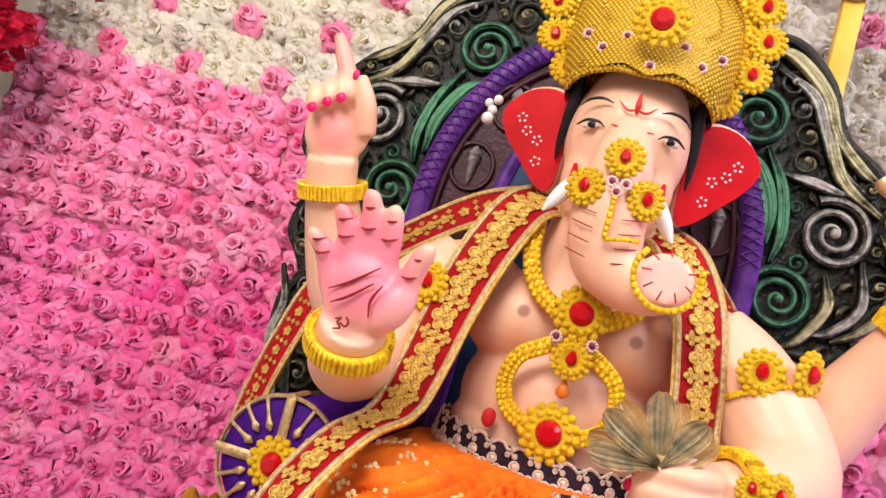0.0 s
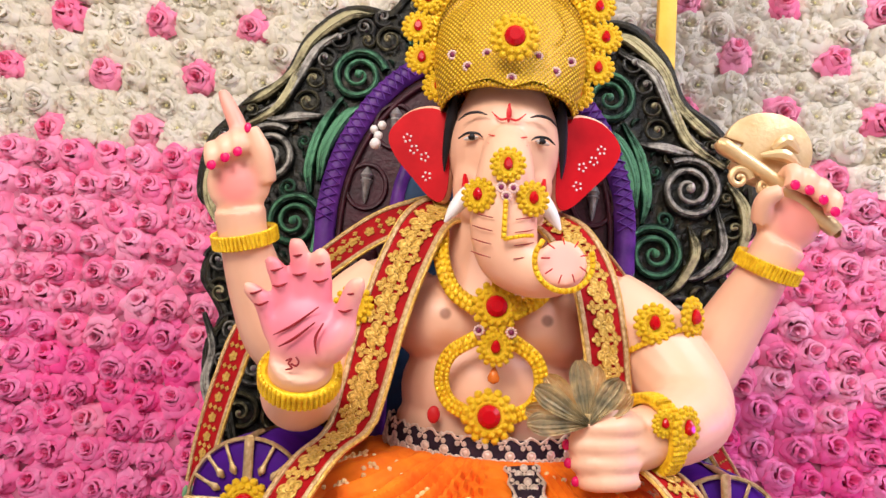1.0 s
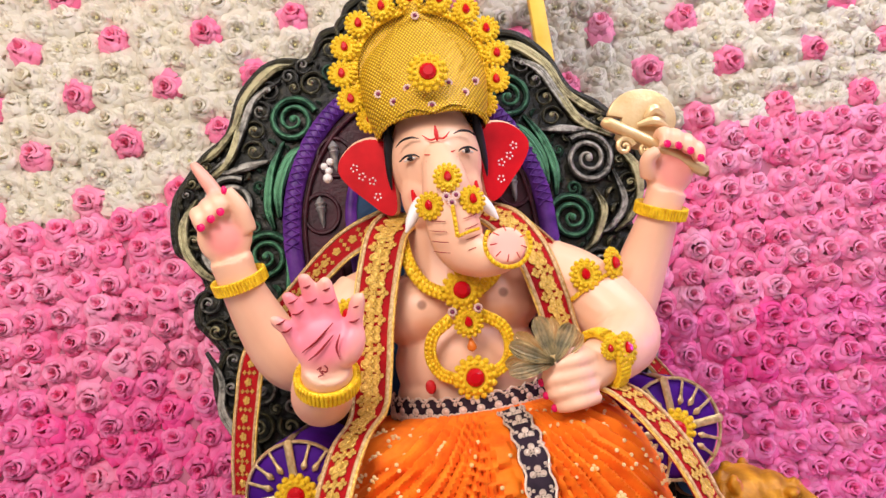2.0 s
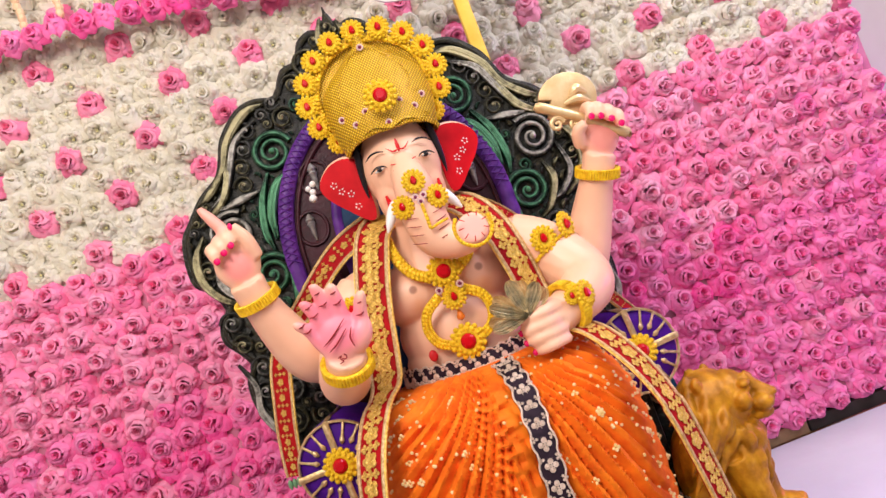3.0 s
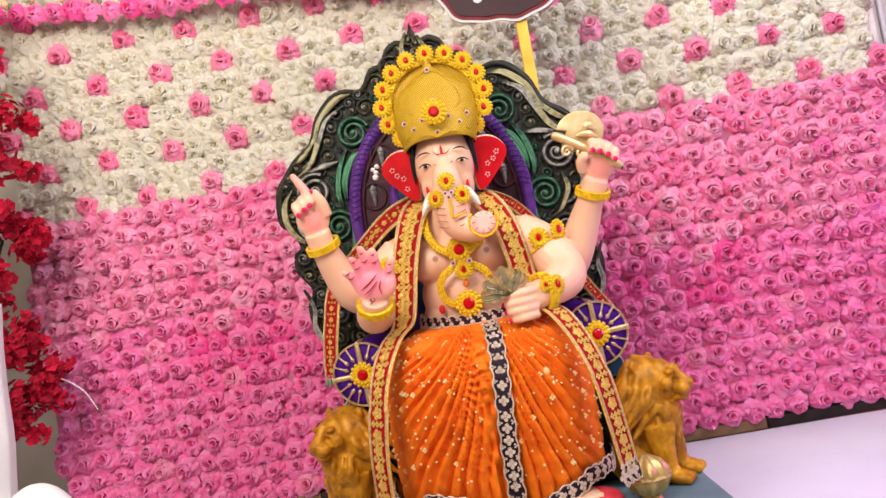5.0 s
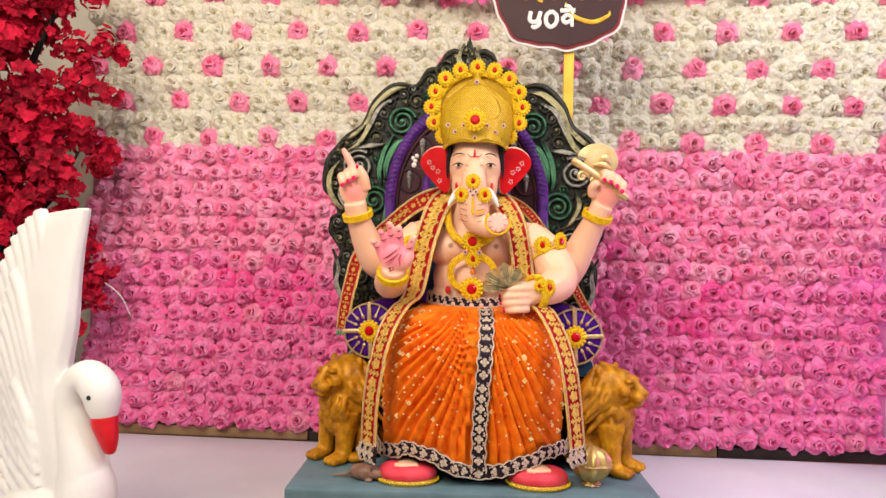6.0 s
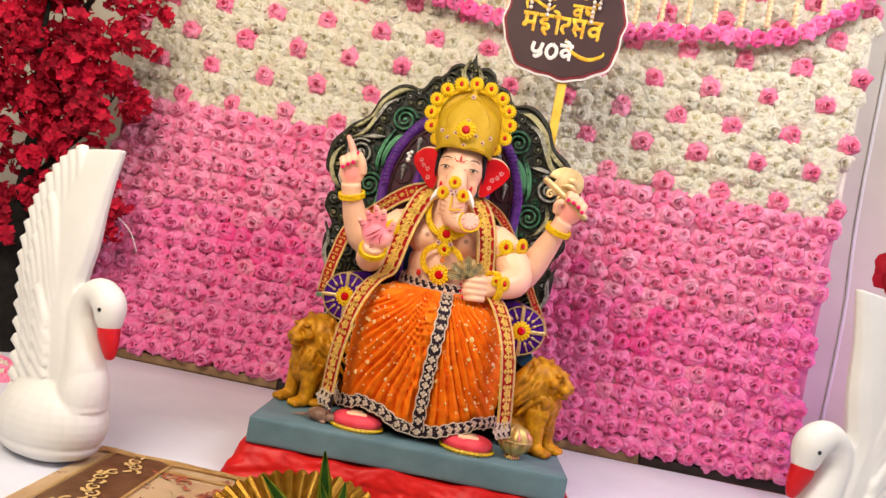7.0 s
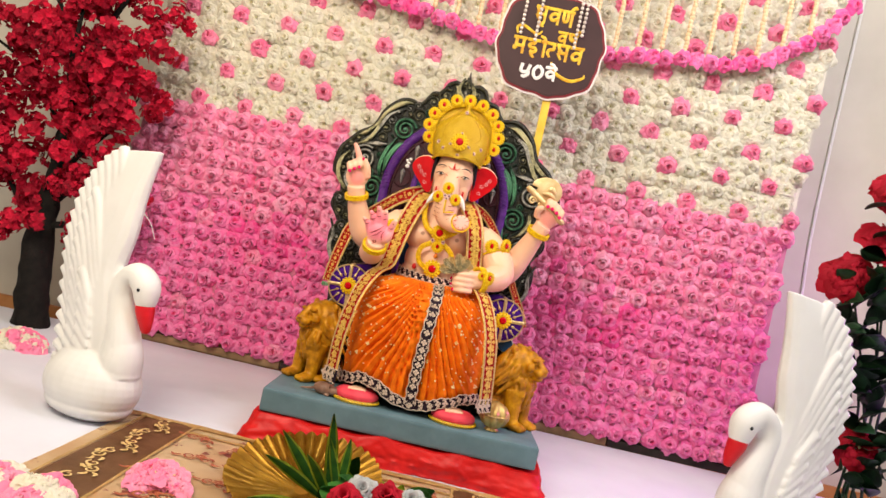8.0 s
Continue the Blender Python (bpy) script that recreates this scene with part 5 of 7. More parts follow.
# centre strip, hem and waist band
pts = [drape(radians(8.0), t) for t in np.linspace(0.06, 1.0, 46)]
pts = [Vector((0.036 + 0.006 * math.sin(k * 0.12), p.y - 0.015, p.z)) for k, p in enumerate(pts)]
nrm = [Vector((0.0, -1.0, 0.5 if k < 14 else 0.08)).normalized() for k in range(len(pts))]
trim_run(pts, nrm, 0.0165, "front_strip", dhoti, BLACK_CLOTH, PAISLEY, 0.021)
for lo, hi in ((-100, 5), (5, 100)):
    angs = np.linspace(lo, hi, 70)
    pts, nrm = [], []
    for a in angs:
        p = drape(radians(a), 1.0)
        n = Vector((math.sin(radians(a)), -math.cos(radians(a)), 0.0)).normalized()
        pts.append(p + n * 0.016 + Vector((0, 0, 0.005 + 0.003 * math.sin(a * 0.35))))
        nrm.append(n)
    trim_run(pts, nrm, 0.0155, "hem", dhoti, BLACK_CLOTH, PAISLEY, 0.022)
waist = empty("waistband", pose(0, 0, 0.585))
tagged(waist, "black waistband with silver paisley embroidery and scalloped edge", "belt")
pts, nrm = [], []
for a in np.linspace(-105, 105, 74):
    n = Vector((math.sin(radians(a)) * 0.8, -math.cos(radians(a)), 0.05)).normalized()
    pts.append(Vector((0.122 * math.sin(radians(a)) + 0.004, 0.045 - 0.090 * math.cos(radians(a)), 0.576 - 0.010 * math.cos(radians(a)) ** 2)) - waist.location)
    nrm.append(n)
trim_run(pts, nrm, 0.025, "band", waist, BLACK_CLOTH, PAISLEY, 0.021, 1.35)

# shawl
shawl = empty("shawl", pose(0, 0, 0))
tagged(shawl, "maroon velvet shawl with gold flower embroidery over the shoulders", "shawl")


def shawl_run(path, name, w0, w1, motif_scale=1.0, side=None):
    line = [Vector(q) for q in smooth_points(path, 12)]
    n = len(line)
    ws, ns = [], []
    for i, p in enumerate(line):
        d = (line[min(i + 1, n - 1)] - line[max(i - 1, 0)]).normalized()
        out = Vector((p.x * 1.2, -0.35, 0.10)) if side is None else Vector(side)
        if p.z < 0.60 and p.z > 0.44 and side is None:
            out = Vector((p.x * 1.5, -0.35, 0.45))
        w = d.cross(out).normalized()
        nn = w.cross(d).normalized()
        if nn.y > 0 and side is None:
            nn = -nn
        half = w0 + (w1 - w0) * i / n
        ws.append(w * half)
        ns.append(nn)
    run = part(name, strip(line, ws, ns, 0.003), SHAWL_RED, shawl)
    for s in (-1, 1):
        edge = [p + w * (0.90 * s) + m * 0.0035 for p, w, m in zip(line, ws, ns)]
        part("border", strip(edge, [w * 0.10 for w in ws], ns, 0.002), CREAM_TRIM, run, "cream-gold woven border")
        bm = bmesh.new()
        tube(bm, [(*(p + w * (1.03 * s) + m * 0.003), 0.0021) for p, w, m in zip(line, ws, ns)], seg=5, n=1)
        part("edge_cord", bm, GOLD_THREAD, run)
    acc, k = 0.0, 0
    for i in range(1, n):
        acc += (line[i] - line[i - 1]).length
        if acc > 0.0150 * motif_scale:
            acc = 0.0
            k += 1
            if k % 2:
                sew(FLOWER_MOTIF, run, line[i] + ns[i] * 0.0055, ns[i], ws[i], motif_scale * ws[i].length / 0.034)
            else:
                for s in (-0.42, 0.0, 0.42):
                    sew(SPRIG_MOTIF, run, line[i] + ws[i] * s + ns[i] * 0.0055, ns[i], ws[i], motif_scale * 0.9 * ws[i].length / 0.034)
    return run, line, ws, ns


L_RUN = shawl_run([(-0.050, 0.075, 0.868), (-0.086, 0.010, 0.842), (-0.108, -0.030, 0.785), (-0.126, -0.046, 0.715), (-0.139, -0.056, 0.640), (-0.150, -0.078, 0.592), (-0.174, -0.135, 0.566), (-0.198, -0.185, 0.512), (-0.214, -0.205, 0.44), (-0.226, -0.208, 0.35), (-0.230, -0.206, 0.240)], "front_fall", 0.033, 0.024)
R_RUN = shawl_run([(0.050, 0.075, 0.862), (0.080, 0.005, 0.835), (0.108, -0.030, 0.780), (0.123, -0.042, 0.71), (0.132, -0.045, 0.645), (0.150, -0.075, 0.594), (0.184, -0.135, 0.566), (0.214, -0.182, 0.508), (0.234, -0.205, 0.44), (0.246, -0.208, 0.36), (0.258, -0.206, 0.252)], "front_fall", 0.030, 0.024)
shawl_run([(-0.075, 0.125, 0.875), (-0.16, 0.135, 0.845), (-0.245, 0.125, 0.775), (-0.315, 0.10, 0.70), (-0.338, 0.085, 0.62), (-0.352, 0.08, 0.545), (-0.358, 0.08, 0.490)], "back_fall", 0.026, 0.020, 0.6, side=(-0.45, -0.85, 0.25))
shawl_run([(0.075, 0.125, 0.865), (0.15, 0.135, 0.82), (0.235, 0.125, 0.70), (0.285, 0.10, 0.60), (0.325, 0.085, 0.53), (0.345, 0.08, 0.48)], "back_fall", 0.014, 0.012, 0.5, side=(0.45, -0.85, 0.25))
for run, line, ws, ns in (L_RUN, R_RUN):
    e = line[-1]
    pts = [e + ws[-1] * t + Vector((0, -0.004, -0.008)) for t in np.linspace(-1.15, 1.15, 16)]
    trim_run(pts, [ns[-1]] * 16, 0.0205, "end_trim", shawl, BLACK_CLOTH, PAISLEY, 0.016, 1.25)
bm = bmesh.new()
for k in range(5):
    x = -0.374 + 0.008 * k
    lathe(bm, [(0.001, 0.0), (0.004, -0.004), (0.0045, -0.012), (0.001, -0.018)], 8, pose(x, 0.078, 0.488))
part("tassel_beads", bm, mottled("green_bead", [(0.3, (0.1, 0.25, 0.12)), (0.7, (0.3, 0.45, 0.25))], 60, 0.3), shawl, "small green beads")

# ---- cushions ----
def bolster(x, z, yaw):
    th = empty("bolster", pose(x, -0.035, z, 0, 0, yaw))
    tagged(th, "round purple velvet bolster with brass straps and a red-stone rosette", "cushion", "bolsters on the armrests")
    bm = bmesh.new()
    lathe(bm, [(0.001, 0.004), (0.05, 0.003), (0.064, 0.0), (0.071, -0.008), (0.0735, -0.03), (0.0735, -0.17), (0.066, -0.18), (0.001, -0.18)], 48, pose(0, 0, 0, 90))
    part("cover", bm, PURPLE_VELVET, th)
    for k in range(4):
        a = math.pi / 2 * k + 0.05
        bm = bmesh.new()
        pts = [(math.cos(a) * t, -0.006 + 0.06 * max(0, t - 0.062) * 1.4, math.sin(a) * t, 0.0058) for t in np.linspace(0.02, 0.072, 8)] + [(math.cos(a) * 0.075, y, math.sin(a) * 0.075, 0.0058) for y in (0.03, 0.09, 0.17)]
        tube(bm, pts, seg=8, n=1, flat=0.45)
        part("strap", bm, BRASS_TRIM, th, "brass strap")
        for q in (-1, 0, 1):
            b = a + math.pi / 4 + q * 0.36
            r0 = 0.034 if q else 0.038
            bm = bmesh.new()
            tube(bm, [(math.cos(b) * 0.0695, -0.003, math.sin(b) * 0.0695, 0.0022), (math.cos(b) * (r0 + 0.014), -0.006, math.sin(b) * (r0 + 0.014), 0.0024), (math.cos(b) * (r0 + 0.006), -0.007, math.sin(b) * (r0 + 0.006), 0.0046), (math.cos(b) * r0, -0.006, math.sin(b) * r0, 0.0012)], seg=8, n=3, flat=0.6)
            part("dart", bm, BRASS_TRIM, th, "brass dart")
    bm = bmesh.new()
    n = 40
    tube(bm, [(0.0705 * math.cos(2 * math.pi * i / n), -0.001, 0.0705 * math.sin(2 * math.pi * i / n), 0.0026) for i in range(n + 1)], seg=6, n=1)
    part("piping", bm, BRASS_TRIM, th, "brass piping")
    rosette(th, 0, -0.008, 0, 0.029)
    return th


bolster(-0.262, 0.500, -6)
bolster(0.266, 0.500, 6)


# ---- lions ----
def lion(x, y, yaw, group="lions under the armrests"):
    bm = bmesh.new()
    # facing -y
    ball(bm, (0, 0.035, 0.095), (0.052, 0.062, 0.090), u=20, v=14)
    ball(bm, (0, 0.006, 0.150), (0.060, 0.054, 0.088), u=20, v=14)
    ball(bm, (0, 0.004, 0.196), (0.062, 0.054, 0.056), u=20, v=14)
    ball(bm, (0, -0.012, 0.120), (0.046, 0.042, 0.060), u=20, v=14)
    # face: brow, nose ridge, muzzle, chin
    ball(bm, (0, -0.030, 0.200), (0.040, 0.036, 0.044))
    tube(bm, [(0, -0.055, 0.228, 0.012), (0, -0.070, 0.208, 0.011), (0, -0.084, 0.194, 0.012)], seg=10)
    ball(bm, (-0.011, -0.076, 0.184), (0.016, 0.017, 0.014))
    ball(bm, (0.011, -0.076, 0.184), (0.016, 0.017, 0.014))
    ball(bm, (0, -0.092, 0.194), (0.011, 0.007, 0.007))
    ball(bm, (0, -0.068, 0.166), (0.016, 0.018, 0.010))
    for s in (-1, 1):
        ball(bm, (s * 0.020, -0.060, 0.220), (0.014, 0.010, 0.006))
        ball(bm, (s * 0.019, -0.062, 0.209), (0.006, 0.006, 0.004))
        ball(bm, (s * 0.028, -0.052, 0.196), (0.014, 0.014, 0.016))
        ball(bm, (s * 0.046, 0.002, 0.238), (0.012, 0.008, 0.013))
        tube(bm, [(s * 0.030, -0.012, 0.115, 0.030), (s * 0.032, -0.024, 0.065, 0.024), (s * 0.032, -0.028, 0.030, 0.021), (s * 0.033, -0.034, 0.016, 0.021)], seg=12)
        ball(bm, (s * 0.034, -0.048, 0.012), (0.023, 0.028, 0.015))
        ball(bm, (s * 0.048, 0.045, 0.045), (0.024, 0.045, 0.045))
        ball(bm, (s * 0.052, 0.0, 0.011), (0.020, 0.030, 0.013))
        for k in range(3):
            ball(bm, (s * 0.034 + (k - 1) * 0.013, -0.068, 0.010), (0.0078, 0.012, 0.010), u=8, v=6)
    # mane: rows of locks that fall back from the face and down the chest
    r = random.Random(7)
    for ring, (rad, yy, n, L) in enumerate(((0.044, -0.022, 17, 0.055), (0.058, -0.004, 19, 0.075), (0.064, 0.018, 19, 0.085))):
        for k in range(n):
            a = -2.9 + 5.8 * k / (n - 1) + r.uniform(-0.08, 0.08)
            c = Vector((rad * math.sin(a), yy, 0.196 + rad * 0.92 * math.cos(a)))
            d = Vector((math.sin(a) * 0.55, 0.35, -1.0 + 0.55 * max(0, math.cos(a)))).normalized()
            ln = L * r.uniform(0.8, 1.25)
            bend = Vector((r.uniform(-0.006, 0.006), -0.010, 0))
            tube(bm, [(*c, 0.005), (*(c + d * ln * 0.35 + bend), 0.0088), (*(c + d * ln * 0.7 + bend * 0.6), 0.0072), (*(c + d * ln), 0.0018)], seg=7, n=3)
    for row in range(3):
        for k in range(9):
            a = -1.2 + 2.4 * k / 8 + r.uniform(-0.1, 0.1)
            c = Vector((0.048 * math.sin(a), -0.050 + 0.030 * (1 - math.cos(a)) + 0.004 * row, 0.160 - 0.026 * row))
            ln = r.uniform(0.045, 0.065)
            tube(bm, [(*c, 0.004), (*(c + Vector((r.uniform(-0.006, 0.006), -0.007, -ln * 0.45))), 0.0085), (*(c + Vector((-c.x * 0.15, 0.004, -ln))), 0.0018)], seg=7, n=3)
    bm = fused(bm, 0.0025, 2)
    ob = thing("lion_figure", bm, LION_GOLD, "gold painted lion figure holding up the armrest", "lion statue", group)
    ob.matrix_world = pose(x, y, 0.16, 0, 0, yaw) @ Matrix.Scale(1.08, 4)
    return ob


lion(-0.330, -0.010, -38)
lion(0.355, -0.020, 58)

# ---- held things and things at the feet ----
def lotus_petal(length, width, cup):
    bm = bmesh.new()
    n, m = 12, 14
    rows = []
    for j in range(n + 1):
        t = j / n
        w = width * (0.22 + 0.78 * math.sin(math.pi / 2 * min(1, t / 0.75))) * math.sqrt(max(0.08, 1 - max(0, (t - 0.72) / 0.28) ** 2))
        row = []
        for i in range(m + 1):
            u = -1 + 2 * i / m
            row.append(bm.verts.new((u * w, cup * (1 - u * u) * 0.5 - cup * t * t * 0.7 + 0.0016 * math.cos(u * 14), t * length)))
        rows.append(row)
    for a, b in zip(rows, rows[1:]):
        for i in range(m):
            bm.faces.new((a[i], a[i + 1], b[i + 1], b[i]))
    bmesh.ops.solidify(bm, geom=bm.faces[:], thickness=0.0012)
    return bm


LOTUS_GOLD = mottled("lotus_gold", [(0.3, (0.62, 0.40, 0.10)), (0.7, (0.97, 0.84, 0.52))], 60, 0.3, metal=0.3, bump=0.2)
LOTUS_DARK = mottled("lotus_pewter", [(0.35, (0.34, 0.31, 0.20)), (0.65, (0.88, 0.74, 0.42))], 50, 0.32, metal=0.3, bump=0.2)
lotus = empty("metal_lotus", pose(0.090, -0.160, 0.628, -20, -6, 0) @ Matrix.Scale(0.84, 4))
tagged(lotus, "gold and pewter metal lotus held in the fist", "flower ornament")
for k, (tilt, roll, mat) in enumerate(((-92, 8, LOTUS_DARK), (-76, -4, LOTUS_GOLD), (-58, 12, LOTUS_DARK), (-36, -6, LOTUS_GOLD), (-4, 4, LOTUS_DARK), (14, -8, LOTUS_GOLD), (42, 6, LOTUS_DARK), (58, -4, LOTUS_GOLD))):
    ob = part("petal", lotus_petal(0.072 if tilt < 30 else 0.062, 0.0145, 0.010), mat, lotus)
    ob.matrix_basis = pose(0, -0.004 + 0.004 * (k % 2), 0, roll, tilt, 0)
bm = bmesh.new()
tube(bm, [(0, 0, 0.012, 0.006), (0.002, 0.007, 0.0, 0.005), (0.003, 0.016, -0.010, 0.004)], seg=10)
part("stem", bm, LOTUS_GOLD, lotus)

AXE_CREAM = mottled("cream_gold", [(0.3, (0.62, 0.42, 0.18)), (0.7, (0.8, 0.62, 0.34))], 30, 0.35, metal=0.4, bump=0.3)
axe = empty("ceremonial_axe", pose(0.30, -0.005, 0.94))
tagged(axe, "cream-gold ceremonial axe with a round blade", "axe")
bm = bmesh.new()
blade = [(0.054 * math.cos(a), 0.047 * math.sin(a)) for a in np.linspace(math.radians(-150), math.radians(165), 36)] + [(-0.030, 0.006)]
plate(bm, [(x + 0.018, z + 0.014) for x, z in blade], 0.004, 0.012, 0.003)
part("blade", bm, AXE_CREAM, axe)
bm = bmesh.new()
tube(bm, [(-0.048, -0.01, 0.016, 0.006), (-0.040, -0.01, 0.010, 0.010), (-0.015, -0.012, -0.006, 0.009), (0.02, -0.014, -0.030, 0.009), (0.085, -0.012, -0.078, 0.010), (0.092, -0.012, -0.084, 0.006)], seg=12)
part("shaft", bm, AXE_CREAM, axe)
for x, z, rr, hand in ((-0.022, -0.028, 0.014, 1), (0.008, -0.036, 0.010, -1)):
    bm = bmesh.new()
    tube(bm, [(x + rr * (1 - t) * math.cos(hand * t * 10), -0.012, z + rr * (1 - t) * math.sin(hand * t * 10), 0.005 - 0.003 * t) for t in np.linspace(0, 0.95, 20)], seg=8, n=1)
    part("curl", bm, AXE_CREAM, axe)
bm = bmesh.new()
tube(bm, [(0.02, -0.004, 0.012, 0.004), (0.034, -0.008, 0.022, 0.009), (0.05, -0.006, 0.010, 0.003)], seg=8)
tube(bm, [(0.006, -0.004, 0.004, 0.003), (0.030, -0.010, 0.004, 0.008), (0.05, -0.006, -0.006, 0.003)], seg=8)
part("crest", bm, AXE_CREAM, axe)

PINK_PAD = mottled("pink_pad", [(0.3, (0.7, 0.03, 0.06)), (0.7, (0.82, 0.08, 0.11))], 25, 0.6, bump=0.3)
for x, y in ((-0.140, -0.178), (0.172, -0.172)):
    pad = empty("foot_cushion", pose(x, y, 0.1605))
    tagged(pad, "oval pink foot cushion with a beaded gold rim", "cushion", "foot cushions")
    bm = bmesh.new()
    lathe(bm, [(0.001, 0.0), (0.070, 0.0), (0.074, 0.006), (0.072, 0.012), (0.001, 0.012)], 48, Matrix.Diagonal((1.0, 0.78, 1, 1)))
    part("base", bm, GOLD_THREAD, pad)
    bm = bmesh.new()
    lathe(bm, [(0.001, 0.010), (0.060, 0.0105), (0.068, 0.014), (0.071, 0.021), (0.069, 0.029), (0.062, 0.036), (0.050, 0.041), (0.030, 0.043), (0.001, 0.043)], 48, Matrix.Diagonal((1.0, 0.78, 1, 1)))
    part("cushion", bm, PINK_PAD, pad)
    bm = bmesh.new()
    for k in range(44):
        a = 2 * math.pi * k / 44
        ball(bm, (0.0745 * math.cos(a), 0.0585 * math.sin(a), 0.008), 0.0032, u=6, v=4)
    part("bead_rim", bm, YELLOW_BEAD, pad)

bm = bmesh.new()
ball(bm, (0, 0, 0.020), (0.034, 0.022, 0.020))
ball(bm, (0.032, -0.004, 0.020), (0.019, 0.015, 0.014))
ball(bm, (0.048, -0.006, 0.017), (0.008, 0.006, 0.006))
for s in (-1, 1):
    ball(bm, (0.026, s * 0.012 - 0.004, 0.036), (0.003, 0.007, 0.008))
    ball(bm, (0.018, s * 0.014, 0.004), (0.010, 0.005, 0.004))
tube(bm, [(-0.03, 0, 0.014, 0.005), (-0.05, 0.004, 0.008, 0.004), (-0.068, 0.0, 0.006, 0.003), (-0.075, -0.010, 0.006, 0.002)], seg=8)
bm = fused(bm, 0.0022, 3)
mouse = thing("mouse_figure", bm, mottled("mouse_brown", [(0.3, (0.16, 0.08, 0.05)), (0.7, (0.34, 0.19, 0.13))], 40, 0.4, bump=0.3), "small brown painted mouse figure beside the foot cushion", "mouse statue")
mouse.matrix_world = pose(-0.245, -0.190, 0.160, 0, 0, -10)

mace = empty("mace", pose(0.300, -0.150, 0.160))
tagged(mace, "ribbed brass mace head resting on the pedestal", "mace")
bm = bmesh.new()
rings = []
for r0, z in ((0.010, 0.0), (0.022, 0.002), (0.016, 0.010), (0.034, 0.022), (0.044, 0.042), (0.044, 0.062), (0.030, 0.082), (0.016, 0.090), (0.006, 0.094)):
    rings.append([bm.verts.new((r0 * (1 + 0.10 * math.cos(a * 8)) * math.cos(a), r0 * (1 + 0.10 * math.cos(a * 8)) * math.sin(a), z)) for a in (2 * math.pi * k / 64 for k in range(64))])
for a, b in zip(rings, rings[1:]):
    for k in range(64):
        bm.faces.new((a[k], a[(k + 1) % 64], b[(k + 1) % 64], b[k]))
bm.faces.new(rings[-1])
bm.faces.new(rings[0][::-1])
part("head", bm, mottled("pale_brass", [(0.3, (0.4, 0.27, 0.08)), (0.7, (0.68, 0.5, 0.2))], 40, 0.35, metal=0.6, bump=0.3), mace)
bm = bmesh.new()
lathe(bm, [(0.045, 0.049), (0.0500, 0.0525), (0.045, 0.056)], 32)
part("band", bm, BRASS_TRIM, mace)

# ---- swans ----
BEAK_RED = mottled("beak_red", [(0.3, (0.5, 0.006, 0.012)), (0.7, (0.62, 0.012, 0.02))], 20, 0.4, bump=0.05)


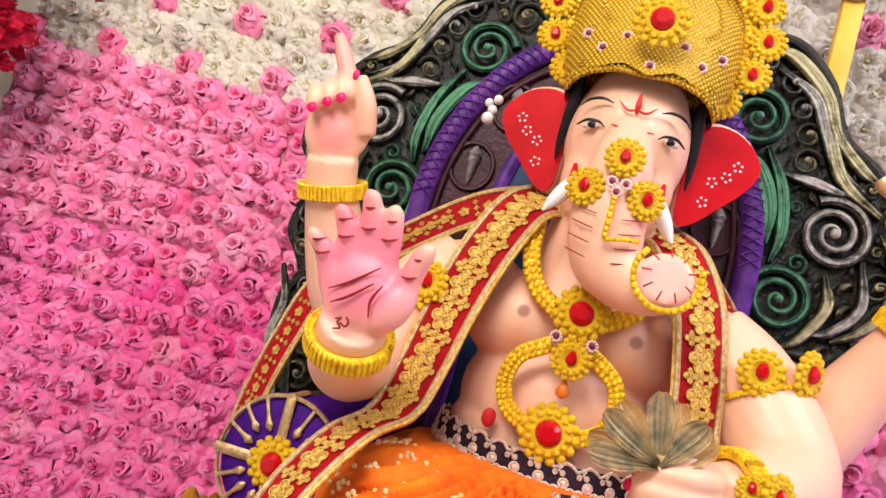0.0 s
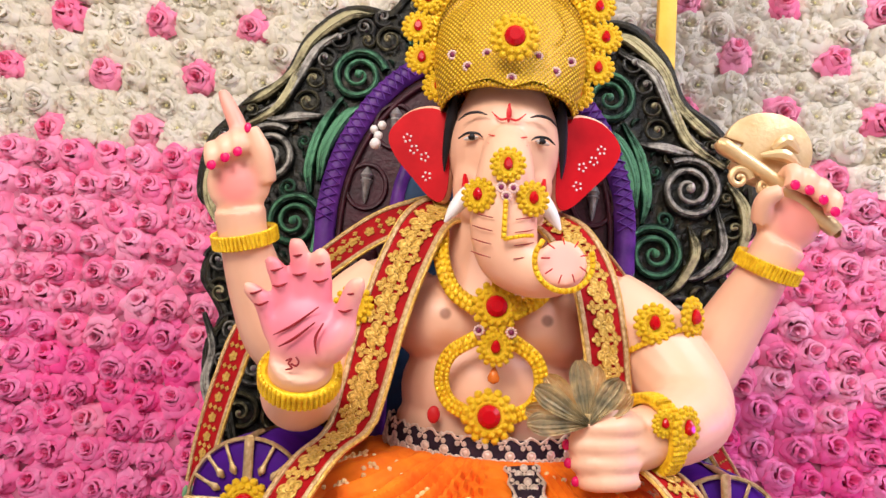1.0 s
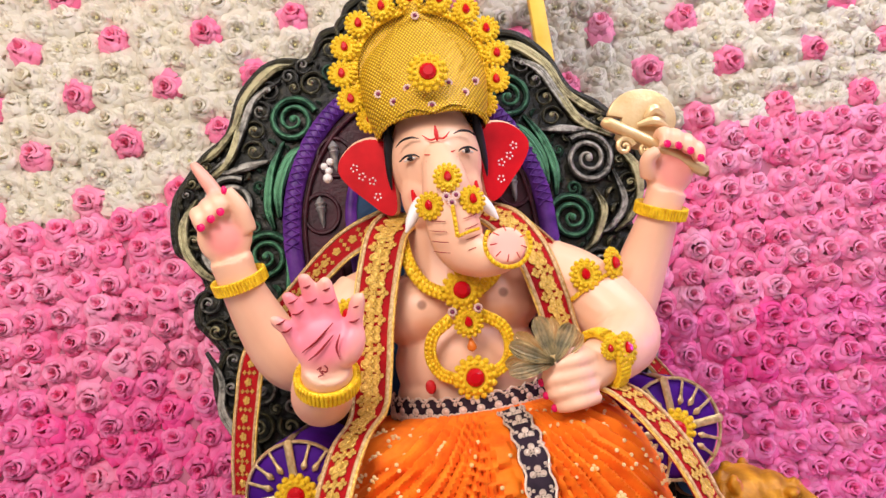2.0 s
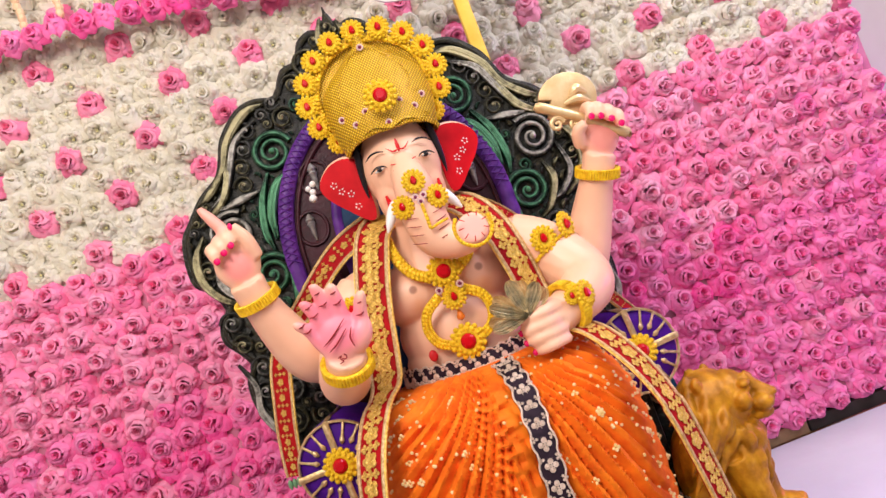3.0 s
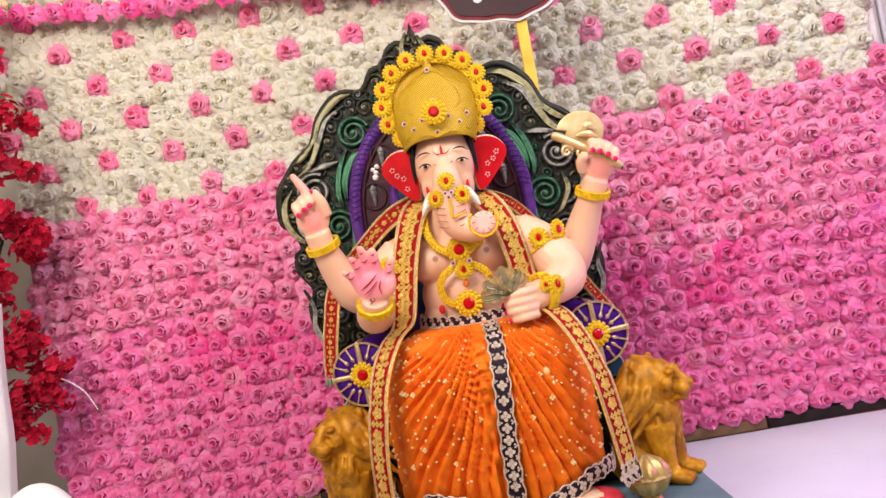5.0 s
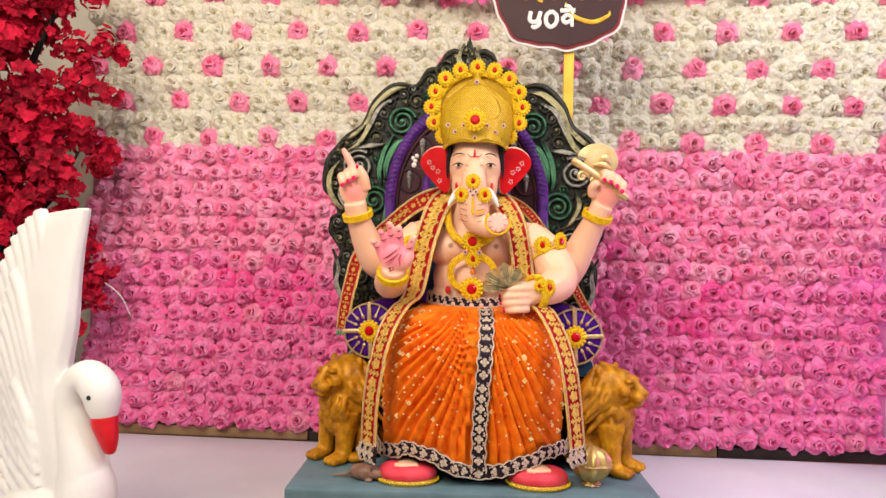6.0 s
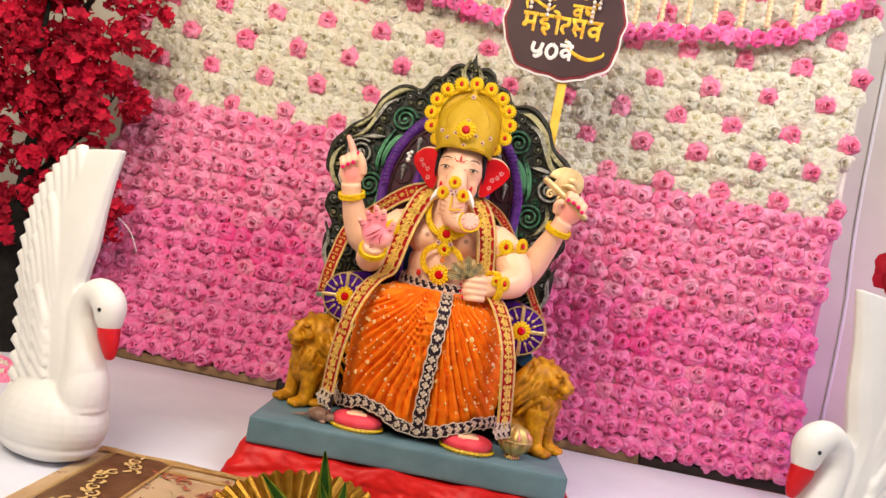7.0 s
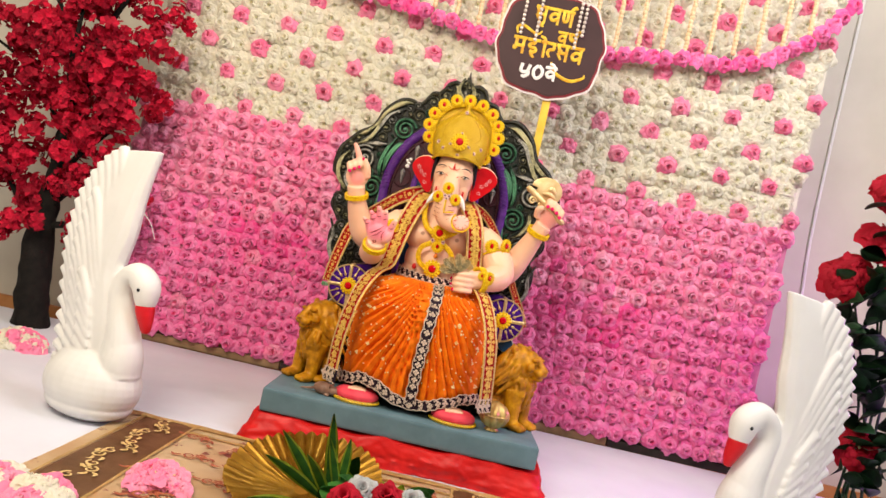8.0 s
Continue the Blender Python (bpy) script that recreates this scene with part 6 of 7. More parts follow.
def swan(label, m):
    """A plaster swan facing +x with its wings folded up into a tall plume."""
    bm = bmesh.new()
    ball(bm, (-0.030, 0, 0.095), (0.152, 0.112, 0.110), u=28, v=18)
    ball(bm, (-0.030, 0, 0.040), (0.138, 0.100, 0.045), u=28, v=14)
    ball(bm, (0.055, 0, 0.165), (0.060, 0.062, 0.105), u=20, v=14)
    tube(bm, [(0.050, 0, 0.14, 0.066), (0.045, 0, 0.24, 0.050), (0.018, 0, 0.315, 0.038), (0.004, 0, 0.365, 0.034), (0.018, 0, 0.410, 0.034), (0.052, 0, 0.428, 0.037), (0.085, 0, 0.405, 0.040), (0.094, 0, 0.370, 0.034), (0.098, 0, 0.345, 0.024)], seg=20, n=6)
    # plume: back edge and front edge of the raised wings
    back = [(-0.178, 0.06), (-0.192, 0.15), (-0.205, 0.26), (-0.222, 0.375), (-0.236, 0.48), (-0.228, 0.58), (-0.200, 0.66), (-0.152, 0.728), (-0.092, 0.772)]
    front = [(0.0, 0.06), (0.030, 0.15), (0.040, 0.22), (0.020, 0.30), (-0.010, 0.42), (0.010, 0.53), (0.018, 0.63), (0.028, 0.705), (0.044, 0.785)]
    rows = []
    for (bx, bz), (fx, fz), th in zip(smooth_points(back, 4), smooth_points(front, 4), np.linspace(0.075, 0.022, 33)):
        ring = []
        for k in range(16):
            a = 2 * math.pi * k / 16
            c, s = math.cos(a), math.sin(a)
            x = (bx + fx) / 2 + (fx - bx) / 2 * c
            z = (bz + fz) / 2 + (fz - bz) / 2 * c
            ring.append(bm.verts.new((x, th * math.copysign(abs(s) ** 0.7, s) * (0.55 + 0.45 * c), z)))
        rows.append(ring)
    for a, b in zip(rows, rows[1:]):
        for k in range(16):
            bm.faces.new((a[k], a[(k + 1) % 16], b[(k + 1) % 16], b[k]))
    bm.faces.new(rows[0][::-1])
    bm.faces.new(rows[-1])
    # feathers: long ribs that end in a scalloped back edge
    bl, fl = smooth_points(back, 10), smooth_points(front, 10)
    n = len(bl)
    for s in (-1, 1):
        for layer, (i0, i1, step, reach, inset) in enumerate(((3, n - 1, 4, 0.62, 0.0), (5, n - 20, 4, 0.44, 0.24), (7, n - 42, 4, 0.26, 0.46))):
            for i in range(i0, i1, step):
                t = i / n
                b, f = Vector((bl[i][0], 0, bl[i][1])), Vector((fl[i][0], 0, fl[i][1]))
                th = 0.075 + (0.022 - 0.075) * t
                pts = []
                drop = 0.015 + 0.52 * t ** 1.3
                for q in np.linspace(0.0, 1.0, 7):
                    w = inset + reach * q
                    p = b.lerp(f, w) + Vector((0, 0, -drop * reach * 1.5 * q ** 1.2 + 0.012))
                    c = 2 * w - 1
                    y = th * math.sqrt(max(0.03, 1 - c * c)) ** 0.7 * (0.55 + 0.45 * c)
                    pts.append((p.x - (0.004 if q == 0 else 0), s * (y + 0.004 + 0.002 * layer), max(p.z, 0.10), (0.0150 if q < 0.9 else 0.010) - 0.005 * q))
                tube(bm, pts, seg=10, n=2, flat=0.62)
    bm = fused(bm, 0.0038, 2)
    for s in (-1, 1):
        ball(bm, (0.094, s * 0.0375, 0.395), (0.0052, 0.004, 0.0052), 2, u=10, v=8)
    tube(bm, [(0.096, 0, 0.352, 0.026), (0.100, 0, 0.335, 0.0265), (0.110, 0, 0.305, 0.020), (0.116, 0, 0.280, 0.012), (0.117, 0, 0.274, 0.005)], seg=16, n=4, mat=1)
    ob = thing("swan_figure", bm, SWAN_WHITE, label, "swan statue", "swan figures", mats=[SWAN_WHITE, BEAK_RED, HAIR])
    ob.matrix_world = m
    return ob


swan("white plaster swan with raised feathered wings and red beak", pose(-0.838, -0.425, 0.002, 0, 0, -18))
swan("white plaster swan with raised wings beside the flower wall", pose(1.045, -0.385, 0.002, 0, 0, 198))

# ---- sign on its pole ----
SIGN_Y = 0.28
sign = empty("festival_sign", pose(0.235, SIGN_Y, 1.52))
tagged(sign, "dark brown shaped sign with gold writing on a yellow pole", "sign")


def wavy(rx, rz, n, amp):
    out = []
    for k in range(n):
        a = 2 * math.pi * k / n
        q = (abs(math.cos(a)) ** 2.6 + abs(math.sin(a)) ** 2.6) ** (-1 / 2.6)
        w = 1 + amp * math.sin(a * 8 + 0.4) + amp * 0.5 * math.sin(a * 16)
        out.append((rx * q * w * math.cos(a), rz * q * w * math.sin(a)))
    return out


SIGN_WHITE = mottled("sign_white", [(0.3, (0.72, 0.66, 0.62)), (0.7, (0.8, 0.75, 0.7))], 20, 0.5, bump=0.05)
SIGN_RED = mottled("sign_red", [(0.3, (0.16, 0.008, 0.015)), (0.7, (0.22, 0.012, 0.02))], 20, 0.5, bump=0.05)
SIGN_GOLD = mottled("sign_gold", [(0.35, (0.6, 0.26, 0.01)), (0.65, (0.85, 0.58, 0.04))], 45, 0.4, bump=0.05)
bm = bmesh.new()
plate(bm, wavy(0.202, 0.199, 120, 0.022), 0.0, 0.006, 0.0)
part("white_board", bm, SIGN_WHITE, sign)
bm = bmesh.new()
plate(bm, wavy(0.196, 0.192, 120, 0.022), -0.003, -0.0008, 0.0)
part("red_edge", bm, SIGN_RED, sign)
bm = bmesh.new()
plate(bm, wavy(0.188, 0.184, 120, 0.022), -0.0056, -0.0032, 0.0)
part("brown_face", bm, BROWN_SIGN, sign)
pole = part("pole", box(bmesh.new(), 0.016, 0.046, 0.008, 0.028, -1.52 + 0.0, -0.12, 0.003), YELLOW_PAINT, sign, "yellow square pole")


def stroke(parent, pts, w, mat, y=-0.0075):
    """One brush stroke of the sign writing."""
    bm = bmesh.new()
    tube(bm, [(x, y, z, w * (pw if pw else 1)) for x, z, pw in pts], seg=8, n=5, flat=0.25)
    return bm


def glyph(name, strokes, x0, z0, sx, sz, w, mat):
    """A written sign made of brush strokes in a unit cell."""
    bm = bmesh.new()
    for st in strokes:
        tube(bm, [(x0 + p[0] * sx, -0.0072, z0 + p[1] * sz, w * (p[2] if len(p) > 2 else 1.0)) for p in st], seg=8, n=5 if len(st) > 2 else 2, flat=0.3)
    return part(name, bm, mat, sign)


BAR = [(0.78, 1.0), (0.78, 0.0, 0.8)]
HEADLINE = [(-0.05, 1.0), (1.0, 1.02)]
GL = {
    "sa": [HEADLINE, BAR, [(0.10, 0.98), (0.22, 0.70), (0.36, 0.62), (0.12, 0.50)], [(0.12, 0.50), (0.40, 0.08, 0.6)], [(0.20, 0.50), (0.50, 0.52), (0.78, 0.52)]],
    "u": [[(0.76, 0.02), (0.62, -0.22), (0.42, -0.12), (0.50, -0.02, 0.7), (0.80, -0.30, 0.5)]],
    "va": [HEADLINE, BAR, [(0.78, 0.62), (0.45, 0.72), (0.15, 0.50), (0.35, 0.25), (0.78, 0.42)]],
    "na": [HEADLINE, BAR, [(0.12, 1.0), (0.12, 0.45), (0.28, 0.32), (0.46, 0.45), (0.46, 1.0)]],
    "reph": [[(0.60, 1.02, 0.6), (0.78, 1.25), (0.98, 1.36), (1.12, 1.24, 0.6)]],
    "sha": [HEADLINE, BAR, [(0.12, 1.0), (0.15, 0.62), (0.40, 0.45), (0.78, 0.62)], [(0.20, 0.85), (0.70, 0.30, 0.7)]],
    "ma": [HEADLINE, BAR, [(0.22, 1.0), (0.22, 0.38), (0.10, 0.30), (0.16, 0.44), (0.45, 0.50), (0.78, 0.50)]],
    "ha": [HEADLINE, [(0.52, 1.0), (0.52, 0.80), (0.28, 0.76), (0.16, 0.60), (0.34, 0.50), (0.60, 0.50), (0.70, 0.34), (0.52, 0.22), (0.34, 0.28), (0.40, 0.08), (0.66, -0.12, 0.6)]],
    "o": [[(-0.05, 1.0), (0.50, 1.02)], [(0.22, 1.0), (0.22, 0.0, 0.8)], [(0.22, 1.0), (0.10, 1.26), (-0.22, 1.34, 0.6)]],
    "t": [[(-0.05, 1.0), (0.55, 1.0)], [(0.46, 1.0), (0.40, 0.66), (0.12, 0.58), (0.02, 0.36), (0.22, 0.10, 0.6)]],
    "five": [[(0.12, 0.95), (0.05, 0.45), (0.30, 0.28), (0.62, 0.42), (0.80, 0.95)], [(0.62, 0.55), (0.74, 0.20), (0.40, -0.05), (0.18, 0.05, 0.7)]],
    "zero": [[(0.45, 0.98), (0.12, 0.70), (0.10, 0.25), (0.42, -0.02), (0.78, 0.25), (0.80, 0.70), (0.45, 0.98)]],
    "e": [[(0.78, 1.0), (0.55, 1.25), (0.25, 1.30, 0.6)]],
}


def word(letters, x, z, sx, sz, gap, w, mat):
    for g in letters:
        st = []
        for k in g.split("+"):
            st += GL[k]
        glyph("letter", st, x, z, sx, sz, w, mat)
        x += gap * {"t": 0.62, "o": 0.48}.get(g, 1.0)


word(["sa+u", "va", "na+reph"], -0.080, 0.078, 0.046, 0.056, 0.050, 0.0060, SIGN_GOLD)
word(["va", "sha+reph"], 0.020, 0.012, 0.036, 0.042, 0.040, 0.0050, SIGN_GOLD)
word(["ma", "ha", "o", "t", "sa", "va"], -0.138, -0.052, 0.048, 0.058, 0.053, 0.0062, SIGN_GOLD)
word(["five", "zero", "va+e"], -0.092, -0.132, 0.043, 0.048, 0.047, 0.0062, SIGN_WHITE)
bm = bmesh.new()
tube(bm, [(0.015, -0.0072, -0.062, 0.003), (0.040, -0.0072, -0.100, 0.006), (0.095, -0.0072, -0.118, 0.0065), (0.140, -0.0072, -0.100, 0.005), (0.146, -0.0072, -0.085, 0.002)], seg=8, flat=0.3)
part("flourish", bm, SIGN_GOLD, sign)
bm = bmesh.new()
tube(bm, [(-0.130, -0.0072, 0.020, 0.003), (-0.135, -0.0072, 0.045, 0.005), (-0.110, -0.0072, 0.052, 0.0055), (-0.060, -0.0072, 0.030, 0.005), (-0.040, -0.0072, 0.045, 0.002)], seg=8, flat=0.3)
part("flourish", bm, SIGN_GOLD, sign)
CRYSTAL = mottled("crystal", [(0.3, (0.6, 0.5, 0.42)), (0.7, (0.8, 0.72, 0.65))], 90, 0.12, metal=0.3, bump=0.0)
for x, z0 in ((-0.120, 0.02), (-0.062, 0.0), (0.085, -0.01), (0.105, 0.04)):
    bm = bmesh.new()
    k = 0
    z = 0.50
    while z > z0:
        ball(bm, (0, 0, z), (0.0065, 0.005, 0.0075), u=8, v=6)
        z -= 0.0165
    string = thing("crystal_string", bm, CRYSTAL, "string of clear faceted beads hanging before the sign", "bead string", "crystal strings")
    string.location = (0.235 + x, SIGN_Y - 0.02, 1.52)

# ---- blossom tree ----
BLOSSOM = petal_material("red_blossom", (0.20, 0.001, 0.012), (0.70, 0.008, 0.045), 0.15)
BARK = mottled("black_bark", [(0.3, (0.004, 0.0035, 0.003)), (0.7, (0.014, 0.011, 0.009))], 30, 0.85, spec=0.2, bump=0.8, bump_scale=60, dist=0.006)
DARK_LEAF = mottled("dark_leaf", [(0.3, (0.008, 0.03, 0.012)), (0.7, (0.02, 0.07, 0.025))], 30, 0.45, bump=0.2)


def blossom_cluster(seed):
    """A clump of small five-petalled cloth blossoms, about 6 cm in radius."""
    r = random.Random(seed)
    vs, fs = [], []
    for k in range(20):
        d = Vector((r.gauss(0, 1), r.gauss(0, 1), r.gauss(0, 1))).normalized()
        c = d * r.uniform(0.018, 0.058)
        d = (d + Vector((0, -0.5, 0.1))).normalized()
        s1 = d.orthogonal().normalized()
        s2 = d.cross(s1)
        size = r.uniform(0.017, 0.026)
        for p in range(5):
            a = 2 * math.pi * p / 5 + r.uniform(-0.2, 0.2)
            u = s1 * math.cos(a) + s2 * math.sin(a)
            w = s1 * -math.sin(a) + s2 * math.cos(a)
            n = len(vs)
            vs += [c, c + u * size * 0.6 - w * size * 0.5 + d * size * 0.3, c + u * size * 1.1 + d * size * r.uniform(0.0, 0.5), c + u * size * 0.6 + w * size * 0.5 + d * size * 0.3]
            fs.append((n, n + 1, n + 2, n + 3))
    me = bpy.data.meshes.new("blossom")
    me.from_pydata([tuple(v) for v in vs], [], fs)
    me.materials.append(BLOSSOM)
    return me


CLUSTERS = [blossom_cluster(s) for s in range(5)]
tree = empty("blossom_tree", pose(-1.63, 0.5, 0.0))
tagged(tree, "artificial tree with a black trunk and dense crimson blossom", "tree")
bm = bmesh.new()
tube(bm, [(0.02, 0, FLOOR_Z, 0.095), (0.0, 0, 0.0, 0.075), (-0.03, 0, 0.20, 0.062), (-0.045, 0.01, 0.40, 0.055), (-0.03, 0.0, 0.60, 0.040), (-0.02, 0, 0.85, 0.032), (0.0, 0.0, 1.2, 0.018)], seg=14, n=6)
for v in bm.verts:
    v.co += Vector((1, 1, 0)) * 0.010 * noise.noise(v.co * 14)
part("trunk", bm, BARK, tree)
BRANCHES = [[(-0.03, 0, 0.34), (-0.14, -0.03, 0.50), (-0.25, -0.04, 0.66), (-0.34, -0.05, 0.80)], [(-0.03, 0, 0.60), (0.08, -0.05, 0.74), (0.20, -0.05, 0.88), (0.27, -0.04, 1.02)],
         [(-0.02, 0, 0.80), (-0.12, -0.04, 0.95), (-0.26, -0.05, 1.08), (-0.42, -0.05, 1.16)], [(0, 0, 0.95), (0.10, -0.08, 1.08), (0.22, -0.08, 1.20), (0.33, -0.06, 1.30)],
         [(0, 0, 1.1), (-0.08, -0.06, 1.25), (-0.16, -0.08, 1.42), (-0.22, -0.05, 1.62)], [(0, 0, 1.15), (0.08, -0.02, 1.32), (0.18, -0.04, 1.50), (0.26, -0.02, 1.68)],
         [(0, 0, 0.9), (0.0, -0.1, 1.05), (0.02, -0.14, 1.25), (0.02, -0.12, 1.5)], [(-0.03, 0, 0.50), (0.10, -0.04, 0.62), (0.22, -0.03, 0.68), (0.31, -0.02, 0.72)], [(-0.03, 0, 0.42), (0.12, 0.0, 0.46), (0.22, 0.0, 0.50), (0.345, 0.02, 0.585)]]
r = random.Random(11)
for bough in BRANCHES:
    bm = bmesh.new()
    tube(bm, [(*p, 0.016 - 0.004 * i) for i, p in enumerate(bough)], seg=8, n=5)
    part("bough", bm, BARK, tree)
    small = bough in BRANCHES[-2:]
    for q in smooth_points(bough, 7)[4:]:
        for k in range(2):
            spread = 0.028 if small else 0.066
            ob = new("blossom", CLUSTERS[r.randrange(5)])
            ob.parent = tree
            ob.matrix_basis = pose(q[0] + r.gauss(0, spread), q[1] - 0.02 + r.gauss(0, spread * 0.8), q[2] + r.gauss(0, spread), r.uniform(-40, 40), r.uniform(0, 360), r.uniform(-40, 40)) @ Matrix.Scale(r.uniform(0.6, 1.15) * (0.7 if small else 1), 4)
bm = bmesh.new()
tube(bm, [(0.35, 0.0, 0.575, 0.002), (0.375, 0.01, 0.555, 0.002), (0.405, 0.02, 0.52, 0.0018), (0.43, 0.03, 0.46, 0.0015)], seg=6)
part("wire", bm, IVORY, tree, "bare white wire stem")

# ---- rose plant ----
RED_ROSE = petal_material("red_rose", (0.34, 0.003, 0.012), (0.62, 0.012, 0.04))


def leaf_mesh(length, width, mat, droop=0.3, name="leaf", margin=None):
    bm = bmesh.new()
    n, rows = 8, []
    for j in range(n + 1):
        t = j / n
        w = width * math.sin(math.pi * (0.04 + 0.94 * t)) ** 0.9 + 0.0005
        y = -droop * length * t * t
        rows.append([bm.verts.new((u * w, y + abs(u) * w * 0.35, t * length)) for u in (-1, -0.62, 0, 0.62, 1)])
    for a, b in zip(rows, rows[1:]):
        for i in range(4):
            bm.faces.new((a[i], a[i + 1], b[i + 1], b[i])).material_index = 1 if margin and i in (0, 3) else 0
    bmesh.ops.solidify(bm, geom=bm.faces[:], thickness=0.0008)
    me = bpy.data.meshes.new(name)
    bm.to_mesh(me)
    bm.free()
    me.polygons.foreach_set("use_smooth", [True] * len(me.polygons))
    me.materials.append(mat)
    if margin:
        me.materials.append(margin)
    return me


plant = empty("rose_plant", pose(1.70, 0.32, 0.0))
tagged(plant, "tall artificial rose plant with red blooms and dark leaves", "plant")
big = [rose_data(k, RED_ROSE, 0.075) for k in (4, 5, 6, 2)]
dark_leaf = leaf_mesh(0.13, 0.038, DARK_LEAF)
HEADS = [(-0.215, 0.0, 0.90, -25), (-0.10, 0.0, 1.06, 10), (-0.12, -0.04, 1.24, -10), (-0.03, -0.05, 0.95, 20), (-0.06, -0.05, 0.30, -10), (0.06, -0.02, 1.15, 15), (-0.16, 0.02, 0.93, 25)]
for k, (x, y, z, t) in enumerate(HEADS):
    bm = bmesh.new()
    tube(bm, [(0.02 * k - 0.06, 0.02, 0.0, 0.006), (x * 0.3 + 0.02, 0.02, z * 0.5, 0.005), (x, y + 0.02, z - 0.02, 0.004)], seg=8)
    stem = part("stem", bm, DARK_LEAF, plant)
    ob = new("bloom", big[k % 4])
    ob.parent = plant
    ob.matrix_basis = pose(x, y, z, 65, t, 0)
    for q in range(20):
        lf = new("leaf", dark_leaf)
        lf.parent = plant
        s = r.uniform(0.25, 0.95)
        lf.matrix_basis = pose(x * s + r.uniform(-0.09, 0.10), y + r.uniform(-0.06, 0.04), z * s, r.uniform(20, 70), r.uniform(-80, 80), r.uniform(-60, 60)) @ Matrix.Scale(r.uniform(0.7, 1.2), 4)

# conduit on the wall
bm = bmesh.new()
tube(bm, [(1.70, 1.140, FLOOR_Z, 0.008), (1.715, 1.140, 0.7, 0.008), (1.69, 1.140, 1.3, 0.008), (1.70, 1.140, 3.0, 0.008)], seg=8)
thing("wall_cable", bm, SWAN_WHITE, "white cable running up the wall", "cable")

# ---- runner cloth, tray and flowers in front ----
def runner_material():
    mat, nt, b = shader("runner_cloth")
    base = ramp_node(nt, [(0.35, (0.74, 0.50, 0.25)), (0.65, (0.86, 0.68, 0.42))], noise_node(nt, 5))
    spots = ramp_node(nt, [(0.60, (0, 0, 0)), (0.63, (1, 1, 1))], noise_node(nt, 13, 6, rough=0.62))
    mix = nt.nodes.new("ShaderNodeMix")
    mix.data_type = "RGBA"
    mix.inputs["B"].default_value = (0.36, 0.07, 0.04, 1)
    nt.links.new(spots, mix.inputs["Factor"])
    nt.links.new(base, mix.inputs["A"])
    nt.links.new(mix.outputs["Result"], b.inputs["Base Color"])
    b.inputs["Roughness"].default_value = 0.45
    b.inputs["Sheen Weight"].default_value = 0.2
    bump_node(nt, b, noise_node(nt, 260), 0.25)
    return mat


RUNNER = runner_material()
RUNNER_BROWN = mottled("runner_brown", [(0.3, (0.22, 0.10, 0.04)), (0.7, (0.32, 0.16, 0.07))], 18, 0.45, bump=0.2, bump_scale=260)
RUNNER_GOLD = mottled("runner_gold", [(0.3, (0.58, 0.36, 0.10)), (0.7, (0.80, 0.58, 0.26))], 30, 0.4, bump=0.2, bump_scale=260)
cloth2 = empty("runner_cloth", pose(0, 0, 0.004))
tagged(cloth2, "tan and brown patterned cloth runner with rust flowers", "cloth")


def sheet(x0, x1, y0, y1, z, th=0.003, nx=30, ny=24):
    bm = bmesh.new()
    g = [[bm.verts.new((x0 + (x1 - x0) * i / nx, y0 + (y1 - y0) * j / ny, z + 0.0035 * noise.noise(Vector((i * 0.25 * (x1 - x0), j * 0.2, 3))))) for i in range(nx + 1)] for j in range(ny + 1)]
    for a, b in zip(g, g[1:]):
        for i in range(nx):
            bm.faces.new((a[i], a[i + 1], b[i + 1], b[i]))
    bmesh.ops.solidify(bm, geom=bm.faces[:], thickness=-th)
    return bm


part("field", sheet(-0.775, 0.42, -1.7, -0.315, 0.003), RUNNER, cloth2)
part("side_band", sheet(-0.72, -0.575, -1.7, -0.335, 0.0075, 0.002, 6, 30), RUNNER_BROWN, cloth2, "brown side band")
part("side_band", sheet(0.22, 0.365, -1.7, -0.335, 0.0075, 0.002, 6, 30), RUNNER_BROWN, cloth2, "brown side band")
part("end_band", sheet(-0.775, 0.42, -0.345, -0.313, 0.0078, 0.002, 40, 2), RUNNER_GOLD, cloth2, "gold end band")
part("end_line", sheet(-0.575, 0.22, -0.40, -0.385, 0.0072, 0.002, 40, 2), RUNNER_GOLD, cloth2, "gold line")
RUNNER_RUST = mottled("runner_rust", [(0.3, (0.30, 0.07, 0.03)), (0.7, (0.46, 0.15, 0.07))], 40, 0.5, bump=0.2, bump_scale=260)


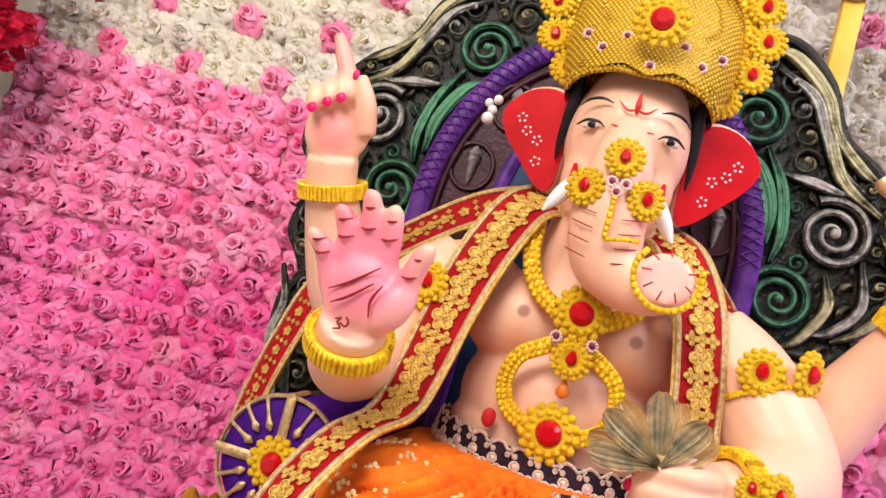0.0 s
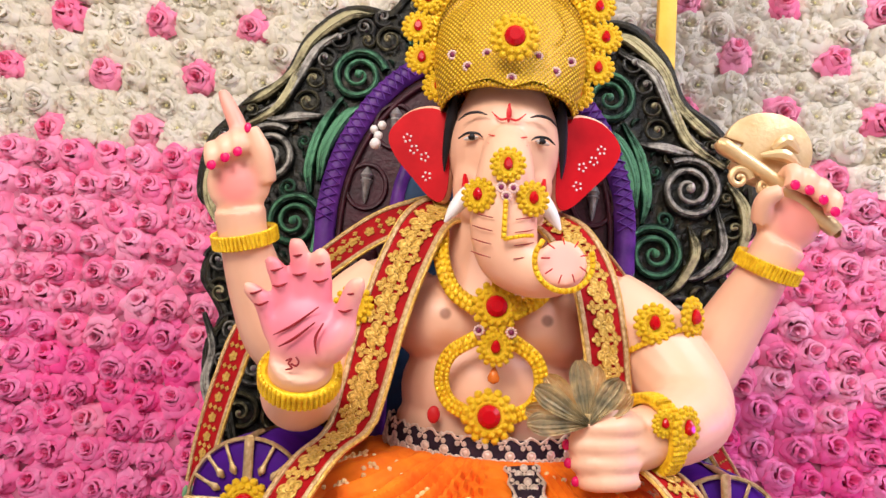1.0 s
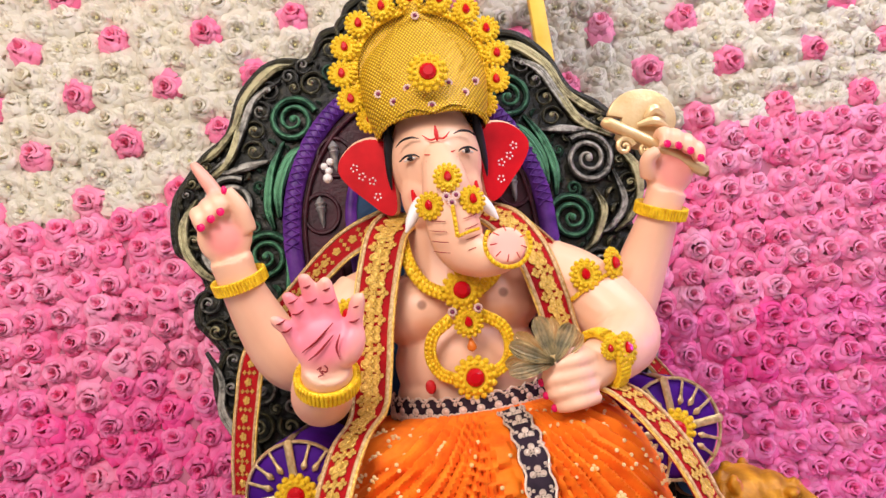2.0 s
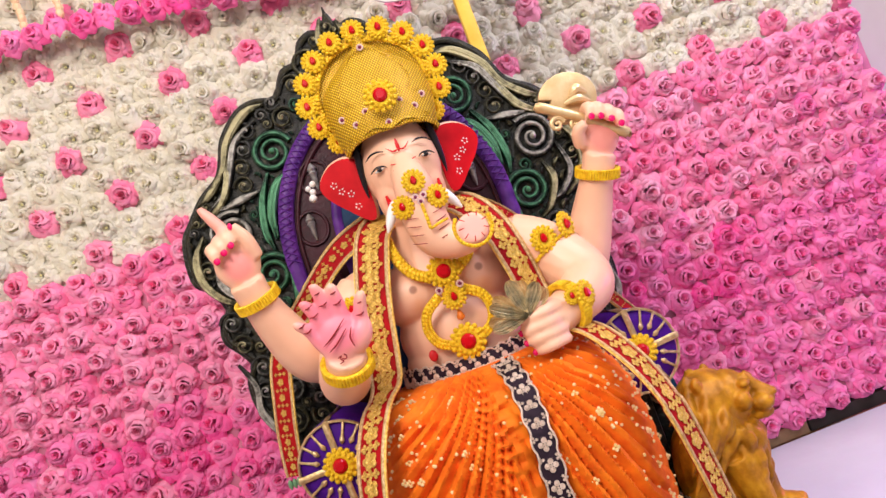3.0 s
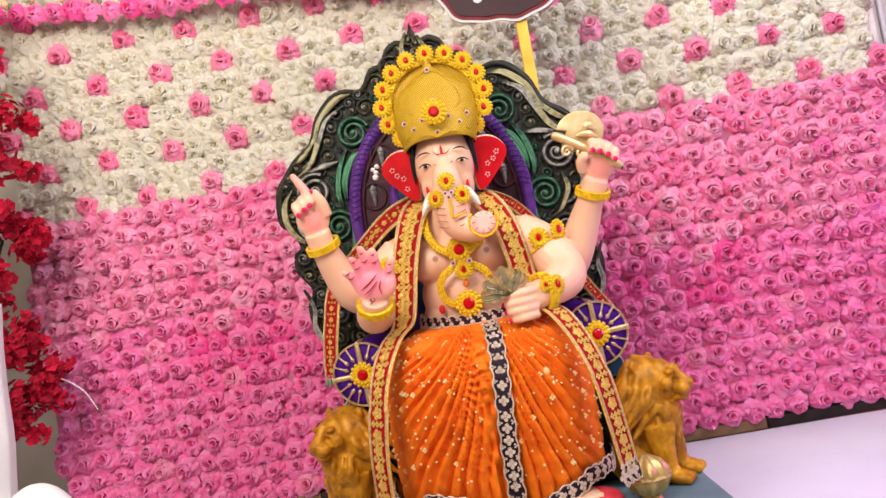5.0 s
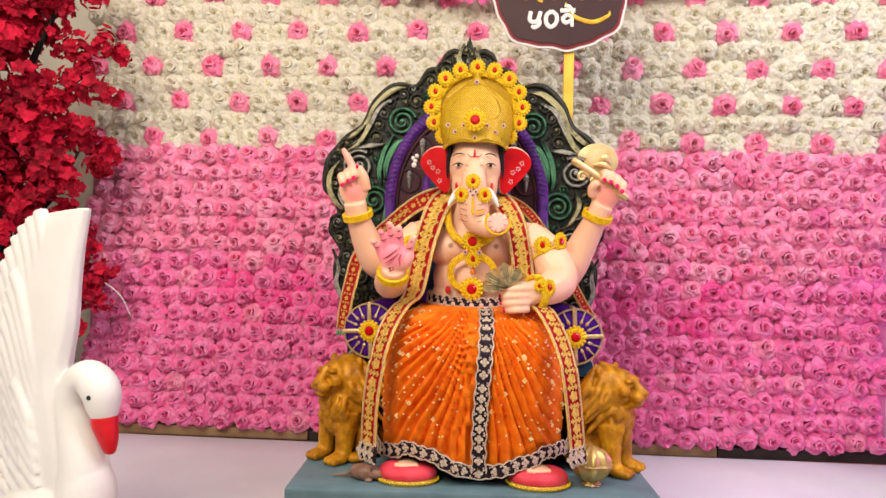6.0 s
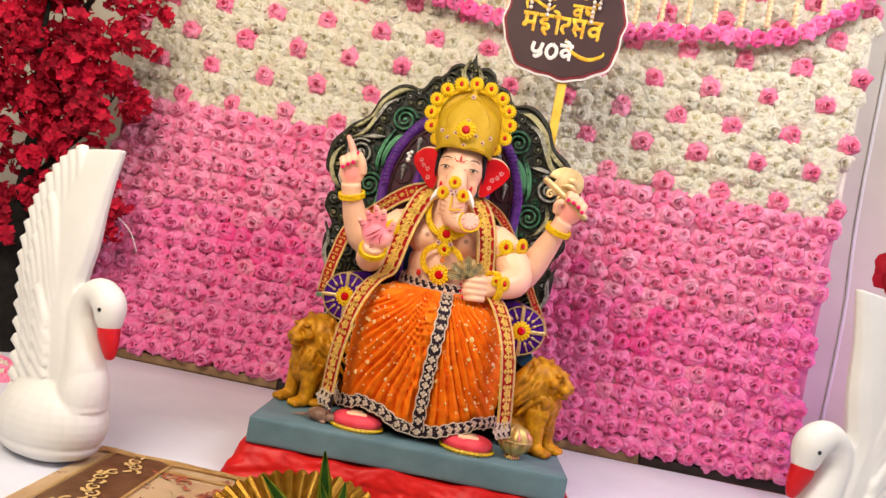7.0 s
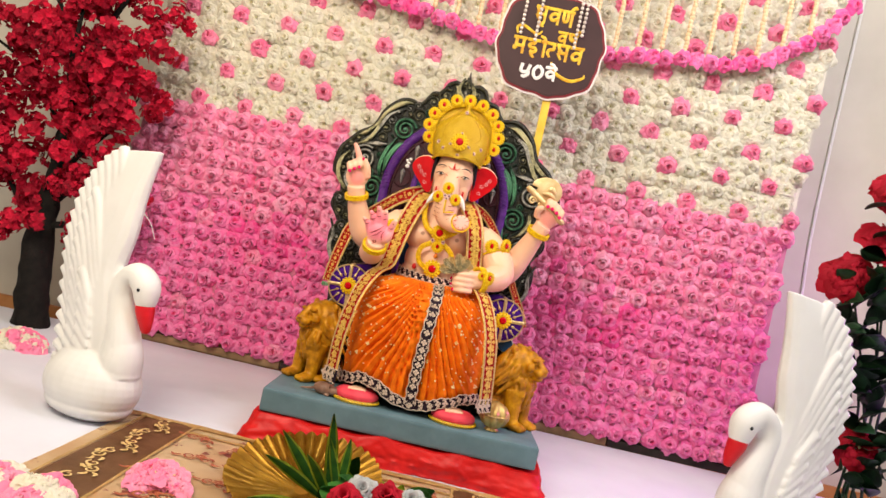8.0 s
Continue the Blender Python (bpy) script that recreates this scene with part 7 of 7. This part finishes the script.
def print_motif(name, mat, seed):
    """A woven spray of a flower with two scrolls, lying flat."""
    rr = random.Random(seed)
    bm = bmesh.new()
    for s in (-1, 1):
        pts = []
        for k in range(22):
            t = k / 21
            a = s * (0.4 + 7.0 * t)
            q = 0.022 * (1 - 0.8 * t)
            pts.append((s * 0.026 + q * math.cos(a), 0.006 + q * math.sin(a), 0, 0.0042 * (1 - 0.5 * t)))
        tube(bm, pts, seg=6, n=1, flat=0.16, up=(0, 0, 1))
        tube(bm, [(s * 0.05, -0.004, 0, 0.004), (s * 0.066, -0.014, 0, 0.006), (s * 0.080, -0.006, 0, 0.001)], seg=6, n=4, flat=0.12, up=(0, 0, 1))
    for k in range(6):
        a = k * 1.047 + rr.uniform(-0.2, 0.2)
        tube(bm, [(0.004 * math.cos(a), 0.022 + 0.004 * math.sin(a), 0, 0.002), (0.012 * math.cos(a), 0.022 + 0.012 * math.sin(a), 0, 0.0062), (0.019 * math.cos(a), 0.022 + 0.019 * math.sin(a), 0, 0.001)], seg=6, n=3, flat=0.12, up=(0, 0, 1))
    me = bpy.data.meshes.new(name)
    bm.to_mesh(me)
    bm.free()
    me.materials.append(mat)
    return me


cream_print, rust_print = print_motif("band_motif", RUNNER_GOLD, 1), print_motif("field_motif", RUNNER_RUST, 2)
for x in (-0.648, 0.292):
    for k in range(13):
        ob = new("band_motif", cream_print)
        ob.parent = cloth2
        ob.matrix_basis = pose(x + 0.012 * (-1) ** k, -0.40 - k * 0.098, 0.0125, 0, 0, 90 + 20 * (-1) ** k) @ Matrix.Scale(0.82, 4)
rp = random.Random(8)
for j in range(9):
    for k in range(6):
        ob = new("field_motif", rust_print)
        ob.parent = cloth2
        ob.matrix_basis = pose(-0.515 + 0.134 * k + 0.06 * (j % 2) + rp.uniform(-0.015, 0.015), -0.45 - 0.135 * j + rp.uniform(-0.02, 0.02), 0.0085, 0, 0, rp.uniform(-40, 40)) @ Matrix.Scale(rp.uniform(0.75, 1.0), 4)
for x in (-0.728, -0.570, 0.214, 0.370):
    part("gold_line", sheet(x - 0.004, x + 0.004, -1.7, -0.335, 0.0092, 0.002, 1, 30), RUNNER_GOLD, cloth2, "gold line")

TRAY_GOLD = mottled("tray_gold", [(0.3, (0.28, 0.13, 0.008)), (0.7, (0.52, 0.28, 0.03))], 25, 0.3, metal=0.6, bump=0.3)
bm = bmesh.new()
n = 160
rings = []
for rr, z in ((0.02, 0.004), (0.06, 0.008), (0.12, 0.022), (0.185, 0.05), (0.19, 0.052)):
    rings.append([bm.verts.new((rr * math.cos(2 * math.pi * k / n), rr * math.sin(2 * math.pi * k / n), z + (0.032 * rr) * (1, 0.3, -1, 0.3)[k % 4] + 0.01)) for k in range(n)])
for a, b in zip(rings, rings[1:]):
    for k in range(n):
        bm.faces.new((a[k], a[(k + 1) % n], b[(k + 1) % n], b[k]))
bm.faces.new(rings[0][::-1])
bmesh.ops.solidify(bm, geom=bm.faces[:], thickness=0.002)
tray = thing("pleated_tray", bm, TRAY_GOLD, "round pleated gold tray on the runner cloth", "tray", smooth=False)
tray.matrix_world = pose(-0.155, -0.70, 0.030, 14, -4, 0)

GREEN_LEAF = mottled("green_leaf", [(0.3, (0.02, 0.09, 0.02)), (0.7, (0.06, 0.2, 0.03))], 30, 0.45, bump=0.1)
LIME_LEAF = mottled("lime_leaf", [(0.3, (0.3, 0.46, 0.03)), (0.7, (0.55, 0.66, 0.08))], 30, 0.45, bump=0.1)
GREY_ROSE = petal_material("grey_white_petal", (0.5, 0.52, 0.52), (0.72, 0.74, 0.75))
bouquet = empty("bouquet", pose(-0.02, -0.80, 0.0))
tagged(bouquet, "bouquet of grey-white and dark red roses with striped leaves", "bouquet")
blade_leaf = leaf_mesh(0.22, 0.016, GREEN_LEAF, 0.15, margin=LIME_LEAF)
green = leaf_mesh(0.10, 0.03, GREEN_LEAF)
lime = leaf_mesh(0.08, 0.022, LIME_LEAF)
for x, y, z, rx, ry, s in ((-0.07, 0.10, 0.02, -10, -8, 1.0), (-0.05, 0.10, 0.03, 5, 3, 0.8), (-0.08, 0.06, 0.04, 10, -34, 0.95), (-0.07, 0.04, 0.05, 20, -52, 0.9), (-0.06, 0.05, 0.04, 30, -20, 0.9), (-0.04, 0.08, 0.03, -5, -18, 0.75), (-0.09, 0.02, 0.03, 40, -66, 0.9)):
    lf = new("leaf", blade_leaf)
    lf.parent = bouquet
    lf.matrix_basis = pose(x, y, z, rx, ry, 0) @ Matrix.Scale(s, 4)
for k in range(28):
    lf = new("leaf", (green, lime, lime)[k % 3])
    lf.parent = bouquet
    lf.matrix_basis = pose(-0.06 + 0.009 * k, 0.05 + r.uniform(-0.02, 0.06), 0.05, r.uniform(-20, 50), r.uniform(-60, 60), r.uniform(-90, 90))
for k, (x, y, z, mat) in enumerate(((0.02, 0.0, 0.105, GREY_ROSE), (0.075, -0.02, 0.11, RED_ROSE), (0.135, 0.0, 0.105, GREY_ROSE), (-0.01, -0.06, 0.10, RED_ROSE))):
    ob = new("bloom", rose_data(k % 4, mat, 0.042))
    ob.parent = bouquet
    ob.matrix_basis = pose(x, y, z, 48, r.uniform(-15, 15), 0)
bm = bmesh.new()
lathe(bm, [(0.001, 0.0), (0.05, 0.0), (0.055, 0.03), (0.09, 0.06), (0.11, 0.085), (0.001, 0.09)], 24, pose(0.03, 0, 0.009))
part("wrap", bm, GREEN_LEAF, bouquet, "green foliage base")


def flower_heap(label, x, y, mats, seed, size=0.030):
    rr = random.Random(seed)
    heap = empty("flower_bunch", pose(x, y, 0.002))
    tagged(heap, label, "flowers", "flower bunches on the stage")
    for k in range(13):
        ob = new("bloom", rose_data(4 + rr.randrange(4), mats[k % len(mats)], size * rr.uniform(0.85, 1.1)))
        ob.parent = heap
        a = k * 0.9
        ob.matrix_basis = pose((0.018 + 0.004 * k) * math.cos(a * 1.7) * (k > 0), (0.014 + 0.003 * k) * math.sin(a * 1.7) * (k > 0), 0.014 + 0.026 * max(0, 1 - k / 9), rr.uniform(5, 45), rr.uniform(-25, 25), rr.uniform(0, 90))


flower_heap("bunch of pink cloth flowers lying on the runner", -0.475, -0.790, [ACCENT_PETAL, ACCENT_PETAL], 1)
flower_heap("bunch of pink and white cloth flowers by the runner edge", -0.735, -1.00, [ACCENT_PETAL, WHITE_PETAL], 2)
flower_heap("bunch of white and pink cloth flowers", -0.620, -1.02, [WHITE_PETAL, ACCENT_PETAL], 3)
flower_heap("pink and cream cloth flowers lying under the tree", -1.42, 0.12, [ACCENT_PETAL, WHITE_PETAL, WHITE_PETAL], 4, 0.045)
